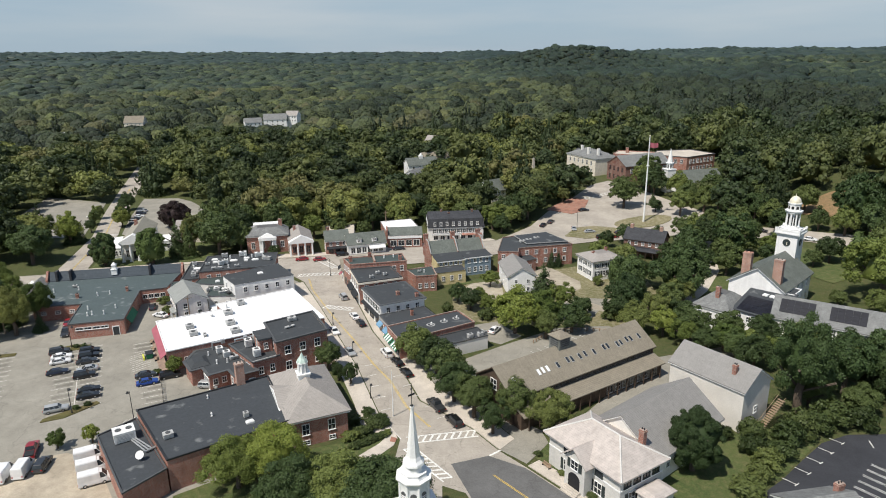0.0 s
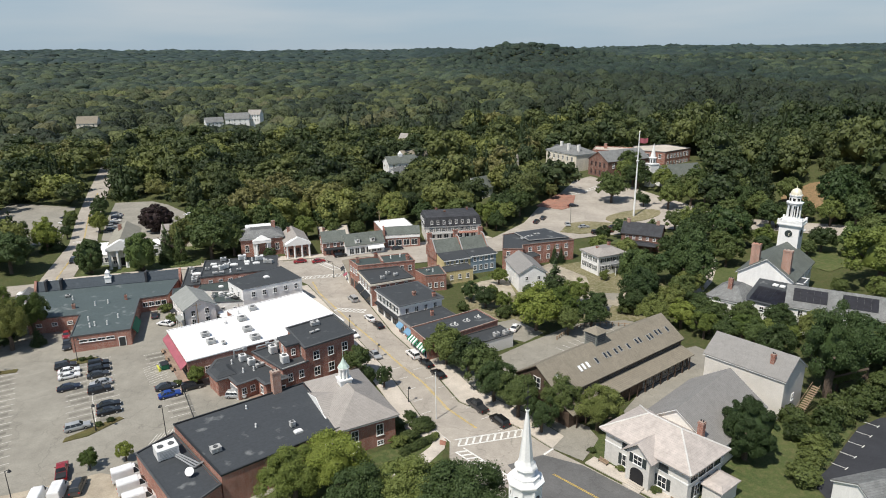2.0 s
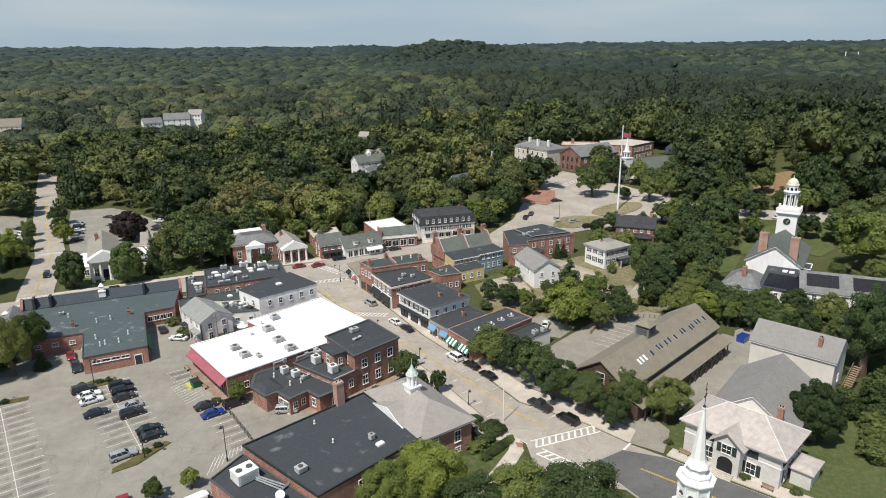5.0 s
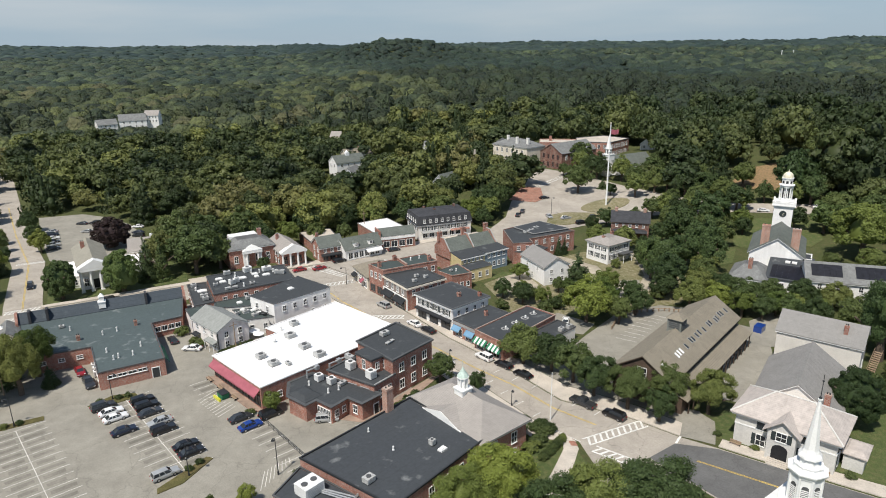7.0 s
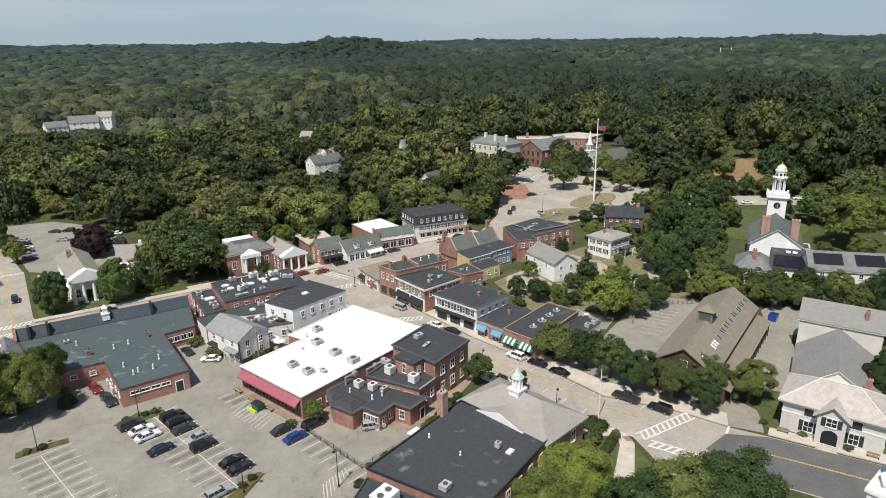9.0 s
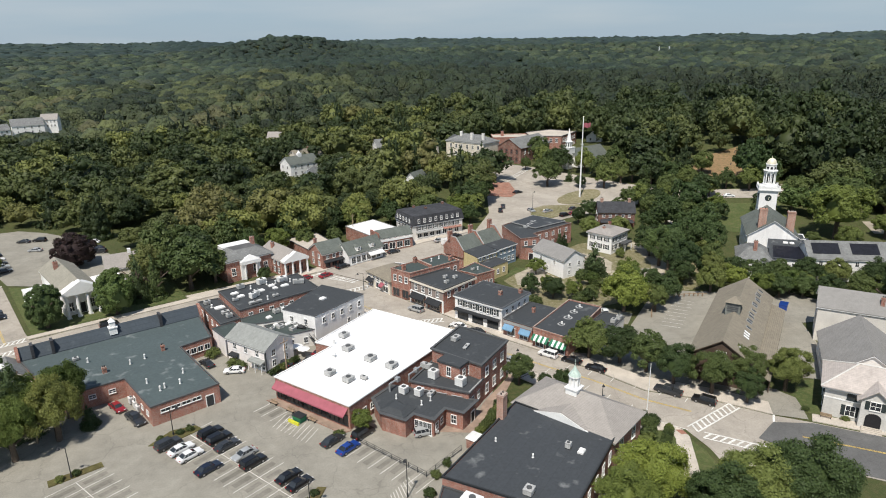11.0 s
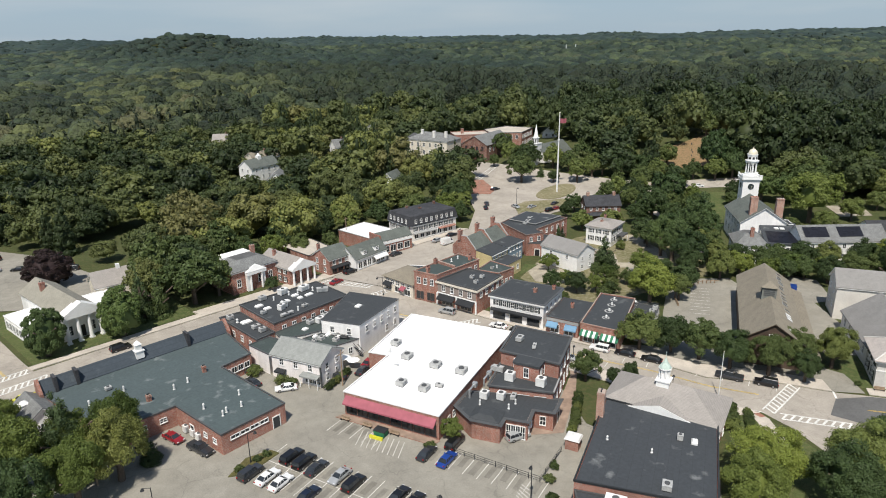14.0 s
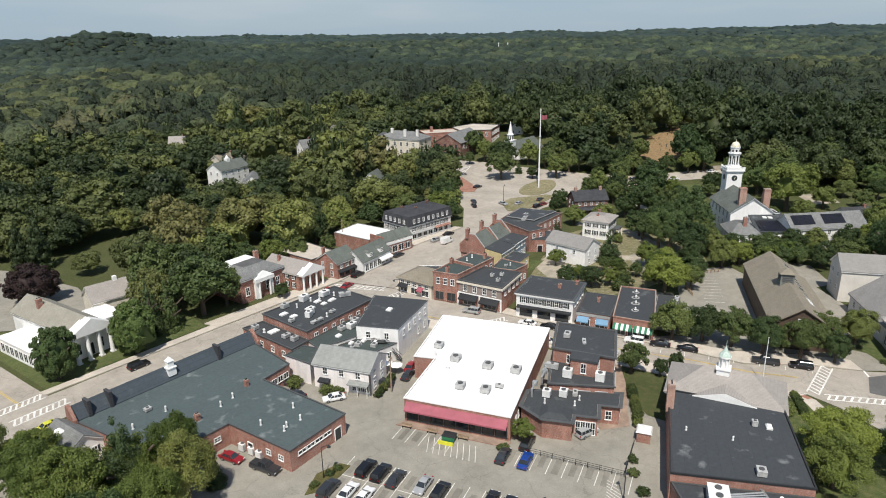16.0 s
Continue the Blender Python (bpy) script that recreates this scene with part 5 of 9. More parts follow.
for k in range(4):
    p = Vector((-55.6, 134.0)).lerp(Vector((-53.0, 130.4)), 0.2 + 0.2 * k)
    window_at(low, p.x - 0.06, p.y - 0.04, 0.2, math.degrees(math.atan2(-3.6, 2.6)) + 180, 0.82, 2.6, "plain", "white")
windows(low, lowp, 5, 1, 1.0, 1.0, 1.8)
windows(low, lowp, 4, 2, 1.2, 0.9, 1.4)
door(low, lowp, 6, 0.75, 0.1, 1.2, 2.2)

fire, fp = flat_house("assembly_wing", [(-60.3, 111.6), (-47.7, 95.2), (-29.6, 107.4), (-38.3, 125.1)], 6.5, "brick", "roof_char", "brick hall wing with broad charcoal flat roof", parapet=0.3, trim="metal_dark")
windows(fire, fp, 1, 4, 2.6, 1.2, 2.3, "sash", 0.3, 0.98)
chimney(fire, -43.2, 122.0, 5.5, 5.6, 1.7, 1.3, 33, "brick_pink")
flat_house("brick_hall_annex", [(-65, 105.2), (-52.4, 88.5), (-47.9, 95), (-60.4, 111.2)], 5.0, "brick", "roof_char", "low brick annex with charcoal flat roof", parapet=0.3)
hall_x, hall_y = -28.75, 118.65
hall, hp = hip_house("brick_hall", hall_x, hall_y, 20.0, 11.4, 114, 5.8, 3.6, "brick", "shingle_taupe", "brick civic hall with taupe hipped roof and white cupola", "civic hall", over=0.7)
for e, c in ((2, 4), (3, 2), (1, 2)):
    windows(hall, hp, e, c, 2.4, 1.25, 2.3)
    windows(hall, hp, e, c, 0.3, 1.1, 0.9)
windows(hall, hp, 0, 4, 2.4, 1.25, 2.3)
# white pediment towards the flat roof
edge = max(range(4), key=lambda i: -(Vector(hp[i]) + Vector(hp[(i + 1) % 4])).x)
s, e = Vector(hp[edge]), Vector(hp[(edge + 1) % 4])
d = (e - s).normalized()
n = Vector((d.y, -d.x))
bm = bmesh.new()
A, B, C = s.lerp(e, 0.2) + n * 0.75, s.lerp(e, 0.8) + n * 0.75, (s + e) / 2 + n * 0.75
back = (s + e) / 2 - n * 4.6
v = [bm.verts.new((A.x, A.y, 6.1)), bm.verts.new((B.x, B.y, 6.1)), bm.verts.new((C.x, C.y, 8.0)), bm.verts.new((back.x, back.y, 8.2))]
bm.faces.new((v[0], v[2], v[3]))
bm.faces.new((v[1], v[3], v[2]))
bm.faces.new((v[0], v[3], v[1]))
part("cross_roof", bm, "shingle_taupe", hall)
bm = bmesh.new()
v = [bm.verts.new((q.x + o * n.x, q.y + o * n.y, z)) for o in (-0.12, 0.1) for q, z in ((A, 6.12), (B, 6.12), (C, 7.92))]
bm.faces.new(v[:3])
bm.faces.new(v[3:])
for i in range(3):
    bm.faces.new((v[i], v[(i + 1) % 3], v[3 + (i + 1) % 3], v[3 + i]))
part("pediment", bm, "white", hall, "white painted pediment")
cx, cy = -29.3, 119.3
bm = bmesh.new()
box(bm, cx, cy, 7.4, 2.3, 2.3, 2.6, 24)
box(bm, cx, cy, 10.0, 2.7, 2.7, 0.25, 24)
tube(bm, cx, cy, 10.25, 0.75, 2.1, 8)
tube(bm, cx, cy, 12.35, 1.2, 0.25, 8)
cup_ = part("cupola", bm, "white", hall, "white wooden cupola")
for k in range(8):
    t = radians(24 + 45 * k + 22.5)
    part("column", tube(bmesh.new(), cx + 0.9 * math.cos(t), cy + 0.9 * math.sin(t), 10.25, 0.15, 2.1, 6), "white", cup_)
bm = bmesh.new()
tube(bm, cx, cy, 12.6, 1.15, 0.4, 8, 0.95)
tube(bm, cx, cy, 13.0, 0.95, 0.6, 8, 0.5)
tube(bm, cx, cy, 13.6, 0.5, 0.9, 8, 0.08)
rod(bm, (cx, cy, 14.4), (cx, cy, 15.8), 0.04)
part("cupola_roof", bm, "copper", hall, "pale green copper cupola roof with finial")

flat_b, fbp = flat_house("brick_store_row", [(-80.5, 209.6), (-77.6, 193.2), (-55.2, 199), (-57.8, 213.4)], 7.4, "brick", "roof_dark", "red brick store row with cluttered dark flat roof", parapet=0.35)
windows(flat_b, fbp, 1, 7, 4.4, 1.0, 1.5)
windows(flat_b, fbp, 3, 6, 4.4, 1.0, 1.6)
step, stp = flat_house("brick_store_end", [(-86, 209), (-82.7, 191), (-77.8, 192.6), (-80.7, 209.4)], 5.5, "brick", "roof_dark", "lower brick store end with dark flat roof", parapet=0.35)
windows(step, stp, 0, 4, 2.6, 1.0, 1.4)
w2, w2p = flat_house("white_building", [(-68, 187.3), (-62.0, 179.2), (-46.5, 187.5), (-54.4, 199.4)], 7.9, "white_board", "roof_dark", "two-storey white building with dark flat roof", parapet=0.12, trim="trim_grey")
windows(w2, w2p, 1, 5, 5.0, 0.9, 1.5, "sash", 0.08, 0.98)
windows(w2, w2p, 0, 2, 5.0, 0.9, 1.5)
windows(w2, w2p, 2, 4, 5.0, 1.0, 1.6)
windows(w2, w2p, 1, 2, 1.6, 0.9, 1.6, "sash", 0.55, 0.98)
door(w2, w2p, 0, 0.6, 0.1)
p_, q_, _ = edge_frame(w2p, 0)
e_dir = (q_ - p_).normalized()
e_out = Vector((e_dir.y, -e_dir.x))
deck = p_.lerp(q_, 0.55) + e_out * 0.8
esc = part("fire_escape", box(bmesh.new(), deck.x, deck.y, 4.6, 3.0, 1.4, 0.12, math.degrees(math.atan2(e_dir.y, e_dir.x))), "metal_dark", w2, "black iron fire escape")
for k in range(14):
    st = deck + e_dir * (1.6 + 0.28 * k)
    part("tread", box(bmesh.new(), st.x, st.y, 4.5 - 0.3 * k, 0.3, 0.9, 0.06, math.degrees(math.atan2(e_dir.y, e_dir.x))), "metal_dark", esc)
for o in (0.3, 1.25):
    a_, b_ = deck + e_dir * 1.5 + e_out * (o - 0.8), deck + e_dir * 5.4 + e_out * (o - 0.8)
    part("rail", rod(bmesh.new(), (a_.x, a_.y, 5.5), (b_.x, b_.y, 1.4), 0.05, 5), "metal_dark", esc)
a_, b_ = deck - e_dir * 1.5 + e_out * 0.65, deck + e_dir * 1.5 + e_out * 0.65
part("rail", rod(bmesh.new(), (a_.x, a_.y, 5.6), (b_.x, b_.y, 5.6), 0.05, 5), "metal_dark", esc)
lm, lmp = flat_house("dark_roof_annex", [(-72.8, 187.4), (-70.2, 179.2), (-62.4, 179.5), (-68.2, 187.4)], 4.4, "white_stucco", "roof_green", "low white annex with grey-green flat roof and small skylights", parapet=0.2)
windows(lm, lmp, 1, 2, 1.2, 0.9, 1.5)
flat_house("rear_annex", [(-77.6, 193.0), (-77.6, 188.8), (-73.0, 187.8), (-68.1, 187.6), (-61.2, 193.6), (-61.0, 197.3)], 5.05, "white_stucco", "roof_green", "low pale annex behind the brick store row", parapet=0.2)
house, hop = gable_house("pale_house", -75.7, 178.3, 13.0, 8.4, -59.5, 5.6, 7.8, "pink_board", "shingle_pale", "pale clapboard house with grey gabled roof")
windows(house, hop, 1, 2, 3.4, 0.95, 1.5)
windows(house, hop, 1, 2, 0.8, 0.95, 1.6)
windows(house, hop, 0, 3, 3.4, 0.95, 1.5)
windows(house, hop, 2, 3, 3.4, 0.95, 1.5)
windows(house, hop, 0, 4, 0.6, 0.8, 1.9, "sash", 0.68, 0.98)
awning(house, hop, 0, 0.64, 1.0, 3.1, 0.35, 1.5, "shingle_pale", "pale shingled porch hood")
for f in (0.65, 0.82, 0.99):
    pp = Vector(hop[0]).lerp(Vector(hop[1]), f) + Vector((-0.862, -0.508)) * 1.35
    part("porch_post", tube(bmesh.new(), pp.x, pp.y, 0.0, 0.08, 2.5, 6), "white", house)
awning(house, hop, 0, 0.1, 0.3, 2.5, 0.3, 1.3, "awning_dark", "dark lean-to canopy")
part("corner_board", box(bmesh.new(), *(Vector(hop[1]) + Vector((-0.03, -0.06))), 0.0, 0.3, 0.3, 5.5, -59.5), "trim_grey", house)
pa, pap = flat_house("pale_annex", [(-84.9, 190.0), (-82.9, 182.8), (-77.9, 188.0), (-79.6, 191.4)], 5.2, "pink_board", "roof_green", "small pale annex with flat roof", parapet=0.2)
windows(pa, pap, 1, 1, 2.6, 0.9, 1.2)

# ---- shops east of the street ----
cream, cp = flat_house("cream_shop", [(-24.2, 177.8), (-17.8, 164.2), (-6, 169.7), (-12.4, 183)], 6.9, "white_board", "roof_dark", "two-storey white shop building with black-shuttered windows", parapet=0.12, trim="trim_grey", cornice=0.5)
part("cornice", ring(bmesh.new(), cp, 0.42, 0.0, 6.3, 6.77), "white", cream, "deep white cornice")
windows(cream, cp, 0, 6, 4.2, 0.95, 1.6, "shutters")
windows(cream, cp, 1, 4, 4.2, 0.9, 1.5)
windows(cream, cp, 0, 3, 0.6, 3.2, 2.2, "shop", 0.02, 0.98, "metal_dark")
# no canopy hangs here: dark strip added for the ground floor's shadow
awning(cream, cp, 0, 0.02, 0.98, 3.5, 0.35, 0.9, "awning_dark", "dark strip over the shopfront")
chimney(cream, -13.6, 172.0, 6.3, 1.8, 0.9, 0.8)
chimney(cream, -8.2, 170.6, 6.3, 1.7, 0.8, 0.8)
s1, s1p = flat_house("blue_awning_shop", [(-18.1, 162.8), (-14.6, 155.2), (-2.2, 161.0), (-6.2, 168.9)], 4.6, "brick", "roof_dark", "one-storey shop with blue awnings and dark roof", parapet=0.2, trim="trim_grey")
part("sign_band", ring(bmesh.new(), s1p, 0.08, 0.0, 3.5, 4.2), "trim_pale", s1, "pale sign band")
for f0, f1 in ((0.03, 0.38), (0.6, 0.97)):
    awning(s1, s1p, 0, f0, f1, 3.3, 1.0, 1.1, "awning_blue", "bright blue awning")
windows(s1, s1p, 0, 2, 0.5, 2.2, 2.2, "shop")
chimney(s1, -9.2, 162.6, 4.2, 1.7, 0.7, 0.7)
s2, s2p = flat_house("striped_awning_shop", [(-15.2, 153.9), (-11.3, 144.9), (7.4, 156.2), (3.1, 164.2)], 5.2, "brick", "roof_dark", "brick shop with green and white striped awnings", parapet=0.35, trim="brick")
awning(s2, s2p, 0, 0.02, 0.47, 3.5, 1.0, 1.2, "awning_green", "green and white striped awning", 7)
awning(s2, s2p, 0, 0.53, 0.98, 3.5, 1.0, 1.2, "awning_green", "green and white striped awning", 7)
windows(s2, s2p, 0, 3, 0.5, 2.2, 2.2, "shop")
flat_house("white_rear_store", [(-4.5, 149.3), (-3.2, 143.6), (10.5, 150.8), (8.0, 156.0)], 3.8, "white_stucco", "roof_dark", "low white rear store with dark roof", parapet=0.3)
corner, cop = flat_house("corner_block", [(-30, 194.2), (-25.8, 181.6), (-13.4, 186.4), (-17.6, 196.9)], 7.4, "brick", "roof_dark", "two-storey brick corner block with cream cornice", parapet=0.45, trim="trim_grey", cornice=0.1)
part("cornice", ring(bmesh.new(), cop, 0.38, 0.0, 6.5, 7.0), "cream_board", corner, "cream moulded cornice")
p_, q_, _ = edge_frame(cop, 0)
e_dir = (q_ - p_).normalized()
e_out = Vector((e_dir.y, -e_dir.x))
# thin panel, greyer than the red brick of the other walls
part("upper_front", prism(bmesh.new(), [tuple(p_ + e_dir * 0.2), tuple(p_ + e_dir * 0.2 + e_out * 0.05), tuple(q_ - e_dir * 0.2 + e_out * 0.05), tuple(q_ - e_dir * 0.2)], 3.9, 6.5), "front_taupe", corner, "taupe upper front panel")
part("belt", prism(bmesh.new(), [tuple(p_), tuple(p_ + e_out * 0.22), tuple(q_ + e_out * 0.22), tuple(q_)], 3.6, 3.9), "white", corner, "white moulded belt course")
for f in (0.0, 0.5, 0.985):
    c_ = p_.lerp(q_, f) + e_out * 0.1
    part("pilaster", box(bmesh.new(), c_.x, c_.y, 0.1, 0.4, 0.34, 3.5, math.degrees(math.atan2(e_dir.y, e_dir.x))), "white", corner)
windows(corner, offset(cop, 0.05), 0, 4, 4.4, 1.0, 1.7)
windows(corner, cop, 1, 4, 4.4, 1.0, 1.6)
windows(corner, cop, 0, 2, 0.5, 3.6, 2.4, "shop", 0.02, 0.98, "cream_board")
awning(corner, cop, 0, 0.05, 0.47, 3.5, 1.1, 1.6, "awning_dark", "black shop awning")
awning(corner, cop, 0, 0.53, 0.95, 3.5, 1.1, 1.6, "awning_dark", "black shop awning")
brow, bwp = flat_house("brick_row", [(-33.2, 201.2), (-30.1, 194.4), (-12.4, 198), (-14.3, 206)], 8.8, "brick", "roof_green", "tall red brick row building with flat green roof", parapet=0.35, trim="brick")
part("firewall", prism(bmesh.new(), [(-24.2, 203.4), (-23.6, 203.5), (-22.2, 196.4), (-22.8, 196.3)], 8.3, 9.3), "brick", brow, "raised brick firewall across the roof")
for x_, y_ in ((-14.6, 199.6), (-24.8, 202.8), (-30.4, 198.2)):
    chimney(brow, x_, y_, 8.2, 1.9, 1.0, 0.8, 20)
windows(brow, bwp, 0, 3, 5.2, 1.0, 1.8)
windows(brow, bwp, 1, 2, 5.6, 1.0, 1.6, "sash", 0.7, 0.98)
windows(brow, bwp, 0, 2, 0.5, 2.4, 2.4, "shop", 0.02, 0.98, "brick_dark")
tan, tnp = flat_house("tan_shop", [(-36.2, 213.8), (-33.6, 201.6), (-14.6, 206.4), (-25.4, 217)], 4.3, "cream_board", "roof_dark", "tan shop building with low shingled hipped roof", parapet=0.15, trim="white")
windows(tan, tnp, 0, 5, 2.5, 1.3, 1.2)
windows(tan, tnp, 0, 3, 0.4, 2.4, 1.7, "shop", 0.02, 0.98)
part("hip", hip_roof(bmesh.new(), [(-36.2, 213.8), (-33.6, 201.6), (-23.4, 204.2), (-26.0, 216.4)], 4.35, 2.1, 0.45, 0.2, 0.3), "shingle_tan", tan, "low tan hipped roof")
for f0, f1, mt in ((0.05, 0.32, "awning_dark"), (0.62, 0.78, "awning_red")):
    awning(tan, tnp, 0, f0, f1, 2.9, 0.8, 1.2, mt, "rounded shop awning")
bg, bgp = flat_house("green_roof_block", [(-12.6, 198.6), (-9.4, 192.4), (-2.8, 193.4), (-4.4, 202.6)], 5.4, "brick", "roof_green", "brick block with flat green roof", parapet=0.3, trim="brick")
windows(bg, bgp, 1, 3, 1.2, 0.9, 1.5)


def shed_wing(name, p, q, deep, hi, lo, wall, label):
    """A rear wing whose single low slope falls away from the line p-q to the side on the right of it."""
    p, q = Vector(p), Vector(q)
    d = (q - p).normalized()
    n = Vector((d.y, -d.x))
    poly = [tuple(p), tuple(p + n * deep), tuple(q + n * deep), tuple(q)]
    z0 = ground_z(*middle(poly))
    root = thing(name, *middle(poly), z0, label, "rear wing")
    for nm, mat_, pts, t0, t1 in (("wall", wall, poly, None, 0.0), ("roof", "roof_dark", [tuple(p - n * 0.1), tuple(p + n * (deep + 0.35)), tuple(q + n * (deep + 0.35) + d * 0.3), tuple(q - n * 0.1 + d * 0.3)], 0.02, 0.2),
                                  ("fascia", "white", [tuple(p + n * (deep + 0.1)), tuple(p + n * (deep + 0.42)), tuple(q + n * (deep + 0.42) + d * 0.34), tuple(q + n * (deep + 0.1) + d * 0.34)], -0.14, 0.16)):
        bm = bmesh.new()
        tops = [hi + (lo - hi) * ((Vector(c) - p).dot(n) / deep) for c in pts]
        low = [bm.verts.new((*c, z0 - 1 if t0 is None else z + t0)) for c, z in zip(pts, tops)]
        up = [bm.verts.new((*c, z + t1)) for c, z in zip(pts, tops)]
        for i in range(4):
            j = (i + 1) % 4
            bm.faces.new((low[i], low[j], up[j], up[i]))
        bm.faces.new(low[::-1])
        bm.faces.new(up)
        part(nm, bm, mat_, root)
    return root, poly


ROW = 18.5          # the angle of the gabled row
g1, g1p = gable_house("green_gabled_row", -1.5, 215.5, 9.6, 8.4, ROW, 6.8, 10.2, "brick", "shingle_green", "brick row house with grey-green gabled roof between firewalls", "row house", over=0.2)
g2, g2p = gable_house("blue_row_house", 7.7, 218.5, 9.2, 8.4, ROW, 6.8, 10.0, "brick", "shingle_green", "brick row house with steep grey-green roof", "row house", over=0.2)
for own, q in ((g1, -4.95), (g1, 4.75), (g2, 14.35)):
    c_, s_ = math.cos(radians(ROW)), math.sin(radians(ROW))
    bm = bmesh.new()
    m = Matrix.Translation((-1.5 + q * c_, 215.5 + q * s_, 0)) @ Matrix.Rotation(radians(ROW), 4, "Z")
    prof = [(-4.5, 4.5), (4.5, 4.5), (4.5, 7.3), (1.0, 10.9), (-1.0, 10.9), (-4.5, 7.1)]
    ee = [[bm.verts.new(m @ Vector((u, v, z))) for v, z in prof] for u in (-0.22, 0.22)]
    for i in range(6):
        bm.faces.new((ee[0][i], ee[0][(i + 1) % 6], ee[1][(i + 1) % 6], ee[1][i]))
    bm.faces.new(ee[0][::-1])
    bm.faces.new(ee[1])
    fw = part("firewall", bm, "brick", own, "stepped brick firewall")
    bm = bmesh.new()
    for (v0, z0_), (v1, z1_) in (((-4.5, 7.1), (-1.0, 10.9)), ((-1.0, 10.9), (1.0, 10.9))):
        rod(bm, m @ Vector((0, v0, z0_ + 0.05)), m @ Vector((0, v1, z1_ + 0.05)), 0.2, 6)
    part("coping", bm, "trim_pale", fw, "pale weathered coping")
    chimney(own, -1.5 + q * c_ - 0.5, 215.5 + q * s_ + 1.6, 9.5, 3.2, 1.5, 0.9, ROW)
rw, rwp = shed_wing("cream_rear_wing", (-4.7, 209.9), (4.5, 213.0), 6.0, 6.75, 5.9, "yellow_board", "cream clapboard rear wing with dark low roof")
windows(rw, rwp, 1, 5, 4.5, 0.8, 1.1)
rb, rbp = shed_wing("blue_rear_wing", (4.6, 213.05), (13.6, 216.1), 6.0, 6.75, 6.2, "blue_board", "blue-grey clapboard rear wing with dark low roof")
windows(rb, rbp, 1, 4, 4.3, 0.85, 1.4)
windows(rb, rbp, 1, 4, 1.2, 0.9, 1.6)
windows(rb, rbp, 2, 2, 4.3, 0.85, 1.4)
yel, yp = flat_house("yellow_rear_wing", [(-4.2, 202.9), (-2.6, 197.9), (6.6, 201.0), (5.2, 206.4)], 4.4, "yellow_board", "roof_dark", "small yellow rear wing with dark roof", parapet=0.15)
windows(yel, yp, 1, 3, 1.4, 0.9, 1.5)
red, rp = flat_house("brick_corner_store", [(17.9, 211.2), (24.8, 210.2), (25.4, 214.6), (44.8, 219.1), (38, 235), (21, 228.6)], 7.5, "brick", "roof_dark", "red brick store with dark flat roof", parapet=0.3, trim="brick_dark")
windows(red, rp, 2, 5, 4.8, 1.0, 1.5)
windows(red, rp, 3, 4, 4.8, 1.0, 1.6)
windows(red, rp, 3, 4, 1.6, 1.0, 1.6)
windows(red, rp, 2, 5, 1.6, 1.0, 1.6)
windows(red, rp, 0, 2, 4.8, 1.0, 1.5)
part("upper_roof", prism(bmesh.new(), [(28.6, 218.6), (43.4, 221.2), (37.6, 233.6), (25.4, 229.0)], 7.2, 7.95), "roof_char", red, "raised dark roof section")
part("white_flashing", ring(bmesh.new(), [(28.6, 218.6), (43.4, 221.2), (37.6, 233.6), (25.4, 229.0)], 0.12, 0.05, 7.7, 7.96), "trim_pale", red)
rl, rlp = flat_house("red_annex", [(18.6, 211.0), (23, 206.8), (31, 211.6), (29.6, 215.2), (25.5, 214.4), (24.9, 210.1)], 4.6, "brick", "roof_dark", "low red brick annex with dark roof", parapet=0.25)
windows(rl, rlp, 1, 2, 1.2, 1.2, 1.6)
door(rl, rlp, 0, 0.5, 0.1, 1.6, 2.3)
wh, whp = gable_house("white_house", 22.9, 196.6, 14.8, 8.8, 96, 6.0, 8.6, "white_board", "shingle_grey", "white clapboard house with grey gabled roof")
windows(wh, whp, 3, 2, 3.6, 0.8, 1.2)
windows(wh, whp, 3, 2, 1.0, 0.8, 1.3)
windows(wh, whp, 2, 2, 3.6, 0.8, 1.4)
windows(wh, whp, 2, 1, 1.0, 0.8, 1.4)
windows(wh, whp, 0, 4, 3.4, 0.8, 1.2)
q2, q2p = hip_house("square_white_house", 51.6, 206.9, 11.0, 9.4, 20, 6.5, 1.5, "white_board", "shingle_taupe", "square white two-storey house with low mottled roof", over=0.6, flat=0.35)
porch = part("porch", prism(bmesh.new(), rect(55.6, 201.9, 5.0, 2.4, 20), 2.9, 3.3), "trim_grey", q2, "small dark porch roof")
for u in (-2.2, 2.2):
    part("porch_post", tube(bmesh.new(), 55.9 + u * 0.94, 200.9 + u * 0.34, -0.2, 0.12, 3.1, 6), "white", q2)
for e_, c in ((0, 4), (3, 3), (1, 3)):
    windows(q2, q2p, e_, c, 1.5, 1.0, 1.7, "shutters")
    windows(q2, q2p, e_, c, 4.3, 0.9, 1.4, "shutters")
chimney(q2, 54.0, 209.0, 6.8, 2.4, 0.8, 0.8, 20)
chimney(q2, 49.2, 206.2, 6.8, 1.9, 0.8, 0.8, 20)
dkh, dkp = gable_house("dark_brown_house", 74, 229.5, 14, 8.5, -32, 6.4, 9.6, "brick_dark", "shingle_dark", "dark red-brown house with black roof and brick chimneys", trim="brown_board")
part("porch_roof", hip_roof(bmesh.new(), rect(70.6, 224.2, 12.0, 3.6, -32), 3.4, 0.8, 0.3, 0.2, 0.5), "shingle_dark", dkh, "dark porch roof")
for k in range(5):
    part("porch_post", tube(bmesh.new(), 64.9 + 2.2 * k, 225.6 - 1.38 * k, 0.0, 0.13, 3.6, 6), "brown_board", dkh)
for x_, y_ in ((69.4, 232.4), (78.4, 226.8)):
    chimney(dkh, x_, y_, 7.5, 3.6, 1.1, 0.9, -32, "brick_pink")
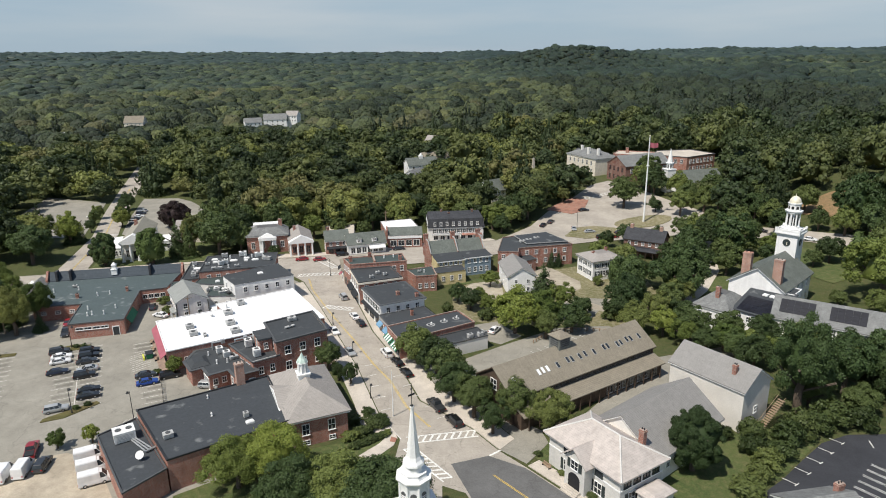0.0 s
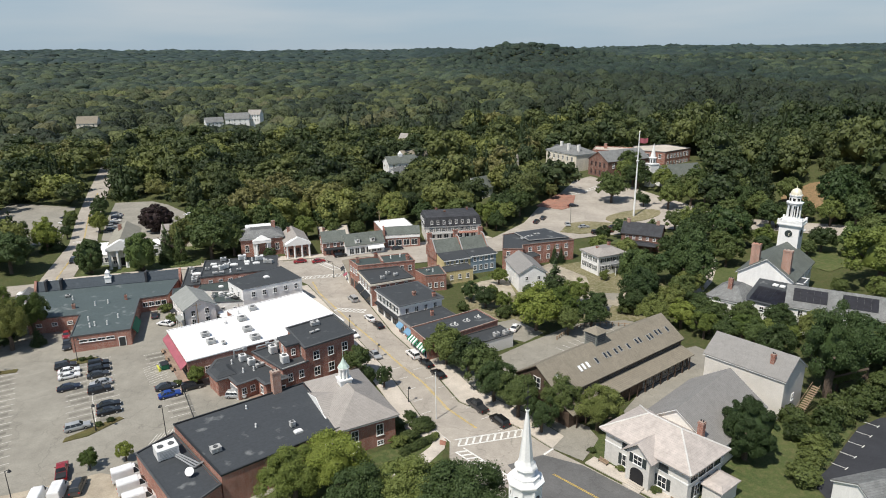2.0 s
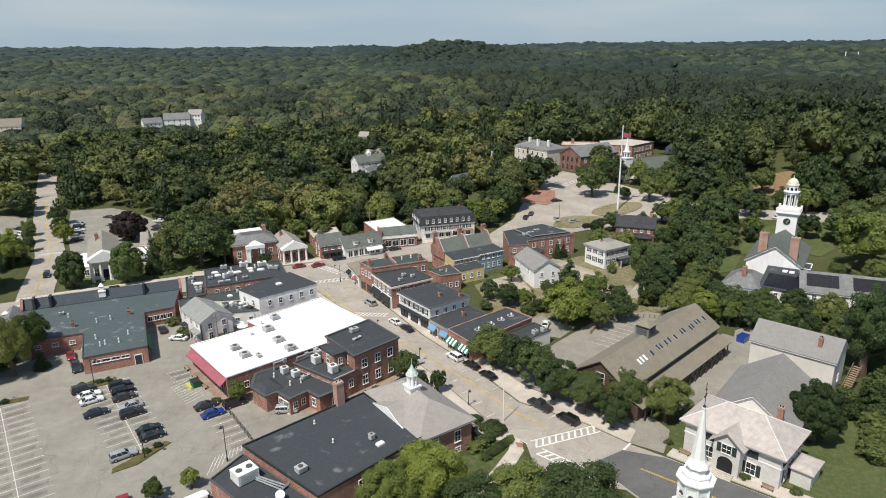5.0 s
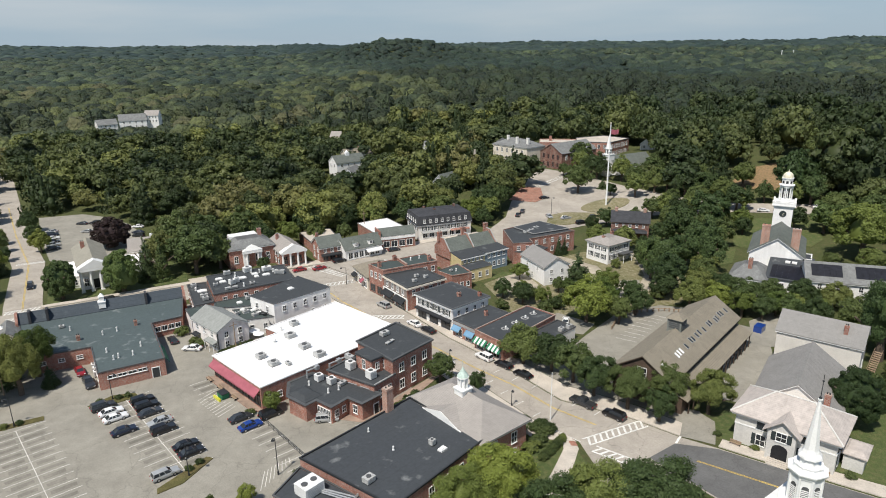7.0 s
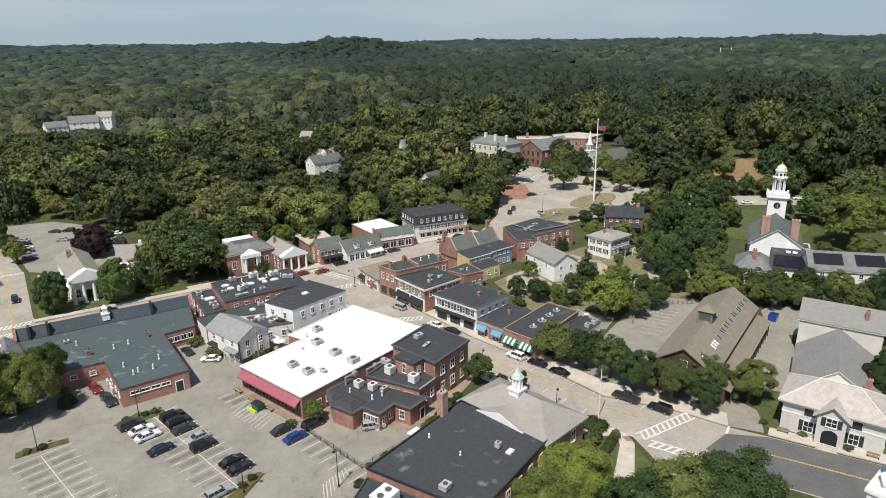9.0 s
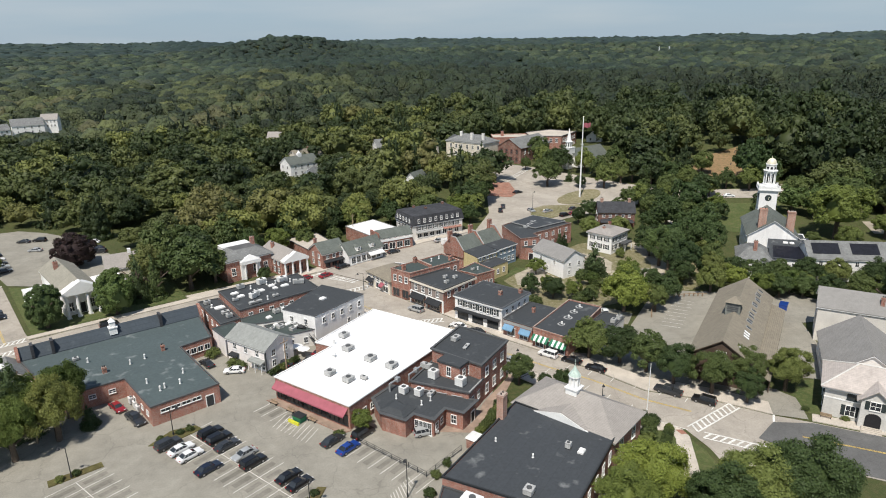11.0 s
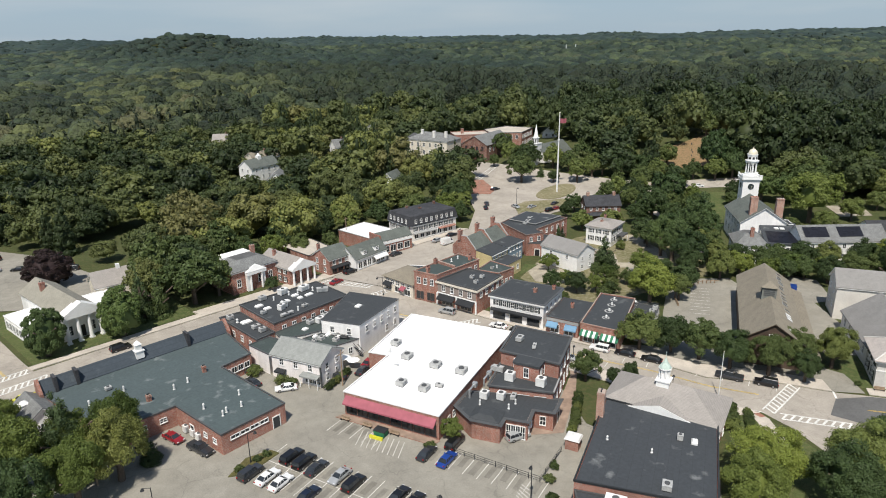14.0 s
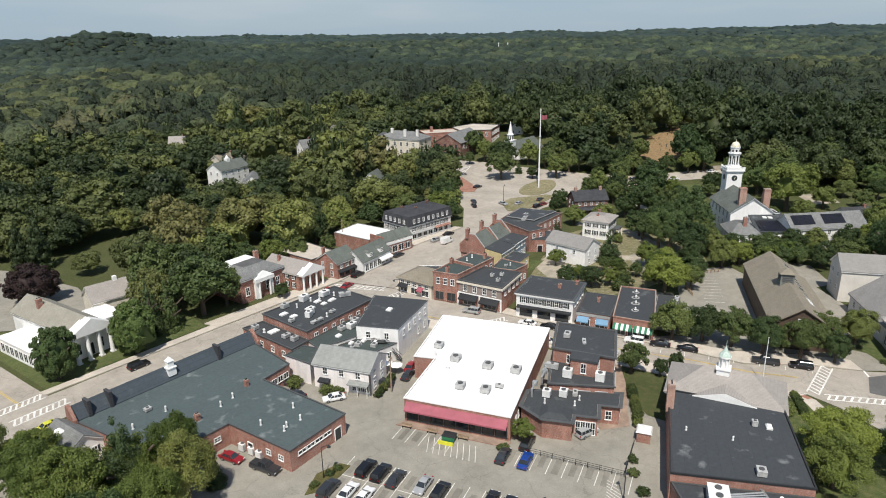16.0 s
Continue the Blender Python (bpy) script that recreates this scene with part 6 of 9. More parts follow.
windows(dkh, dkp, 0, 5, 4.4, 0.8, 1.2)
windows(dkh, dkp, 3, 2, 4.4, 0.8, 1.2)
windows(dkh, dkp, 3, 2, 1.6, 0.8, 1.2)

# ---- the row across the main road ----
col_x, col_y, col_a = 3.9, 254.6, 4.5
hotel, hlp = hip_house("mansard_hotel", col_x, col_y, 21.6, 13.6, col_a, 6.3, 3.3, "white_stucco", "shingle_dark", "three-storey pale building with black mansard roof", "hotel", z0=1.2, over=0.5, flat=0.93)
part("roof_top", hip_roof(bmesh.new(), rect(col_x, col_y, 21.0, 13.0, col_a), 9.95, 1.1, 0.0, 0.1, 0.25), "shingle_dark", hotel)
for e, c in ((0, 8), (1, 4), (3, 5), (2, 8)):
    windows(hotel, hlp, e, c, 4.2, 0.9, 1.5, "shutters")
    dm_poly = rect(col_x, col_y, 21.9, 13.9, col_a)
    s, d = Vector(dm_poly[e]), (Vector(dm_poly[(e + 1) % 4]) - Vector(dm_poly[e]))
    n = Vector((d.y, -d.x)).normalized()
    rot_ = math.degrees(math.atan2(d.y, d.x))
    for k in range(c):
        q = s + d * (0.06 + 0.88 * (k + 0.5) / c)
        dm = part("dormer", box(bmesh.new(), q.x - n.x * 0.25, q.y - n.y * 0.25, 7.0, 1.25, 0.9, 1.9, rot_), "trim_grey", hotel, "small grey dormer")
        part("dormer_roof", box(bmesh.new(), q.x - n.x * 0.2, q.y - n.y * 0.2, 8.9, 1.5, 1.1, 0.35, rot_, 0.5), "shingle_dark", dm)
        window_at(hotel, q.x + n.x * 0.2, q.y + n.y * 0.2, 7.2, rot_ + 180, 0.75, 1.4)
windows(hotel, hlp, 0, 7, 1.4, 1.7, 2.0, "shop", trim="white")
awning(hotel, hlp, 0, 0.05, 0.55, 3.9, 0.4, 0.8, "trim_pale", "pale shopfront hood")
awning(hotel, hlp, 0, 0.6, 0.97, 3.9, 0.4, 0.8, "brick", "brick red shopfront hood")
for x_, y_ in ((-1.5, 257), (1.5, 252.5), (11, 257.5)):
    chimney(hotel, x_, y_, 9.8, 1.7, 0.8, 0.8, 5, "brick_dark")
ws, wsp = gable_house("brick_gabled_shop", -15.8, 244.2, 13.4, 6.0, 5, 5.2, 7.6, "brick", "shingle_green", "brick shop with grey-green gabled roof and pale sign band", "shop", over=0.15)
part("gable_parapet", prism(bmesh.new(), rect(-22.6, 243.6, 0.5, 6.6, 5), 3.0, 7.4), "brick", ws, "raised brick end parapet")
windows(ws, wsp, 0, 4, 1.0, 2.2, 2.2, "shop")
part("sign_band", box(bmesh.new(), -15.5, 241.05, 4.0, 13.2, 0.3, 0.8, 5), "white", ws, "pale sign band")
flat_house("white_roofed_store", [(-27, 263.5), (-23.2, 247.3), (-9.4, 248.3), (-14.4, 267.5)], 5.2, "brick", "roof_white", "brick store with white flat roof", parapet=0.18, trim="trim_pale")
do, dop = gable_house("dormer_shop", -30.6, 237.6, 14.4, 7.6, 18, 4.2, 7.4, "white_board", "shingle_green", "white shop with grey-green roof and two dormers", "shop")
windows(do, dop, 0, 6, 0.7, 1.5, 2.2, "shop", trim="white")
for f in (0.3, 0.7):
    p = Vector(dop[0]).lerp(Vector(dop[1]), f)
    bm = bmesh.new()
    box(bm, p.x - 0.35, p.y + 1.4, 4.6, 1.8, 2.4, 1.5, 18)
    dm = part("dormer", bm, "white_board", do)
    bm = bmesh.new()
    box(bm, p.x - 0.35, p.y + 1.4, 6.1, 2.2, 2.7, 0.7, 18, 0.35)
    part("dormer_roof", bm, "shingle_green", dm)
    window_at(do, p.x + 0.05, p.y + 0.16, 4.9, 198, 0.9, 1.1)
awning(do, dop, 0, 0.55, 0.98, 3.4, 0.9, 1.5, "white", "white shop awning")
bh, bhp = gable_house("brick_gabled_house", -41.6, 238.4, 8.6, 8.6, 14, 5.4, 8.2, "brick", "shingle_green", "brick house with grey-green gabled roof", "shop")
windows(bh, bhp, 0, 3, 3.4, 0.9, 1.5)
windows(bh, bhp, 3, 2, 3.4, 0.9, 1.5)
windows(bh, bhp, 0, 3, 0.7, 1.7, 2.1, "shop", trim="brick_dark")
# the dark shop canopy of the brick house
awning(bh, bhp, 0, 0.02, 0.98, 3.1, 0.5, 1.1, "awning_dark", "dark strip over the shopfront")
windows(bh, bhp, 3, 2, 0.9, 0.9, 1.6)
chimney(bh, -45, 240.5, 6.5, 2.6)
flat_house("rear_brick_store", [(-50, 262), (-46.5, 246), (-36, 248), (-38, 264)], 3.9, "brick", "concrete", "low brick rear store with pale flat roof", parapet=0.2)
port, pop = gable_house("portico_shop", -56.2, 241.0, 15.0, 8.6, 106, 5.4, 8.0, "brick", "shingle_taupe", "brick temple-fronted shop with white columns", "shop")
edge = min(range(4), key=lambda i: (Vector(pop[i]) + Vector(pop[(i + 1) % 4])).y)
s, e = Vector(pop[edge]), Vector(pop[(edge + 1) % 4])
d = (e - s).normalized()
n = Vector((d.y, -d.x))
for k in range(4):
    c = s.lerp(e, 0.04 + 0.307 * k) + n * 1.6
    bm = bmesh.new()
    tube(bm, c.x, c.y, 0.3, 0.36, 4.5, 12, 0.3)
    box(bm, c.x, c.y, 0.0, 0.9, 0.9, 0.3, 16)
    box(bm, c.x, c.y, 4.8, 0.85, 0.85, 0.25, 16)
    part("column", bm, "white", port)
bm = bmesh.new()
m0, m1 = s + n * 2.1 - d * 0.3, e + n * 2.1 + d * 0.3
b0, b1 = s - n * 0.3 - d * 0.3, e - n * 0.3 + d * 0.3
prism(bm, [tuple(m0), tuple(m1), tuple(b1), tuple(b0)], 5.05, 5.6)
mm, bb = (m0 + m1) / 2, (b0 + b1) / 2
v = [bm.verts.new((q.x, q.y, z)) for q, z in ((m0, 5.61), (m1, 5.61), (mm, 8.1), (b0, 5.61), (b1, 5.61), (bb, 8.1))]
bm.faces.new((v[0], v[1], v[2]))
bm.faces.new((v[1], v[4], v[5], v[2]))
bm.faces.new((v[0], v[2], v[5], v[3]))
bm.faces.new((v[3], v[5], v[4]))
part("pediment", bm, "white", port, "white pediment")
windows(port, pop, edge, 3, 0.9, 1.2, 2.6, trim="brick")
for e_ in range(4):
    if e_ != edge:
        windows(port, pop, e_, 5 if e_ % 2 != edge % 2 else 2, 3.5, 0.9, 1.4, "shutters")
        windows(port, pop, e_, 5 if e_ % 2 != edge % 2 else 2, 0.9, 0.9, 1.6, "shutters")
chimney(port, -58.6, 243.5, 6.6, 2.4)
bank, bkp = hip_house("brick_bank", -69.0, 243.0, 15.0, 12.5, 14, 6.8, 2.2, "brick", "shingle_slate", "red brick bank with white pedimented entrance", "bank", over=0.6, flat=0.45)
windows(bank, bkp, 0, 4, 2.0, 1.2, 2.4, "sash", 0.02, 0.98)
windows(bank, bkp, 1, 3, 2.0, 1.2, 2.4)
bm = bmesh.new()
s, e = Vector(bkp[0]), Vector(bkp[1])
c = (s + e) / 2
d = (e - s).normalized()
n = Vector((d.y, -d.x))
for k in (-1, 1):
    q = c + d * 1.9 * k + n * 0.9
    tube(bm, q.x, q.y, 0.2, 0.34, 5.0, 10)
    q = c + d * 2.7 * k + n * 0.4
    box(bm, q.x, q.y, 0.2, 0.9, 0.9, 5.0, 14)
q = c + n * 0.6
box(bm, q.x, q.y, 5.2, 6.6, 1.6, 1.0, 14)
box(bm, q.x, q.y, 6.2, 6.8, 1.7, 1.9, 14, 0.05)
part("portico", bm, "white", bank, "white columned entrance with pediment")
part("roof_lantern", box(bmesh.new(), -70.4, 246.6, 8.2, 9.5, 4.2, 1.1, 14), "white", bank, "white balustraded roof deck")
chimney(bank, -64.6, 246.2, 7.5, 3.6, 1.3, 1.0, 14)

# ---- the library ----
lib, libp = gable_house("library", -118.5, 242.9, 26.0, 9.0, 106, 7.2, 10.2, "white_board", "shingle_library", "white temple-fronted library with columns and grey roof", "library")
edge = min(range(4), key=lambda i: (Vector(libp[i]) + Vector(libp[(i + 1) % 4])).y)
s, e = Vector(libp[edge]), Vector(libp[(edge + 1) % 4])
d = (e - s).normalized()
n = Vector((d.y, -d.x))
for k in range(4):
    c = s.lerp(e, 0.05 + 0.3 * k) + n * 2.2
    bm = bmesh.new()
    tube(bm, c.x, c.y, 0.4, 0.52, 6.0, 12, 0.42)
    box(bm, c.x, c.y, 0.0, 1.1, 1.1, 0.4, 16)
    box(bm, c.x, c.y, 6.4, 1.1, 1.1, 0.3, 16)
    part("column", bm, "white", lib)
bm = bmesh.new()
m0, m1 = s + n * 2.9 - d * 0.4, e + n * 2.9 + d * 0.4
b0, b1 = s - n * 0.3 - d * 0.4, e - n * 0.3 + d * 0.4
prism(bm, [tuple(m0), tuple(m1), tuple(b1), tuple(b0)], 6.7, 7.6)
mm, bb = (m0 + m1) / 2, (b0 + b1) / 2
v = [bm.verts.new((q.x, q.y, z)) for q, z in ((m0, 7.61), (m1, 7.61), (mm, 10.3), (b0, 7.61), (b1, 7.61), (bb, 10.3))]
bm.faces.new((v[0], v[1], v[2]))
bm.faces.new((v[1], v[4], v[5], v[2]))
bm.faces.new((v[0], v[2], v[5], v[3]))
bm.faces.new((v[3], v[5], v[4]))
part("pediment", bm, "white", lib, "white pediment")
door(lib, libp, edge, 0.5, 0.3, 1.8, 3.0)
windows(lib, libp, edge, 2, 1.2, 1.2, 2.6, "sash", -0.1, 1.1)
chimney(lib, -121.2, 246.5, 8.5, 3.0, 1.2, 0.9, 16)
for nm, x_, y_, w_, d_ in (("library_west_wing", -125.6, 240.2, 6.2, 17.5), ("library_east_wing", -108.8, 246.6, 8.6, 10.0)):
    wq, wqp = flat_house(nm, rect(x_, y_, w_, d_, 16), 4.0, "white_board", "roof_white", "low white library wing with pale flat roof", parapet=0.3, trim="white")
    windows(wq, wqp, 0, 3, 1.0, 1.2, 1.8)
    windows(wq, wqp, 3, 7, 0.7, 1.5, 2.2, "shop")

# ---- the barn, the halls and the mansion ----
barn, bap = gable_house("long_barn", 27.2, 131.5, 42.0, 12.4, 33.4, 6.4, 10.5, "brown_board", "shingle_tan", "long dark-boarded barn with tan shingled roof and skylights", "barn", over=0.5, trim="brown_board")
c_, s_ = math.cos(radians(33.4)), math.sin(radians(33.4))
def barn_at(u, v):
    return 27.2 + u * c_ - v * s_, 131.5 + u * s_ + v * c_


m = Matrix.Translation((27.2, 131.5, 0)) @ Matrix.Rotation(radians(33.4), 4, "Z")
bm = bmesh.new()
for prof in ([(-6.3, 4.75), (-9.9, 3.5), (-9.9, 3.3), (-6.3, 4.55)],):
    ee = [[bm.verts.new(m @ Vector((u, v, z))) for v, z in prof] for u in (-21, 21)]
    for i in range(4):
        bm.faces.new((ee[0][i], ee[0][(i + 1) % 4], ee[1][(i + 1) % 4], ee[1][i]))
    bm.faces.new(ee[0])
    bm.faces.new(ee[1])
part("lean_to_roof", bm, "shingle_tan", barn, "rust-stained lean-to roof")
bm = bmesh.new()
x_, y_ = barn_at(0, -7.5)
box(bm, x_, y_, -0.5, 41.6, 2.4, 3.9, 33.4)
part("lean_to_wall", bm, "brown_board", barn)
bm = bmesh.new()
def post_mesh(bm):
    box(bm, 0, 0, 0, 0.22, 0.22, 3.4)
    return "brown_board"


bm.free()
for k in range(15):
    x_, y_ = barn_at(-19.6 + 2.8 * k, -9.7)
    put("post", shared(("post",), post_mesh), barn, (x_, y_, 0), 33.4)
for k in range(20):
    x_, y_ = barn_at(-19 + 2.0 * k, -6.25)
    window_at(barn, x_, y_, 5.0, 33.4 + 180, 1.45, 0.9, "plain", "trim_grey")
for k in range(7):
    x_, y_ = barn_at(4.2 + 2.4 * k, -8.72)
    window_at(barn, x_, y_, 0.6, 33.4 + 180, 1.7, 1.7, "plain", "trim_pale")
def skylight_mesh(bm):
    box(bm, 0, 0, 0, 0.75, 1.5, 0.12)
    return "trim_pale"


def skypane_mesh(bm):
    box(bm, 0, 0, 0.12, 0.58, 1.3, 0.03)
    return "glass"


def skypane_white(bm):
    box(bm, 0, 0, 0.12, 0.62, 1.35, 0.03)
    return "white"


tiltm = math.atan2(10.5 - 6.4, 6.2)
for u, v in ((-18.7, -3.6), (-12.1, -3.7), (-10.9, -3.6), (-9.6, -3.6), (-6.7, -3.6), (-3.6, -3.3), (-2.4, -3.4), (-0.1, -3.4), (1.6, -3.3), (4.2, -3.5), (7.4, -3.3), (8.6, -3.3), (11.5, -3.6), (12.7, -3.5), (14.8, -3.3), (16.1, -3.4), (18.8, -3.5)):
    x_, y_ = barn_at(u, v)
    ob = put("skylight", shared(("skylight",), skylight_mesh), barn, (x_, y_, 10.5 + v * 0.661 + 0.2))
    ob.rotation_euler = (tiltm, 0, radians(33.4))
    pn = new("pane", shared(("skypane_white",), skypane_white) if u < -9.3 else shared(("skypane",), skypane_mesh))
    pn.parent = ob
bx, by = barn_at(-2.5, 0.4)
bm = bmesh.new()
box(bm, bx, by, 9.0, 3.2, 3.2, 3.7, 33.4)
cup = part("ventilator", bm, "vent_board", barn, "square grey-green roof ventilator")
bm = bmesh.new()
box(bm, bx, by, 12.7, 4.0, 4.0, 1.1, 33.4, 0.15)
part("ventilator_roof", bm, "shingle_tan", cup)
for k in range(4):
    for j in range(4):
        t = radians(33.4 + 90 * k)
        part("louvre", box(bmesh.new(), bx + 1.63 * math.cos(t), by + 1.63 * math.sin(t), 10.6 + 0.48 * j, 0.1, 2.4, 0.28, 33.4 + 90 * k), "trim_grey", cup)
windows(barn, bap, 3, 1, 5.6, 1.8, 2.2, "sash", 0.3, 0.7)

tg, tgp = gable_house("tall_grey_hall", 56.2, 120.8, 16.6, 9.4, -54.6, 9.0, 12.4, "grey_stucco", "shingle_grey", "tall pale rendered hall with grey shingled roof", "hall")
windows(tg, tgp, 1, 1, 3.0, 0.9, 1.4)
windows(tg, tgp, 3, 2, 6.4, 0.9, 1.4)
windows(tg, tgp, 3, 2, 2.6, 0.9, 1.4)
windows(tg, tgp, 2, 3, 6.2, 0.9, 1.4)
chimney(tg, 56.9, 115.6, 9.8, 2.9, 0.8, 0.8, -54)
lh, lhp = gable_house("low_grey_hall", 39.2, 108.1, 21.0, 15.0, 38.8, 5.0, 10.2, "white_stucco", "shingle_grey", "broad low hall with grey shingled roof", "hall", over=0.5)
windows(lh, lhp, 2, 5, 2.0, 1.0, 2.0)
windows(lh, lhp, 0, 4, 2.0, 1.0, 2.0)
# outside stair of the tall hall
bm = bmesh.new()
for k in range(15):
    f = k / 14
    box(bm, 66.6 - 5.0 * f, 115.0 - 2.6 * f, 4.9 - 4.8 * f, 0.42, 1.5, 0.12, 27)
for o in (-0.8, 0.8):
    rod(bm, (66.6 - o * 0.46, 115.0 + o * 0.89, 5.9), (61.6 - o * 0.46, 112.4 + o * 0.89, 1.1), 0.05, 5)
part("outside_stair", bm, "wood", tg, "weathered wooden outside stair")

man, manp = hip_house("mansion", 27.3, 98.2, 16.6, 10.2, -56.7, 6.3, 3.4, "mansion_render", "roof_pink", "pale rendered mansion with faded pinkish hipped roof", "mansion", over=0.9)
for e_, c in ((3, 3), (1, 4), (0, 2), (2, 5)):
    windows(man, manp, e_, c, 4.35, 1.5, 1.35, "shop", 0.05, 0.95, "shutter")
for e_, c in ((3, 2), (1, 2), (0, 2), (2, 4)):
    windows(man, manp, e_, c, 0.9, 1.5, 2.2, "shutters")
part("string_course", ring(bmesh.new(), manp, 0.08, 0.0, 3.95, 4.2), "white", man)
# ridge caps
ang_ = radians(-56.7)
ux, uy = Vector((math.cos(ang_), math.sin(ang_))), Vector((-math.sin(ang_), math.cos(ang_)))
mc = Vector((27.3, 98.2))
for su in (-1, 1):
    top_ = mc + ux * su * 3.2
    for sv in (-1, 1):
        foot_ = mc + ux * su * 9.15 + uy * sv * 5.95
        part("ridge_cap", rod(bmesh.new(), (foot_.x, foot_.y, 6.62), (top_.x, top_.y, 10.0), 0.16, 6), "mansion_render", man, "pale ridge cap")
a_, b__ = mc - ux * 3.2, mc + ux * 3.2
part("ridge_cap", rod(bmesh.new(), (a_.x, a_.y, 10.02), (b__.x, b__.y, 10.02), 0.16, 6), "mansion_render", man, "pale ridge cap")
chimney(man, 33.4, 97.0, 6.8, 3.4, 1.0, 0.9, -56)
d = Vector((math.cos(radians(-56.7)), math.sin(radians(-56.7))))
n = Vector((d.y, -d.x))
fc = Vector((27.3, 98.2)) + n * 5.1
bm = bmesh.new()
q = fc + n * 0.6
box(bm, q.x, q.y, -0.5, 4.6, 2.6, 6.5, -56.7)
bay = part("bay", bm, "mansion_render", man, "projecting gabled entrance bay")
bm = bmesh.new()
m = Matrix.Translation((fc.x, fc.y, 0)) @ Matrix.Rotation(radians(-56.7), 4, "Z")
for s in (-1, 1):
    prof = [(0, 8.5), (s * 3.1, 5.9), (s * 3.1, 5.7), (0, 8.3)]
    ee = [[bm.verts.new(m @ Vector((u, v, z))) for u, z in prof] for v in (-2.5, 3.4)]
    for i in range(4):
        bm.faces.new((ee[0][i], ee[0][(i + 1) % 4], ee[1][(i + 1) % 4], ee[1][i]))
    bm.faces.new(ee[0])
    bm.faces.new(ee[1])
part("bay_roof", bm, "roof_pink", man)
bm = bmesh.new()
ee = [[bm.verts.new(m @ Vector((u, v, z))) for u, z in ((-2.3, 6.0), (2.3, 6.0), (0, 8.1))] for v in (-1.85, -1.0)]
for i in range(3):
    bm.faces.new((ee[0][i], ee[0][(i + 1) % 3], ee[1][(i + 1) % 3], ee[1][i]))
bm.faces.new(ee[0])
bm.faces.new(ee[1])
part("bay_gable", bm, "mansion_render", man)
q = fc + n * 1.93
window_at(man, q.x, q.y, 4.2, -56.7 + 180, 1.6, 1.7, "shutters")
bm = bmesh.new()
box(bm, q.x, q.y, 0.6, 2.6, 0.2, 1.9, -56.7)
m2 = Matrix.Translation((q.x, q.y, 2.5)) @ Matrix.Rotation(radians(-56.7), 4, "Z")
arc = [bm.verts.new(m2 @ Vector((1.3 * math.cos(t), y_, 1.0 * math.sin(t)))) for y_ in (-0.1, 0.1) for t in np.linspace(0, math.pi, 9)]
bm.faces.new(arc[:9])
bm.faces.new(arc[9:])
for i in range(8):
    bm.faces.new((arc[i], arc[i + 1], arc[10 + i], arc[9 + i]))
part("arched_entrance", bm, "dark", man, "dark arched doorway")
bm = bmesh.new()
for k in range(4):
    q = fc + n * (2.2 + 0.35 * k)
    box(bm, q.x, q.y, 0, 3.4, 0.4, 0.66 - 0.16 * k, -56.7)
part("front_steps", bm, "concrete", man)
side = Vector((27.3, 98.2)) + d * 8.3
pq = side + d * 2.2 - n * 1.0
part("side_porch", prism(bmesh.new(), rect(pq.x, pq.y, 3.2, 5.0, -56.7), -0.5, 3.0), "mansion_render", man)
part("side_porch_roof", hip_roof(bmesh.new(), rect(pq.x, pq.y, 3.2, 5.0, -56.7), 3.25, 0.5, 0.4, 0.22, 0.6), "roof_pink", man)

# ---- trees in the town ----
ROWS_OF_TREES = "trees along the street"
for x, y, h, r in ((-7.2, 142.4, 10, 5.0), (-2.4, 137.2, 9.5, 4.6), (0.2, 131.2, 10, 4.8), (1.6, 124.4, 9.5, 4.6), (5.6, 117.8, 10, 4.5), (9.0, 111.8, 7.5, 3.2), (20.2, 111.5, 10, 4.4), (14.0, 116.5, 9.5, 4.4)):
    tree(x, y, h, r, "broad", "leafy green street tree on the pavement", group=ROWS_OF_TREES)
for x, y, h, r in ((-28.0, 139.6, 7.5, 3.2), (-21.8, 132.8, 5.5, 2.0), (-25.0, 134.6, 4.5, 1.6)):
    tree(x, y, h, r, "broad", "small street tree beside the brick block", group=ROWS_OF_TREES)
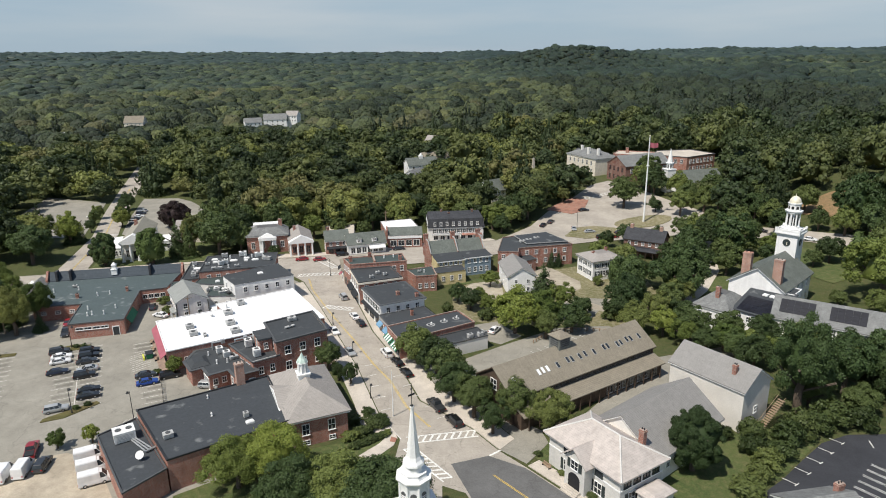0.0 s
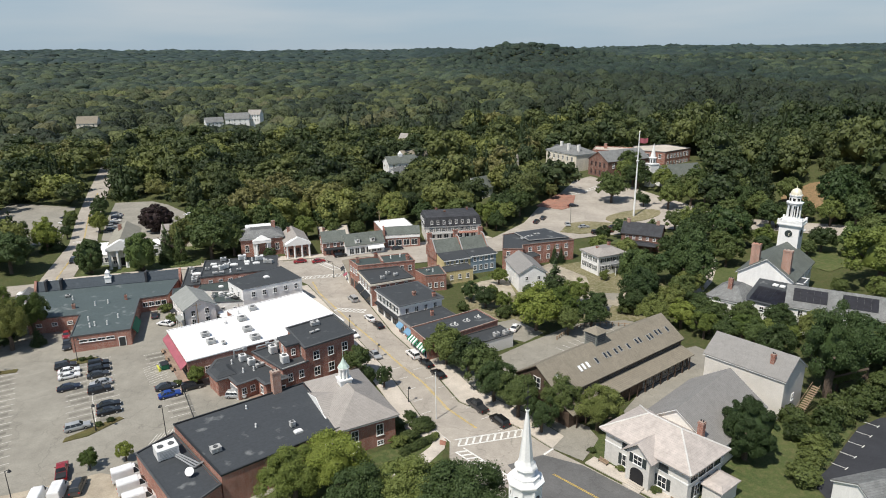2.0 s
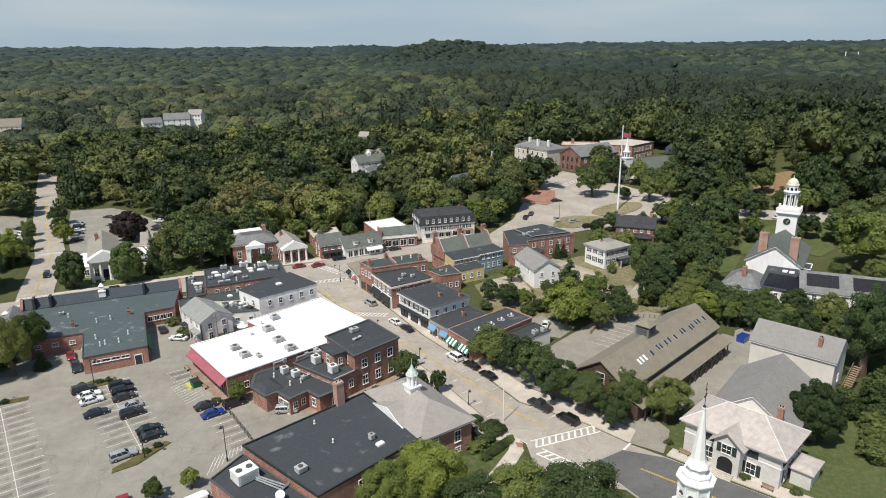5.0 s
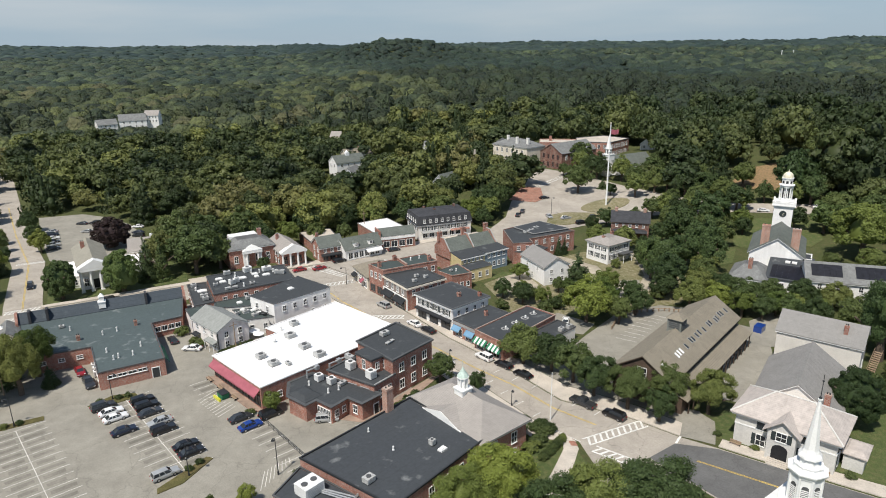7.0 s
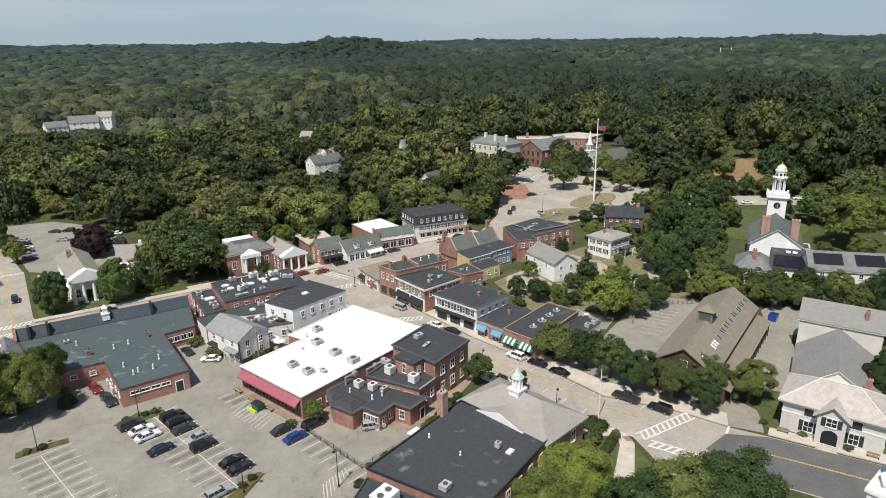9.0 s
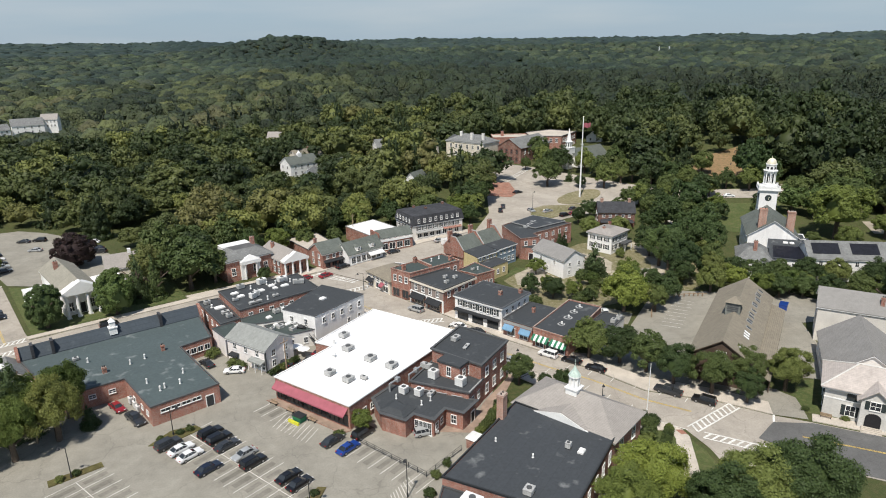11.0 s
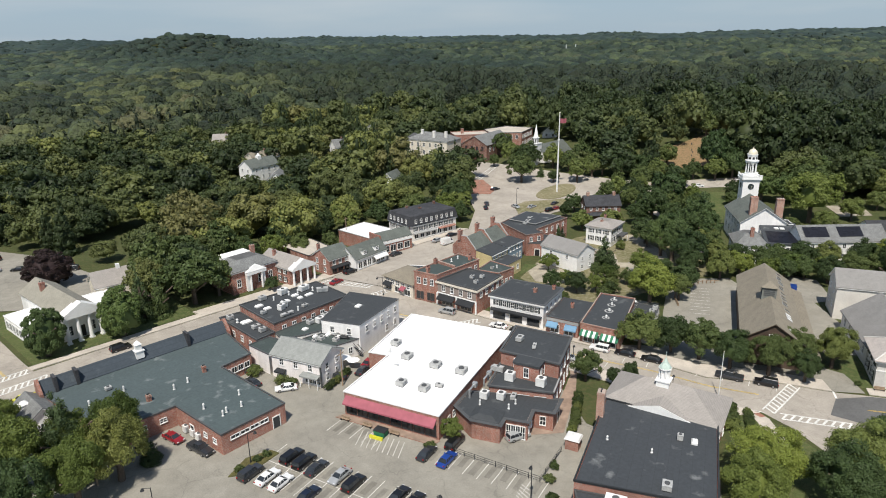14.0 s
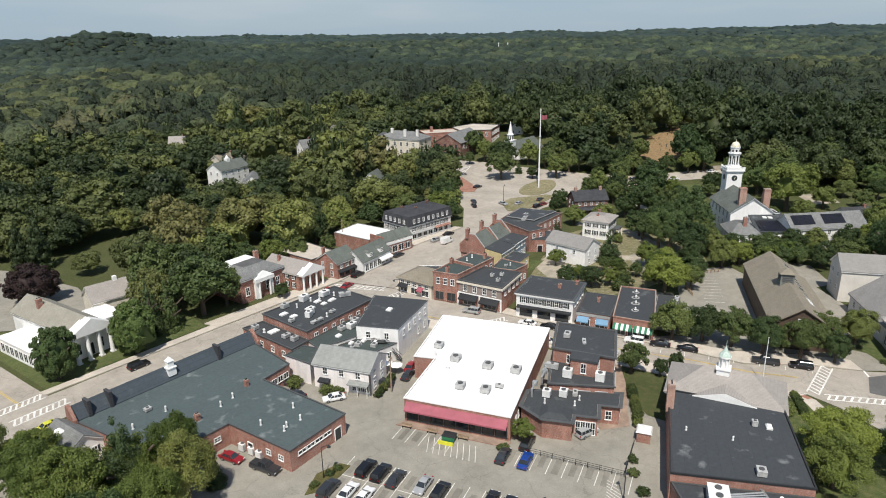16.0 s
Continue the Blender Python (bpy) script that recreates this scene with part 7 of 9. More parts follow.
for x, y, h, r, k in ((-123.0, 223.2, 14.0, 5.3, "round"), (-106.4, 224.2, 14.4, 5.9, "round"), (-118.5, 277, 12.5, 8.0, "purple"), (-85.5, 235.5, 16.5, 9.0, "broad"), (-97, 240, 15, 5.5, "broad"), (-93, 252, 17, 7, "broad"),
                      (-78, 238, 12, 5.0, "broad"), (-64.2, 232, 4.5, 2.4, "broad"), (-151, 226, 15, 8, "dense"), (-151, 254, 13, 4.5, "conifer"), (18.3, 159.8, 12.5, 6.6, "bright"), (26.0, 165.5, 10, 4.8, "bright"),
                      (33.5, 160, 8.5, 4.2, "broad"), (7.2, 177, 6.5, 3.6, "broad"), (3.6, 183.5, 6, 3.0, "broad"), (50, 159, 9, 4.2, "broad"), (57, 157, 8, 4.5, "bright"),
                      (63, 153, 10, 5, "broad"), (69, 147.5, 7.5, 4.4, "bright"), (75, 148, 5.5, 3.8, "broad"), (96, 240, 10, 5, "broad"), (43.6, 99.8, 13, 5.6, "round"), (80, 133, 9, 5, "broad"), (86, 126, 14, 6, "dense"), (72.6, 119.0, 21.5, 6.6, "dense"), (95, 127, 15, 6, "dense"), (76, 121, 9, 4.5, "broad"), 
                      (99, 136, 7, 4.5, "broad"), (72, 138, 8.5, 4.6, "broad"), (94, 118, 12, 5, "broad"), (106, 124, 13, 6, "broad"), (120, 136, 14, 7, "broad"), (84, 117, 7, 4, "broad"),
                      (-29.8, 98.0, 11, 6.0, "bright"), (-36.5, 96, 10, 5.4, "bright"), (-17.5, 88.5, 11.5, 6.4, "broad"), (-9.6, 85.5, 12.5, 7.4, "broad"), (-25, 88, 11, 6, "broad"),
                      (-64.3, 138.6, 4.6, 2.2, "bright"), (-117.0, 162.0, 13.5, 5.4, "bright"), (-124.0, 168.6, 16.5, 5.0, "conifer"), (-115.6, 170.4, 12.5, 4.6, "bright"), (-123.5, 158.5, 13, 5.0, "bright"), (-111.6, 164.6, 5, 2.2, "conifer"), (-140, 158, 16, 6, "conifer"), (-134, 186, 10, 4.6, "bright"), (-141, 192, 12, 5, "bright"), (-123, 170, 12, 4.6, "bright"), (-132, 168, 15, 6, "bright"), (-136, 178, 13, 5.5, "bright"), (-132, 156, 14, 5.6, "dense"),
                      (-74.9, 108.5, 4, 1.9, "bright"), (-69.3, 110.4, 4, 1.6, "bright"), (99, 302, 13, 6.5, "broad"), (94, 287, 5.5, 2.4, "conifer"), (115, 266, 11, 5.5, "broad"), (126, 243, 10, 5.5, "broad"), (108, 282, 10, 5, "broad"),
                      (36, 274, 14, 7, "broad"), (28, 268, 13, 6.5, "broad"), (46, 296, 14, 7, "broad"), (104, 330, 13, 6.5, "broad"), (119, 284, 12, 6, "broad"),
                      (-46, 268, 14, 6, "broad"), (-70, 262, 15, 7, "broad"), (-83, 258, 15, 7, "broad"), (-64, 254, 11, 5, "broad"), (166, 226, 12, 5.5, "broad"), (163, 233, 13, 5.5, "dense"), (188, 261, 13, 6, "broad"), (202, 267, 12, 5.5, "broad"), (211, 259, 13, 6, "broad"), (112, 214, 8, 4, "bright"), (104, 222, 7, 3.4, "broad"), (-151.4, 251.5, 13, 5, "bright"), (-153, 229, 13, 7, "broad"), (-152.5, 270, 6, 2.6, "broad"), (-157.5, 283, 7, 3, "broad"), (-161.5, 294, 7, 3, "broad"), (-143.5, 279, 8.5, 4, "bright"), (-149.0, 291, 8, 3.6, "broad"), (-156, 312, 9, 4, "broad"), (-166, 258, 11, 5.5, "broad"), (-54, 257, 10, 4.6, "bright"), (-31, 270, 12, 5.5, "broad"), (-20, 273, 13, 6, "broad"), (-6, 271, 11, 5, "broad"), (8, 268, 12, 5.5, "broad"), (20, 262, 11, 5, "bright"), (-44, 259, 8, 4, "broad"), (-33, 258, 7, 3.2, "broad"), ):
    tree(x, y, h, r, k, {"conifer": "dark green pointed conifer tree", "round": "dense rounded clipped-looking lawn tree", "purple": "dark purple-leaved beech tree", "bright": "yellow-green broadleaf tree in full sun", "dense": "tall dark green dense-leaved tree"}.get(k, "leafy green broadleaf tree"))
for x, y, h in ((111, 227, 10), (110, 268, 12), (104, 247, 9), (106, 236, 9), (61, 236, 7), (24, 173, 5), (26, 156, 8), (90, 228, 10), (80, 236, 8), (60, 150, 8), (79, 143, 6), (87, 139, 6.5), (94, 133, 8), (104, 130, 9),
                (116, 134, 9), (116, 124, 12), (52, 312, 13), (97, 314, 12), (36, 283, 12), (88, 316, 7), (128, 262, 12), (142, 250, 12), (138, 232, 9), (21, 182, 5), (12, 174, 6), ):
    sunny = (int(x) + int(y)) % 3 == 0 and y < 220
    tree(x, y, h, h * 0.42, "bright" if sunny else "broad", "yellow-green garden tree in full sun" if sunny else "leafy green broadleaf tree among gardens")
for x, y, h, r in ((81, 286, 14, 7), (98, 306, 12, 5.5), (100, 268, 12, 5), (92, 242, 9, 4.4), (96, 231, 11, 5.4), (95, 212, 10, 5), (123, 250, 12, 5.5), (107, 292, 12, 5.6), (117, 256, 12, 5.5), (92, 276, 6, 3), (39, 291, 14, 6.5), (52, 309, 13, 6), (27, 263, 11, 5.5), (23, 257, 8, 3.6), (55, 296, 8, 3.5), (70, 240, 8, 4), (126, 230, 8, 4)):
    tree(x, y, h, r, "broad", "leafy green broadleaf tree beside the square")
for x, y, h, r, k in ((180, 178, 18, 7.5, "broad"), (173, 166, 8, 4.2, "broad"), (189, 169, 9, 4.6, "broad"), (199, 160, 13, 6, "broad"), (70, 144, 7, 3.6, "dense"), (64, 147, 7, 3.8, "broad"), (104, 217, 10, 5, "broad"), (92, 201, 11, 5, "broad"), (143, 224, 11, 5, "broad")):
    tree(x, y, h, r, k, {"bright": "yellow-green broadleaf tree on the church lawn", "dense": "dark dense broadleaf tree beside the barn"}.get(k, "leafy green broadleaf tree on the church lawn"))
for x, y, h, r in ((-100.1, 232.1, 15, 3.4), (-95.8, 232.2, 14, 3.2)):
    tree(x, y, h, r, "conifer", "dark green pointed conifer tree beside the library lawn")
for x, y, h, r, k in ((33.5, 175.5, 8.5, 4.0, "bright"), (38.5, 171, 6, 3.2, "broad"), (30.5, 169.5, 5.5, 3.0, "bright"), (51, 171, 13, 5.4, "dense"), (53.5, 179, 15.5, 5.6, "dense"),
                      (70.5, 189.5, 11.5, 8.0, "dense"), (47.5, 168, 8, 4.0, "broad"), (58, 166, 9, 4.2, "broad"), (64, 163, 8, 4.0, "broad"), (63, 171, 10, 4.6, "broad"), (69, 178, 9, 4.4, "broad"), (61, 196, 10, 5, "broad"),
                      (62, 213, 9, 4.6, "broad"), (55, 221, 8, 4.2, "broad"), (84, 203, 10, 4.8, "broad"), (78, 214, 9, 4.6, "broad"), (122, 170, 20.0, 10.5, "bright"), (132, 195, 12, 6.5, "dense"), (143, 201, 12, 6, "broad"), (126, 203, 9, 4.5, "broad"), (141, 181, 17, 8.5, "broad"), (152, 190, 16, 8, "broad"),
                      (137, 162, 9, 5, "broad"), (160, 176, 12, 6.5, "broad"), (170, 168, 13, 6.5, "broad"), (178, 158, 12, 6, "dense"), (186, 150, 13, 6, "broad"), (168, 152, 9, 5, "broad"), (158, 162, 8, 4.4, "broad"), (180, 172, 14, 7, "dense"), (192, 164, 14, 7, "broad"), (150, 152, 8, 4.4, "broad"), (172, 182, 14, 7, "broad"), (136, 188, 13, 6.5, "dense"), (120, 201, 6, 3, "broad"), (87, 146, 8, 4.4, "broad"), (80, 150, 8.5, 4.4, "broad"), (73, 154, 8, 4.2, "broad"), (94, 138, 9, 4.8, "broad"), (101, 134, 9.5, 5, "bright"), (156, 200, 12, 6, "broad"), (147, 205, 11, 5.5, "broad"), (117, 162, 8, 4.2, "broad"), (110, 170, 5, 2.6, "broad"), (108, 208, 7, 3.4, "broad"), (165, 190, 15, 7.5, "dense"),
                      (72, 325, 7, 3.2, "broad"), (99, 216, 17, 7, "dense"), (71, 182.5, 18.5, 7, "dense"), (83, 211, 15, 6.5, "broad"), (30, 187.2, 11, 4.4, "conifer"), (14.4, 196.4, 5.5, 3.0, "bright"), (22.8, 179.4, 5.0, 2.6, "bright"), (10, 184, 4.5, 2.4, "bright"), (54, 184, 14, 5.6, "dense"), (58.4, 193, 9, 4.6, "broad"), (112, 241, 11, 5.4, "broad"), (124, 231, 11, 5.6, "broad"), (148, 228, 21, 8.0, "dense"), (158, 232, 17, 6, "dense"), (150, 220, 13, 6, "dense")):
    tree(x, y, h, r, k, {"bright": "tall olive-green broadleaf tree in full sun", "dense": "tall dark green dense-leaved tree"}.get(k, "leafy green broadleaf tree among gardens"))
for x, y, h, r in ((37.0, 215.4, 6.6, 1.7), (39.6, 216.2, 6.0, 1.5)):
    tree(x, y, h, r, "conifer", "narrow dark green conifer beside the brick store")

# ---- the white church with the gilded dome ----
church, chp = gable_house("white_church", 92.6, 174.6, 22.0, 14.6, 45, 10.4, 15.4, "white_board", "shingle_green", "large white clapboard church with grey-green roof", "church", over=0.6)
for e_ in (0, 2):
    windows(church, chp, e_, 5, 3.4, 1.1, 2.4)
    windows(church, chp, e_, 5, 7.2, 1.1, 2.4)
chimney(church, 83.4, 170.4, 6, 12.8, 2.3, 1.7, -45, "brick_pink", "tall pinkish brick chimney")
chimney(church, 89.2, 164.6, 6, 12.4, 2.3, 1.7, -45, "brick_pink", "tall pinkish brick chimney")
tx, ty = 101.4, 183.4


def eight(bm, x, y, z, r, h, r2=None, turn=22.5, n=8):
    r2 = r if r2 is None else r2
    lo = [bm.verts.new((x + r * math.cos(radians(turn + 360 / n * i)), y + r * math.sin(radians(turn + 360 / n * i)), z)) for i in range(n)]
    hi = [bm.verts.new((x + r2 * math.cos(radians(turn + 360 / n * i)), y + r2 * math.sin(radians(turn + 360 / n * i)), z + h)) for i in range(n)]
    for i in range(n):
        bm.faces.new((lo[i], lo[(i + 1) % n], hi[(i + 1) % n], hi[i]))
    bm.faces.new(lo[::-1])
    bm.faces.new(hi)


def dome(bm, x, y, z, r, h, n=16, m=6):
    rows = []
    for j in range(m):
        t = j / m * math.pi / 2
        rows.append([bm.verts.new((x + r * math.cos(t) * math.cos(6.28319 * i / n), y + r * math.cos(t) * math.sin(6.28319 * i / n), z + h * math.sin(t))) for i in range(n)])
    top = bm.verts.new((x, y, z + h))
    for a, b in zip(rows, rows[1:]):
        for i in range(n):
            bm.faces.new((a[i], a[(i + 1) % n], b[(i + 1) % n], b[i]))
    for i in range(n):
        bm.faces.new((rows[-1][i], rows[-1][(i + 1) % n], top))
    bm.faces.new(rows[0][::-1])


bm = bmesh.new()
box(bm, tx, ty, 0, 5.6, 5.6, 20.2, 45)
tower = part("tower", bm, "white_board", church, "square white clock tower")
bm = bmesh.new()
box(bm, tx, ty, 20.2, 6.2, 6.2, 0.5, 45)
box(bm, tx, ty, 20.7, 6.9, 6.9, 0.35, 45)
ring(bm, rect(tx, ty, 6.4, 6.4, 45), 0.1, 0.2, 21.05, 21.9)
for sx in (-1, 1):
    for sy in (-1, 1):
        c_, s_ = math.cos(radians(45)), math.sin(radians(45))
        u, v = 3.1 * sx, 3.1 * sy
        box(bm, tx + u * c_ - v * s_, ty + u * s_ + v * c_, 21.05, 0.6, 0.6, 1.3, 45)
part("balustrade", bm, "white", tower)
bm = bmesh.new()
turned(bm, tx, ty, [(2.9, 21.0), (2.9, 22.1), (2.15, 22.2), (2.15, 22.7), (1.35, 22.71), (1.35, 26.6), (2.2, 26.61), (2.2, 27.1), (2.45, 27.11), (2.45, 27.35), (1.7, 27.36), (1.7, 29.25), (1.9, 29.26), (1.9, 29.6)])
belfry = part("belfry", bm, "white", church, "columned octagonal belfry")
for k in range(8):
    t = radians(45 * k)
    part("column", tube(bmesh.new(), tx + 1.75 * math.cos(t), ty + 1.75 * math.sin(t), 22.7, 0.22, 3.9, 8), "white", belfry)
for k in range(8):
    t = radians(45 * k)
    part("belfry_opening", box(bmesh.new(), tx + 1.24 * math.cos(t), ty + 1.24 * math.sin(t), 23.0, 0.2, 0.7, 3.0, 45 * k), "dark", belfry)
    part("lantern_window", box(bmesh.new(), tx + 1.56 * math.cos(t), ty + 1.56 * math.sin(t), 27.8, 0.14, 0.7, 0.8, 45 * k), "dark", belfry)
bm = bmesh.new()
dome(bm, tx, ty, 29.6, 1.6, 1.9)
tube(bm, tx, ty, 31.4, 0.16, 0.9, 8, 0.05)
part("dome", bm, "gold", church, "pale gilded dome")
for a_ in (225, 135, 315):
    bm = bmesh.new()
    m = Matrix.Translation((tx + 2.83 * math.cos(radians(a_)), ty + 2.83 * math.sin(radians(a_)), 18.1)) @ Matrix.Rotation(radians(a_), 4, "Z") @ Matrix.Rotation(radians(90), 4, "Y")
    q = bmesh.ops.create_cone(bm, cap_ends=True, segments=20, radius1=1.05, radius2=1.05, depth=0.16)
    bmesh.ops.transform(bm, matrix=m, verts=bm.verts)
    cl = part("clock_face", bm, "shutter", tower, "dark round clock face")
    bm = bmesh.new()
    for hh, tt in ((0.8, 0.3), (0.55, 2.2)):
        m3 = m @ Matrix.Translation((0, 0, 0.1)) @ Matrix.Rotation(tt, 4, "Z") @ Matrix.Translation((hh / 2, 0, 0))
        vs = bmesh.ops.create_cube(bm, size=1.0)["verts"]
        bmesh.ops.transform(bm, matrix=m3 @ Matrix.Diagonal((hh, 0.09, 0.04, 1)), verts=vs)
    part("clock_pointer", bm, "gold", cl)

annex, anp = hip_house("parish_house", 75.6, 166.0, 9.8, 12.5, -48, 5.7, 3.0, "white_board", "shingle_slate", "white parish house with grey slate roof", flat=0.3)
windows(annex, anp, 0, 3, 3.0, 0.95, 1.5)
windows(annex, anp, 3, 3, 3.0, 0.95, 1.5)
chimney(annex, 73.4, 163.9, 6.4, 4.8, 1.1, 0.9, -48)
flat_house("church_link", rect(90.0, 167.0, 12.0, 6.0, -46), 9.8, "white_board", "roof_char", "flat-roofed white link with black roofing", parapet=0.25, trim="white")
wing, wgp = gable_house("parish_wing", 96.3, 148.4, 27.0, 10.0, -34, 7.7, 11.6, "white_board", "shingle_slate", "long white parish wing with grey roof and solar panels", over=0.5)
windows(wing, wgp, 0, 7, 5.2, 1.0, 1.5)
windows(wing, wgp, 0, 7, 1.8, 1.0, 1.6)
windows(wing, wgp, 3, 2, 5.2, 1.0, 1.5)


def solar(parent, x, y, ang, nx, ny, z0, slope, w=1.55, h=1.0):
    def cell(bm):
        box(bm, 0, 0, 0, w - 0.02, h - 0.02, 0.05)
        return "solar"
    m = Matrix.Translation((x, y, z0)) @ Matrix.Rotation(radians(ang), 4, "Z") @ Matrix.Rotation(math.atan(slope), 4, "X")
    for i in range(nx):
        for j in range(ny):
            ob = put("solar_panel", shared(("solar_panel", w, h), cell), parent, m @ Vector(((i - (nx - 1) / 2) * w, (j - (ny - 1) / 2) * h, 0.0)))
            ob.rotation_euler = (m.to_3x3()).to_euler()


c_, s_ = math.cos(radians(-34)), math.sin(radians(-34))
for u in (-8.4, 2.6):
    solar(wing, 96.3 + u * c_ + 2.4 * s_, 148.4 + u * s_ - 2.4 * c_, -34, 5, 4, 11.6 - 2.4 * 0.78 + 0.32, 0.78)
# the lean-to hall with its large block of panels
c_, s_ = math.cos(radians(-48)), math.sin(radians(-48))
ph = thing("parish_hall", 84.4, 160.4, 0.3, "white parish hall under a shallow single-pitch roof with solar panels", "hall")
m = Matrix.Translation((84.4, 160.4, 0)) @ Matrix.Rotation(radians(-48), 4, "Z")
for nm_, mt_, L_, W_, base_, dz1 in (("wall", "white_board", 5.4, 6.2, -1.0, 0.0), ("roof", "roof_char", 5.8, 6.6, None, 0.25)):
    bm = bmesh.new()
    zz = [7.9 + 0.27 * v for v in (-W_, W_)]
    prof = [(-W_, base_ if base_ is not None else zz[0]), (W_, base_ if base_ is not None else zz[1]), (W_, zz[1] + dz1), (-W_, zz[0] + dz1)]
    ee = [[bm.verts.new(m @ Vector((u, v, z))) for v, z in prof] for u in (-L_, L_)]
    for i in range(4):
        bm.faces.new((ee[0][i], ee[0][(i + 1) % 4], ee[1][(i + 1) % 4], ee[1][i]))
    bm.faces.new(ee[0])
    bm.faces.new(ee[1])
    part(nm_, bm, mt_, ph)
windows(ph, rect(84.4, 160.4, 10.8, 12.4, -48), 0, 4, 3.6, 0.95, 1.5)
solar(ph, 84.4 + 2.6 * s_, 160.4 - 2.6 * c_, -48, 6, 7, 7.9 - 0.27 * 2.6 + 0.32, 0.27)
for u in (-0.9, 0.9):
    hatch_at = m @ Vector((u, 2.6, 8.85))
    part("skylight", box(bmesh.new(), hatch_at.x, hatch_at.y, hatch_at.z, 1.3, 1.5, 0.35, -48), "white", ph, "white skylight")
cott, ctp = gable_house("dark_roofed_cottage", 127, 147, 13, 8, -35, 5.4, 8.2, "white_board", "shingle_dark", "white cottage with dark roof and brick chimney")
chimney(cott, 129, 145.4, 7, 2.4, 0.9, 0.8, -35)
windows(cott, ctp, 0, 3, 3.4, 0.9, 1.3)
tool, tlp = gable_house("roadside_cottage", -127.3, 190.2, 9.0, 6.4, -75, 3.4, 5.6, "white_board", "shingle_slate", "small white cottage with grey roof and dormer")
bm = bmesh.new()
box(bm, -129.0, 190.8, 4.0, 1.5, 1.4, 1.1, 15)
box(bm, -129.0, 190.8, 5.1, 1.8, 1.7, 0.6, 15, 0.3)
part("dormer", bm, "white_board", tool)
windows(tool, tlp, 1, 2, 1.0, 0.9, 1.4, "shutters")
lh2, lh2p = gable_house("grey_rear_house", -103.5, 256.5, 11, 8, 5, 5.0, 8.4, "cream_board", "shingle_taupe", "cream house with taupe gabled roof and cupola")
part("cupola", box(bmesh.new(), -101.5, 256.8, 8.0, 1.0, 1.0, 1.6, 5), "white", lh2)

# ---- the courthouse group and second church beyond the square ----
ct, ctp2 = hip_house("courthouse", 83.5, 366.0, 27.0, 15.0, -66, 16.2, 3.6, "cream_board", "shingle_slate", "pale two-storey courthouse with grey hipped roof", "courthouse", z0=6.5)
for e_, n_ in ((0, 6), (3, 4), (2, 6)):
    windows(ct, ctp2, e_, n_, 12.6, 1.2, 2.2)
    windows(ct, ctp2, e_, n_, 8.4, 1.2, 2.2)
for x_, y_ in ((80.5, 361), (84.5, 355), (79, 371)):
    chimney(ct, x_, y_, 16.5, 5.0, 1.4, 1.2, -66, "white_stucco")
bm = bmesh.new()
s, e = Vector(ctp2[3]), Vector(ctp2[0])
c = s.lerp(e, 0.5)
box(bm, c.x + 0.2, c.y - 0.2, 15.8, 2.6, 8.0, 0.6, 24)
box(bm, c.x + 0.4, c.y + 0.1, 16.4, 3.4, 8.4, 2.4, 24, 0.15)
part("pediment", bm, "trim_grey", ct, "grey front pediment")
inst, inp = gable_house("brick_institute", 102.5, 340.5, 28.0, 15.5, 22, 16.0, 20.4, "brick_dark", "shingle_slate", "dark red brick gabled institute", "civic building", z0=6.2, trim="brick_dark")
windows(inst, inp, 3, 4, 12.6, 1.3, 2.4, trim="brick_dark")
windows(inst, inp, 3, 4, 8.4, 1.3, 2.4, trim="brick_dark")
windows(inst, inp, 0, 6, 12.4, 1.3, 2.4)
flat3, f3p = flat_house("brick_flat_block", [(113, 351), (127.9, 340.6), (147.4, 352.6), (140, 369), (120, 366)], 18.6, "brick", "concrete", "three-storey brick block with pale flat roof", parapet=0.4, trim="trim_grey")
windows(flat3, f3p, 1, 7, 14.8, 1.3, 2.2)
windows(flat3, f3p, 1, 7, 10.8, 1.3, 2.2)
windows(flat3, f3p, 0, 5, 14.8, 1.3, 2.2)
mid3, m3p = flat_house("brick_middle_block", rect(107, 362, 22, 14, -25), 18.0, "brick", "concrete", "brick block with pale reddish flat roof", parapet=0.5, trim="brick")
chimney(mid3, 103, 365, 17.5, 3.0, 1.6, 1.2, -25)
ch2, c2p = gable_house("small_white_church", 119.5, 308.2, 25.0, 12.0, 14, 12.4, 17.4, "white_board", "shingle_green", "small white church with grey-green roof", "church", over=0.5)
windows(ch2, c2p, 0, 5, 7.4, 1.2, 3.6)
sx, sy = 106.6, 304.9
bm = bmesh.new()
box(bm, sx, sy, 5, 4.4, 4.4, 13.4, 14)
box(bm, sx, sy, 18.4, 4.8, 4.8, 0.4, 14)
eight(bm, sx, sy, 18.8, 1.7, 2.6)
eight(bm, sx, sy, 21.4, 2.0, 0.3)
eight(bm, sx, sy, 21.7, 1.35, 6.7, 0.06)
part("steeple", bm, "white", ch2, "white octagonal spire")
bm = bmesh.new()
for k in range(8):
    t = radians(45 * k)
    box(bm, sx + 1.55 * math.cos(t), sy + 1.55 * math.sin(t), 19.1, 0.16, 0.7, 1.8, 45 * k)
part("steeple_louvre", bm, "trim_grey", ch2)
sx, sy = 46.3, 335.3
single("stone_obelisk", box(bmesh.new(), sx, sy, ground_z(sx, sy), 2.2, 2.2, 13.5, 20, 0.35), "concrete", "pale stone obelisk among the trees", "monument", (sx, sy, ground_z(sx, sy)))

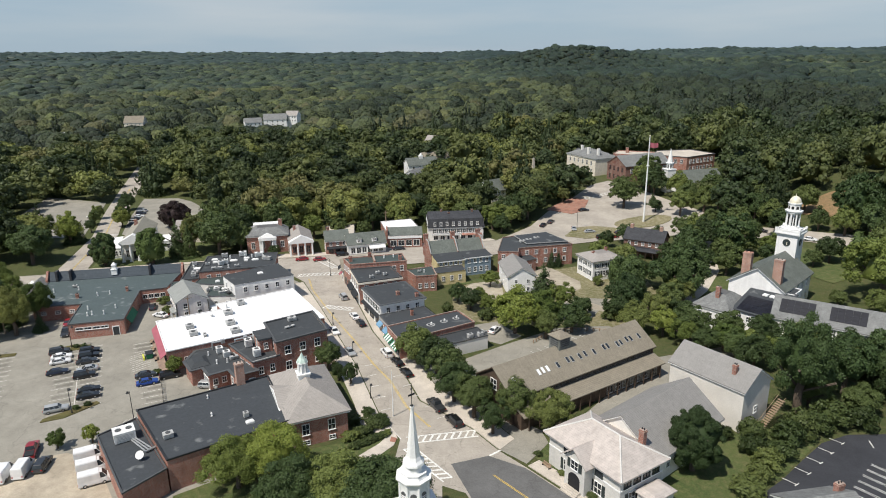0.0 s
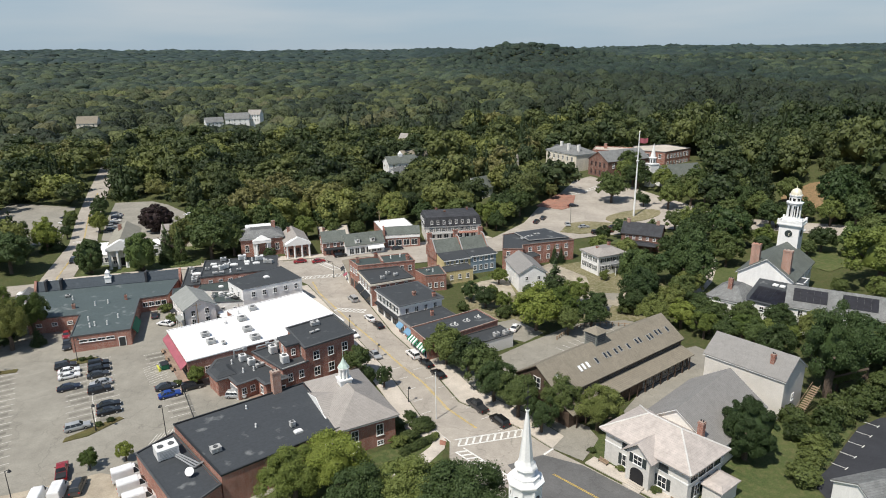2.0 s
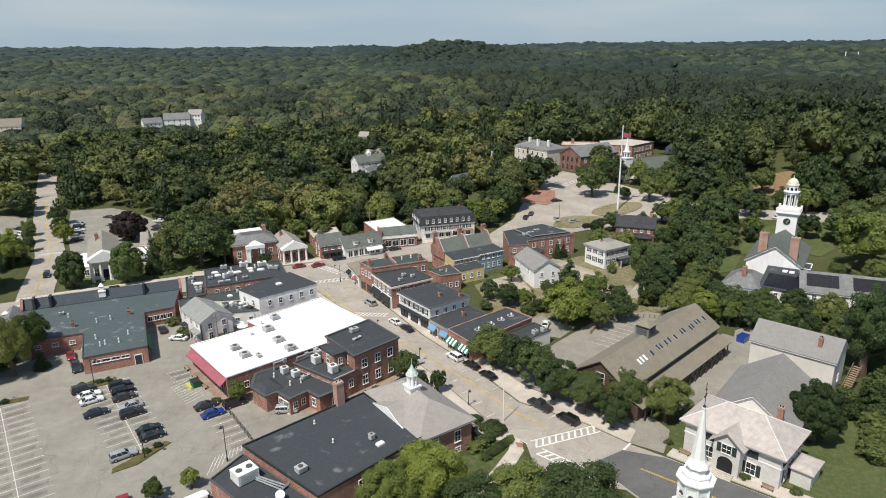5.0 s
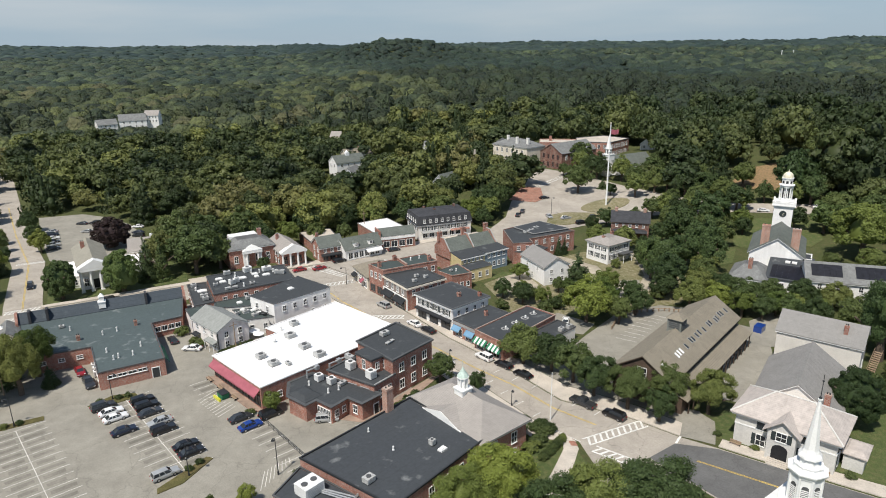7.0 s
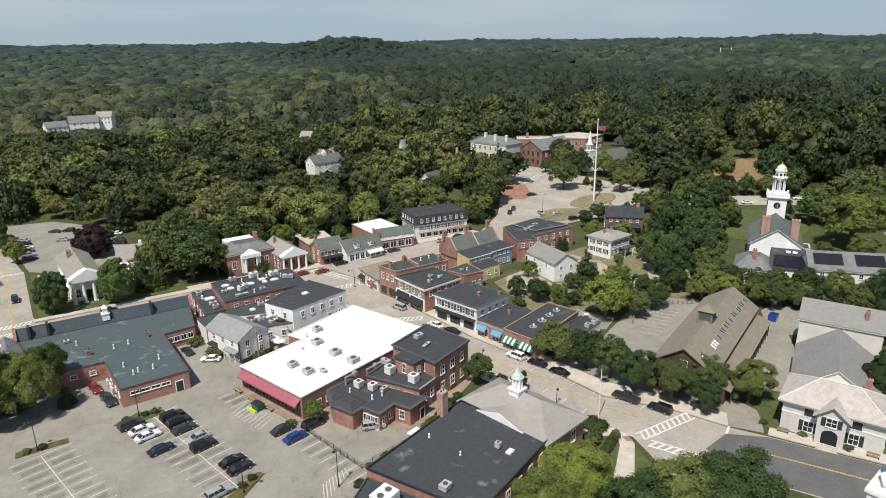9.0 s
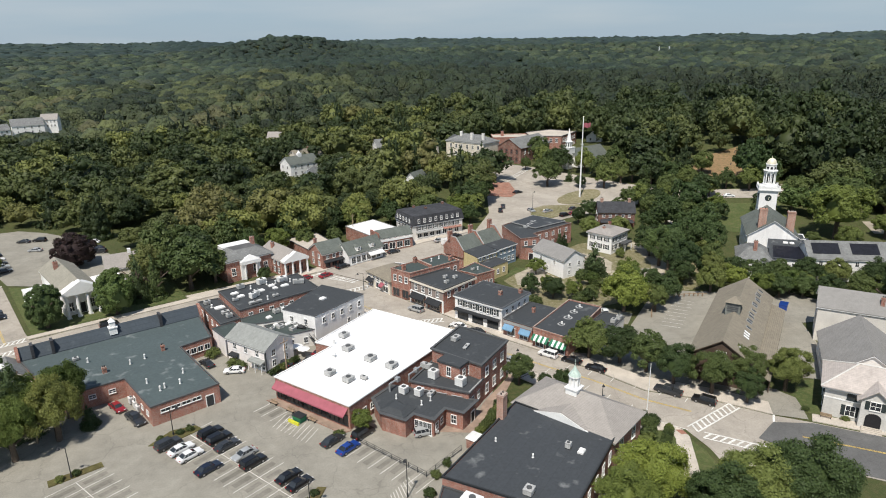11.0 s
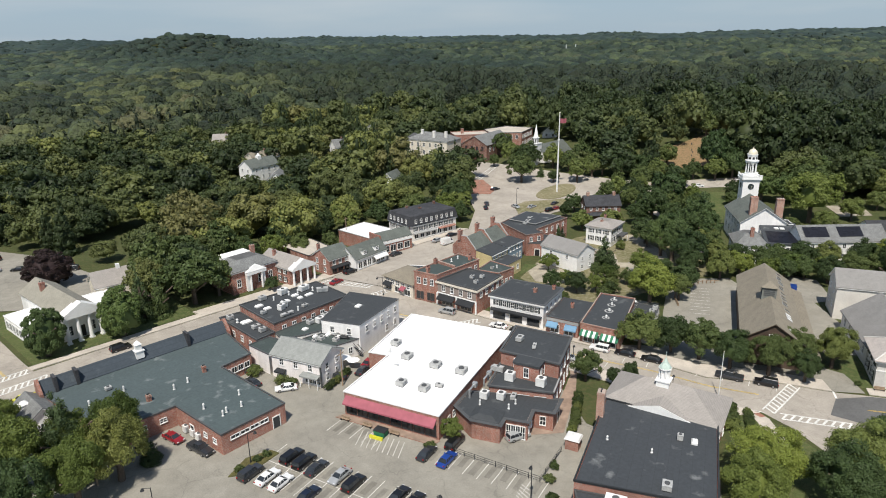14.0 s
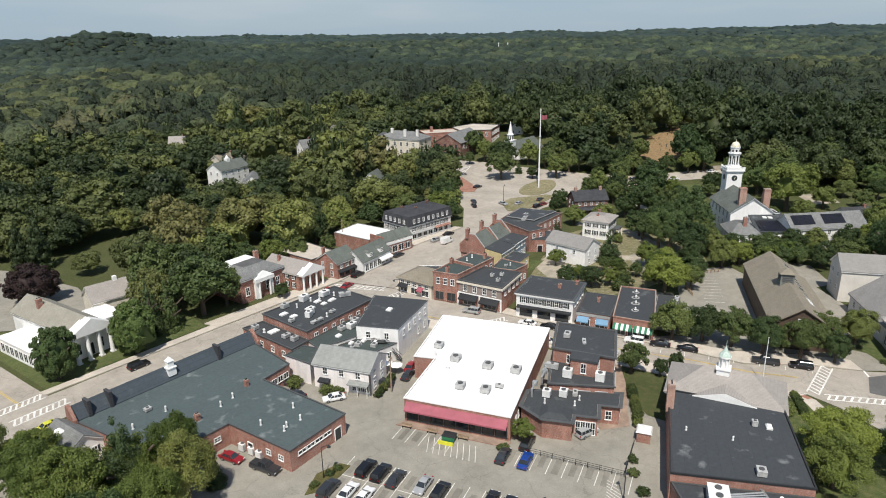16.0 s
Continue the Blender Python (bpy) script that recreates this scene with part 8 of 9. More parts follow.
# ---- houses among the trees ----
for x, y, l, w, a, e, r, wall, roof, lab in (
        (-166, 649, 22, 12, 10, 13, 18, "white_board", "shingle_slate", "large white house with grey roof among trees"),
        (-186, 640, 16, 10, 25, 11, 15, "white_board", "shingle_slate", "white house with grey roof among trees"),
        (-150, 656, 12, 10, -10, 16, 20, "white_board", "shingle_taupe", "white upper house among trees"),
        (-302, 644, 18, 12, 5, 12, 18, "cream_board", "shingle_tan", "cream house with tan roof among trees"),
        (-14, 384, 18, 10, 20, 10, 13.5, "white_board", "shingle_green", "white house with green roof and cupola"),
        (-6, 402, 16, 10, 15, 11, 14, "cream_board", "shingle_tan", "house with pale tan roof among trees"),
        (-6, 470, 13, 9, -30, 12, 16, "cream_board", "shingle_taupe", "pale gabled house among trees"),
        (6, 374, 14, 8, 10, 9, 12, "white_board", "shingle_slate", "white house with pale roof among trees"),
        (-16, 352, 12, 9, 60, 8.5, 12, "white_board", "shingle_slate", "grey-roofed house among trees"),
        (41, 402, 9, 8, 0, 12, 16, "white_board", "shingle_slate", "small white house with chimney among trees"),
        (84, 432, 15, 9, 5, 14, 18, "cream_board", "shingle_slate", "cream house among trees"),
        (23, 310, 10, 9, 35, 9, 13.5, "white_board", "shingle_green", "house with green roof among trees"),
        (160, 215, 12, 9, -30, 7, 10, "cream_board", "shingle_tan", "tan house beside the road"),
        (182, 330, 14, 10, 10, 16, 20, "white_board", "shingle_slate", "white house on the wooded rise"),
        (162, 352, 12, 9, 40, 15, 19, "white_board", "shingle_slate", "white house with grey roof on the rise"),
        (236, 190, 12, 9, -30, 9, 12.5, "white_board", "shingle_dark", "white house by the road")):
    hq, hqp = gable_house("house", x, y, l, w, a, e, r, wall, roof, lab, group="houses among the trees")
    windows(hq, hqp, 0, 4, e - 2.4, 1.0, 1.5)
    windows(hq, hqp, 0, 4, e - 5.6, 1.0, 1.5)
    windows(hq, hqp, 3, 2, e - 2.4, 1.0, 1.5)
    windows(hq, hqp, 1, 2, e - 2.4, 1.0, 1.5)
    if y == 384:
        bm = bmesh.new()
        box(bm, x, y, 12.8, 2.2, 2.2, 2.0, 20)
        eight(bm, x, y, 14.8, 1.1, 1.4, 0.1)
        part("cupola", bm, "white", hq)
    if y == 470 or y == 402:
        chimney(hq, x + 2, y + 1, r - 1.5, 2.6)
for x, y, l, w, a in ((-370, 629, 42, 18, 8), (-345, 640, 26, 14, 8)):
    fq, fqp = flat_house("low_pale_building", rect(x, y, l, w, a), ground_z(x, y) + 6.0, "white_stucco", "roof_white", "low pale commercial building beyond the trees", "building", group="low buildings beyond the trees")
    windows(fq, fqp, 0, 8, ground_z(x, y) + 2.5, 2.2, 1.6, "shop")

# the two slim masts before the meadow
for x, y in ((1228.6, 1419.0), (1248.0, 1402.0)):
    z = ground_z(x, y)
    mast = thing("radio_mast", x, y, z, "slim pale mast rising from far woodland", "mast", "far masts")
    part("pole", tube(bmesh.new(), x, y, z, 1.2, 49.5 - z, 8, 0.9), "white", mast)
    part("platform", tube(bmesh.new(), x, y, 46.5, 1.7, 1.6, 8), "white", mast)

# ---- the near white spire ----
nx, ny = -4.05, 66.0
spire = thing("steepled_church", nx, ny, 0, "bright white wooden steeple with slender spire", "church")
bm = bmesh.new()
box(bm, nx, ny, -0.5, 6.0, 6.0, 18.9, 20)
box(bm, nx, ny, 18.4, 6.6, 6.6, 0.5, 20)
part("tower", bm, "white_board", spire)
bm = bmesh.new()
turned(bm, nx, ny, [(2.6, 18.9), (2.6, 19.5), (2.75, 19.51), (2.75, 19.75), (1.8, 19.76), (1.8, 23.5), (1.95, 23.51), (1.95, 23.8), (2.1, 23.81), (2.25, 24.05), (2.25, 24.2), (1.75, 24.21), (1.55, 24.7), (1.65, 24.71), (1.65, 24.85)])
spire_belfry = part("belfry", bm, "white", spire, "octagonal white belfry")
for k in range(8):
    t = radians(45 * k + 22.5)
    part("pilaster", tube(bmesh.new(), nx + 1.8 * math.cos(t), ny + 1.8 * math.sin(t), 19.75, 0.16, 3.7, 8), "white", spire_belfry)
bm = bmesh.new()
turned(bm, nx, ny, [(1.05, 24.86), (1.05, 25.6), (1.15, 25.61), (1.38, 25.8), (1.3, 26.05), (1.02, 26.35), (0.84, 26.8), (0.15, 33.05), (0.26, 33.06), (0.26, 33.22), (0.1, 33.23)])
part("spire", bm, "white", spire, "slender white spire")
bm = bmesh.new()
dome(bm, nx, ny, 33.3, 0.2, 0.2, 10, 4)
rod(bm, (nx, ny, 33.2), (nx, ny, 36.2), 0.04)
box(bm, nx, ny, 34.6, 0.9, 0.05, 0.22, 40)
dome(bm, nx, ny, 35.4, 0.14, 0.14, 8, 3)
part("weathervane", bm, "metal_dark", spire, "dark metal weathervane")
def louvre_mesh(bm):
    box(bm, 0, 0.02, 0.4, 0.78, 0.06, 2.0)
    n_ = 7
    arc = [bm.verts.new((0.39 * math.cos(math.pi * i / n_), yy, 2.4 + 0.39 * math.sin(math.pi * i / n_))) for yy in (-0.01, 0.05) for i in range(n_ + 1)]
    bm.faces.new(arc[:n_ + 1])
    bm.faces.new(arc[n_ + 1:])
    for i in range(n_):
        bm.faces.new((arc[i], arc[i + 1], arc[n_ + 2 + i], arc[n_ + 1 + i]))
    return "trim_grey"


def slat_mesh(bm):
    for i in range(8):
        box(bm, 0, 0.07, 0.5 + 0.24 * i, 0.74, 0.05, 0.11)
    for s_ in (-1, 1):
        box(bm, 0.45 * s_, 0.05, 0.3, 0.12, 0.12, 2.2)
    return "white"


for k in range(8):
    t = 45 * k
    r_ = 1.95 * math.cos(radians(22.5))
    lo_ = put("louvre", shared(("louvre",), louvre_mesh), spire, (nx + (r_ - 0.14) * math.cos(radians(t)), ny + (r_ - 0.14) * math.sin(radians(t)), 19.8), t - 90, "arched louvred opening")
    sl = new("slats", shared(("slats",), slat_mesh))
    sl.parent = lo_

# the grey roof beside the black car park
gr, grp = gable_house("grey_roofed_house", 57.5, 84.0, 10, 9, 10, 4.0, 6.4, "white_board", "shingle_slate", "house with pale grey roof and brick chimney")
chimney(gr, 61.0, 86.2, 5.0, 2.2, 1.3, 0.9, 20)


# ---- rooftop plant ----
def unit_parts(w, d, h, fans):
    def case(bm):
        box(bm, 0, 0, 0.15, w, d, h)
        box(bm, 0, 0, h + 0.15, w + 0.06, d + 0.06, 0.06)
        return "unit_grey" if h < 1.2 else "metal_white"

    def curb(bm):
        box(bm, 0, 0, 0, w * 0.92, d * 0.92, 0.16)
        return "metal_dark"

    def fan(bm):
        tube(bm, 0, 0, 0, min(w / fans, d) * 0.3, 0.12, 14)
        return "trim_grey"

    def grille(bm):
        for i in range(6):
            box(bm, 0, 0, 0.1 + i * h * 0.14, w * 0.8, 0.05, h * 0.06)
        return "metal"
    return case, curb, fan, grille


def rooftop_unit(x, y, z, w, d, h, rot, fans=1, label="pale metal rooftop air unit on the flat roof"):
    root = thing("rooftop_unit", x, y, z, label, "air unit", "rooftop units")
    case, curb, fan, grille = unit_parts(w, d, h, fans)
    key = (round(w, 1), round(d, 1), round(h, 1), fans)
    put("case", shared(("case", *key), case), root, (x, y, z), rot)
    put("curb", shared(("curb", *key), curb), root, (x, y, z), rot)
    c_, s_ = math.cos(radians(rot)), math.sin(radians(rot))
    for k in range(fans):
        u = (k - (fans - 1) / 2) * w / fans
        put("fan", shared(("fan", *key), fan), root, (x + u * c_, y + u * s_, z + h + 0.21), rot)
    for sd in (-1, 1):
        put("grille", shared(("grille", *key), grille), root, (x - sd * (d / 2 + 0.02) * s_, y + sd * (d / 2 + 0.02) * c_, z + 0.15), rot)
    return root


def vent(x, y, z, h=0.9, r=0.18, label="small metal roof vent pipe on a flat roof"):
    root = thing("roof_vent", x, y, z, label, "vent", "roof vents")

    def pipe(bm):
        tube(bm, 0, 0, 0, r, h, 8)
        tube(bm, 0, 0, 0, r * 1.5, 0.12, 8)
        return "metal_white"

    def cap(bm):
        tube(bm, 0, 0, 0, r * 1.35, 0.2, 8, r * 0.8)
        return "metal_white"
    put("pipe", shared(("pipe", h, r), pipe), root, (x, y, z))
    put("cap", shared(("cap", h, r), cap), root, (x, y, z + h))
    return root


def hatch(x, y, z, w, d, rot, label="white skylight hatch on a dark roof"):
    root = thing("roof_hatch", x, y, z, label, "roof hatch", "roof hatches")

    def frame_(bm):
        box(bm, 0, 0, 0, w, d, 0.3)
        return "metal_white"

    def lid(bm):
        box(bm, 0, 0, 0.3, w * 0.9, d * 0.9, 0.22, 0, 0.7)
        return "white"
    put("frame", shared(("hatch", w, d), frame_), root, (x, y, z), rot)
    put("lid", shared(("lid", w, d), lid), root, (x, y, z), rot)
    return root


Z = 5.22
for x, y, w in ((-57.6, 170.0, 2.0), (-58.9, 163.0, 2.2), (-56.1, 156.0, 2.2), (-53.2, 150.8, 2.2), (-65.9, 153.8, 1.9), (-63.3, 149.4, 2.0)):
    rooftop_unit(x, y, Z, w, w * 0.9, 0.85, 28)
rooftop_unit(-60.2, 148.7, Z, 0.8, 1.6, 0.5, 28)
for x, y, w in ((-69.4, 184.6, 1.7), (-67.0, 181.8, 1.5), (-65.4, 184.0, 1.2)):
    rooftop_unit(x, y, 3.84, w, 1.2, 0.9, 30, label="grey kitchen air unit on the low annex roof")
vent(-60.8, 167.4, Z, 1.1, 0.25)
vent(-62.8, 161.2, Z, 0.7, 0.4)
Z = 7.12
for x, y, w, d, hh, r_ in ((-74.6, 209.4, 1.9, 1.3, 1.0, 14), (-68.7, 210.2, 2.4, 1.5, 1.4, 20), (-63.1, 209.6, 2.6, 1.6, 1.2, 14), (-59.4, 205.6, 3.0, 1.2, 1.0, -20), (-72.9, 200.4, 1.6, 1.3, 1.3, 30), (-71.6, 201.6, 1.2, 1.2, 1.5, 14), (-73.0, 196.4, 3.4, 0.9, 0.5, 14), (-67.3, 198.8, 1.4, 1.0, 0.5, 14), (-77.4, 200.6, 1.3, 1.0, 0.6, 14)):
    rooftop_unit(x, y, Z, w, d, hh, r_)
for x, y, w, d in ((-70.2, 204.7, 2.4, 1.3), (-66.6, 207.2, 1.8, 1.1), (-66.1, 204.8, 1.3, 1.1), (-63.3, 205.6, 2.2, 1.0), (-76.8, 205.8, 2.0, 1.2), (-75.6, 203.0, 1.8, 1.1)):
    hatch(x, y, Z, w, d, 14)
for x, y in ((-65.2, 208.6), (-67.6, 208.8), (-61.2, 208.0), (-72.2, 207.6), (-69.6, 197.6)):
    vent(x, y, Z, 0.9, 0.2)
Z = 5.22
for x, y, w, d, hh in ((-84.0, 206.6, 1.5, 1.3, 0.9), (-80.6, 197.6, 1.9, 1.2, 0.7), (-80.0, 194.8, 1.5, 1.2, 0.9)):
    rooftop_unit(x, y, Z, w, d, hh, 12)
hatch(-81.4, 202.4, Z, 2.6, 1.6, 12)
vent(-83.2, 203.6, Z, 0.8, 0.25)
for x, y, w, hh in ((-66.2, 192.2, 2.2, 1.2), (-64.0, 194.2, 1.8, 1.0), (-68.6, 192.8, 1.6, 0.8)):
    rooftop_unit(x, y, 4.92, w, 1.4, hh, 16)
hatch(-71.0, 190.4, 4.92, 1.4, 1.1, 16)
for x, y, w in ((-70.2, 186.4, 1.3), (-69.4, 184.4, 1.2), (-67.4, 185.4, 1.5), (-65.9, 182.9, 1.4)):
    hatch(x, y, 4.26, w, 0.9, 25)
rooftop_unit(-71.6, 183.6, 4.26, 1.0, 0.9, 0.7, 30)
hatch(-57.1, 189.2, 7.84, 1.6, 1.3, 30)
Z = 8.72
rooftop_unit(-38.4, 149.6, Z, 2.0, 1.3, 0.8, 28)
rooftop_unit(-38.0, 145.4, Z, 2.4, 0.7, 0.25, 40, label="low grey roof curb on a dark roof")
for x, y in ((-47.4, 142.1), (-43.9, 136.8)):
    rooftop_unit(x, y, 5.47, 1.6, 1.8, 1.6, 28, label="boxy white kitchen exhaust unit on a flat roof")
for x, y in ((-54.3, 141.6), (-51.9, 139.4)):
    rooftop_unit(x, y, 4.04, 1.5, 1.5, 1.3, 28, label="boxy white kitchen exhaust unit on a flat roof")
rooftop_unit(-49.8, 138.2, 4.04, 1.9, 0.9, 0.6, 35)
rooftop_unit(-47.0, 146.4, 5.46, 1.0, 2.4, 1.0, 28)
for k, (x, y) in enumerate(((-56.6, 143.4), (-51.6, 145.2), (-49.4, 146.6))):
    bm = bmesh.new()
    z_ = 4.04
    rod(bm, (x, y, z_), (x, y, z_ + 1.8), 0.22, 8)
    rod(bm, (x, y, z_ + 1.7), (x + 2.0, y + 1.1, z_ + 1.7), 0.2, 8)
    box(bm, x + 2.2, y + 1.2, z_ + 1.2, 0.9, 0.9, 0.9, 30)
    single("kitchen_duct", bm, "metal", "bent metal kitchen duct on the annex roof", "duct", (x, y, z_), "kitchen ducts")
for k in range(3):
    rod_ = bmesh.new()
    rod(rod_, (-50.8 + 2.2 * k, 141.0 - 2.5 * k, 4.35), (-49.2 + 2.2 * k, 139.2 - 2.5 * k, 4.35), 0.09, 6)
    single("roof_pipe", rod_, "metal", "thin metal pipe lying along the annex roof", "pipe", (-50 + 2.2 * k, 140 - 2.5 * k, 4.04), "roof pipes")
for x, y in ((-56.5, 140.2), (-50.8, 136.4), (-53.0, 135.8)):
    vent(x, y, 4.04, 0.9, 0.16)
Z = 6.27
rooftop_unit(-50.3, 102.2, Z, 1.7, 1.4, 0.8, 33)
hatch(-36.9, 106.9, Z, 1.5, 1.0, 33)
rooftop_unit(-38.2, 108.8, Z, 0.9, 0.9, 0.9, 33)
vent(-44.9, 109.3, Z, 0.6, 0.14)
vent(-48, 116.0, Z, 0.6, 0.14)
rooftop_unit(-59.4, 104.3, 4.77, 3.6, 3.0, 1.8, 33, 2, "large white cooling unit with fans on the annex roof")
for k in range(3):
    bm = bmesh.new()
    rod(bm, (-57.6, 103.2 + 0.5 * k, 5.2), (-53.4 + 0.3 * k, 99.6 + 0.5 * k, 5.2), 0.14)
    rod(bm, (-53.4 + 0.3 * k, 99.6 + 0.5 * k, 5.2), (-52.3 + 0.3 * k, 100.9 + 0.5 * k, 5.2), 0.14)
    single("roof_duct", bm, "metal", "pale metal duct bent along the annex roof", "duct", (-55.5, 101.5, 4.77), "roof ducts")
bm = bmesh.new()
tube(bm, -53.5, 97.6, 4.77, 0.08, 0.7, 6)
m = Matrix.Translation((-53.5, 97.6, 5.8)) @ Matrix.Rotation(radians(50), 4, "X")
q = bmesh.ops.create_cone(bm, cap_ends=True, segments=16, radius1=0.25, radius2=0.75, depth=0.25)
bmesh.ops.transform(bm, matrix=m, verts=q["verts"])
single("satellite_dish", bm, "metal_white", "white satellite dish on the annex roof", "dish", (-53.5, 97.6, 4.77))
Z = 4.32
for x, y in ((-100.6, 169.6), (-98.3, 165.0), (-97.4, 165.8), (-94.4, 166.2), (-93.4, 170.8), (-103.5, 180.6), (-100.5, 182.0), (-112, 186), (-118.5, 184)):
    vent(x, y, Z, 1.0, 0.17)
rooftop_unit(-114.5, 188.5, Z, 1.2, 1.0, 0.5, 14)
Z = 4.92
for x, y, r_ in ((2.6, 159.2, 1.0), (-0.6, 157.2, 1.1), (-4.0, 155.0, 1.2), (-7.8, 152.6, 1.0)):
    patch = part("roof_patch", tube(bmesh.new(), x, y, 4.895, r_, 0.03, 14, r_ * 0.92), "trim_pale", s2, "pale tarred ring on the dark roof")
    part("patch_middle", tube(bmesh.new(), x, y, 4.925, r_ * 0.62, 0.02, 12), "roof_dark", patch)
    vent(x + 0.2, y, 4.9, 0.5, 0.2)
Z = 7.0
for x, y in ((-21, 190), (-18.6, 188.6), (-22.5, 186.2)):
    rooftop_unit(x, y, Z, 1.2, 1.0, 0.7, 24)
for x, y in ((-20, 201.5), (-17, 202.5)):
    vent(x, y, 8.5, 0.8, 0.2)
for x, y in ((30, 224), (33, 226.5), (27.5, 222.5)):
    rooftop_unit(x, y, 7.22, 2.0, 1.4, 0.6, 20)
vent(-6.8, 196.6, 5.12, 0.8, 0.2)
rooftop_unit(-8.4, 196.8, 5.12, 1.0, 0.8, 0.5, 20)
for x, y in ((8.6, 150.6), (6.0, 149.6)):
    rooftop_unit(x, y, 3.52, 1.4, 1.1, 0.9, 28)

for x, y in ((-103.2, 168.4), (-102.7, 166.4), (-104.0, 170.6)):
    rooftop_unit(x, y, 0.06, 1.2, 1.2, 1.3, 16, label="pale metal cooling unit beside the brick wall")

# the burial ground on the bank
STONES = random.Random(21)


def stone_mesh(bm):
    box(bm, 0, 0, -0.2, 0.55, 0.14, 1.0)
    box(bm, 0, 0, 0.8, 0.55, 0.14, 0.16, 0, 0.6)
    return "trim_grey"


for k in range(46):
    x_, y_ = 162 + STONES.uniform(-8, 42), 0
    y_ = 240 + (x_ - 162) * 0.62 + STONES.uniform(-9, 12)
    gs = thing("gravestone", x_, y_, ground_z(x_, y_), "dark upright gravestone on the brown bank", "gravestone", "burial ground stones")
    put("slab", shared(("gravestone",), stone_mesh), gs, (x_, y_, ground_z(x_, y_) + 0.3), STONES.uniform(-15, 15))

# ---- cars ----
PAINTS = {"black": (0.012, 0.012, 0.014), "navy": (0.014, 0.02, 0.04), "charcoal": (0.04, 0.042, 0.046), "silver": (0.42, 0.43, 0.43), "white": (0.75, 0.75, 0.74), "blue": (0.015, 0.06, 0.30), "red": (0.25, 0.015, 0.02), "yellow": (0.75, 0.72, 0.05)}
for k_, v_ in PAINTS.items():
    mm_, n_, l_, b_ = nodes_of("car_paint_" + k_, 0.28, 0.0 if k_ in ("white", "red") else 0.25, 0.5)
    l_.new(times(n_, l_, v_, spread(n_, l_, 0.8, 0.9, 1.1)), b_.inputs["Base Color"])
    b_.inputs["Coat Weight"].default_value, b_.inputs["Coat Roughness"].default_value = 0.6, 0.08
    M["car_" + k_] = mm_

SHAPES = {  # length, width, belt, roof height, and the cabin's foot and top along the car
    "sedan": (4.75, 1.84, 0.92, 1.45, (-1.75, 1.15), (-1.05, 0.35)),
    "estate": (4.8, 1.86, 0.98, 1.6, (-2.25, 1.1), (-2.0, 0.45)),
    "jeep": (4.8, 1.95, 1.08, 1.78, (-2.28, 1.05), (-2.05, 0.5)),
    "pickup": (5.8, 2.0, 1.12, 1.9, (-0.95, 1.2), (-0.7, 0.65)),
    "van": (5.2, 2.05, 1.3, 2.35, (-2.5, 2.1), (-2.45, 1.35)),
}


def slab(bm, rows):
    """A closed loft through rings of four (x, half width, z) pairs: rows are (x0, x1, half width, z) from the bottom up."""
    rs = []
    for x0, x1, w, z in rows:
        rs.append([bm.verts.new(p) for p in ((x0, -w, z), (x1, -w, z), (x1, w, z), (x0, w, z))])
    for a, b in zip(rs, rs[1:]):
        for i in range(4):
            bm.faces.new((a[i], a[(i + 1) % 4], b[(i + 1) % 4], b[i]))
    bm.faces.new(rs[0][::-1])
    bm.faces.new(rs[-1])


CAR_KINDS = {}


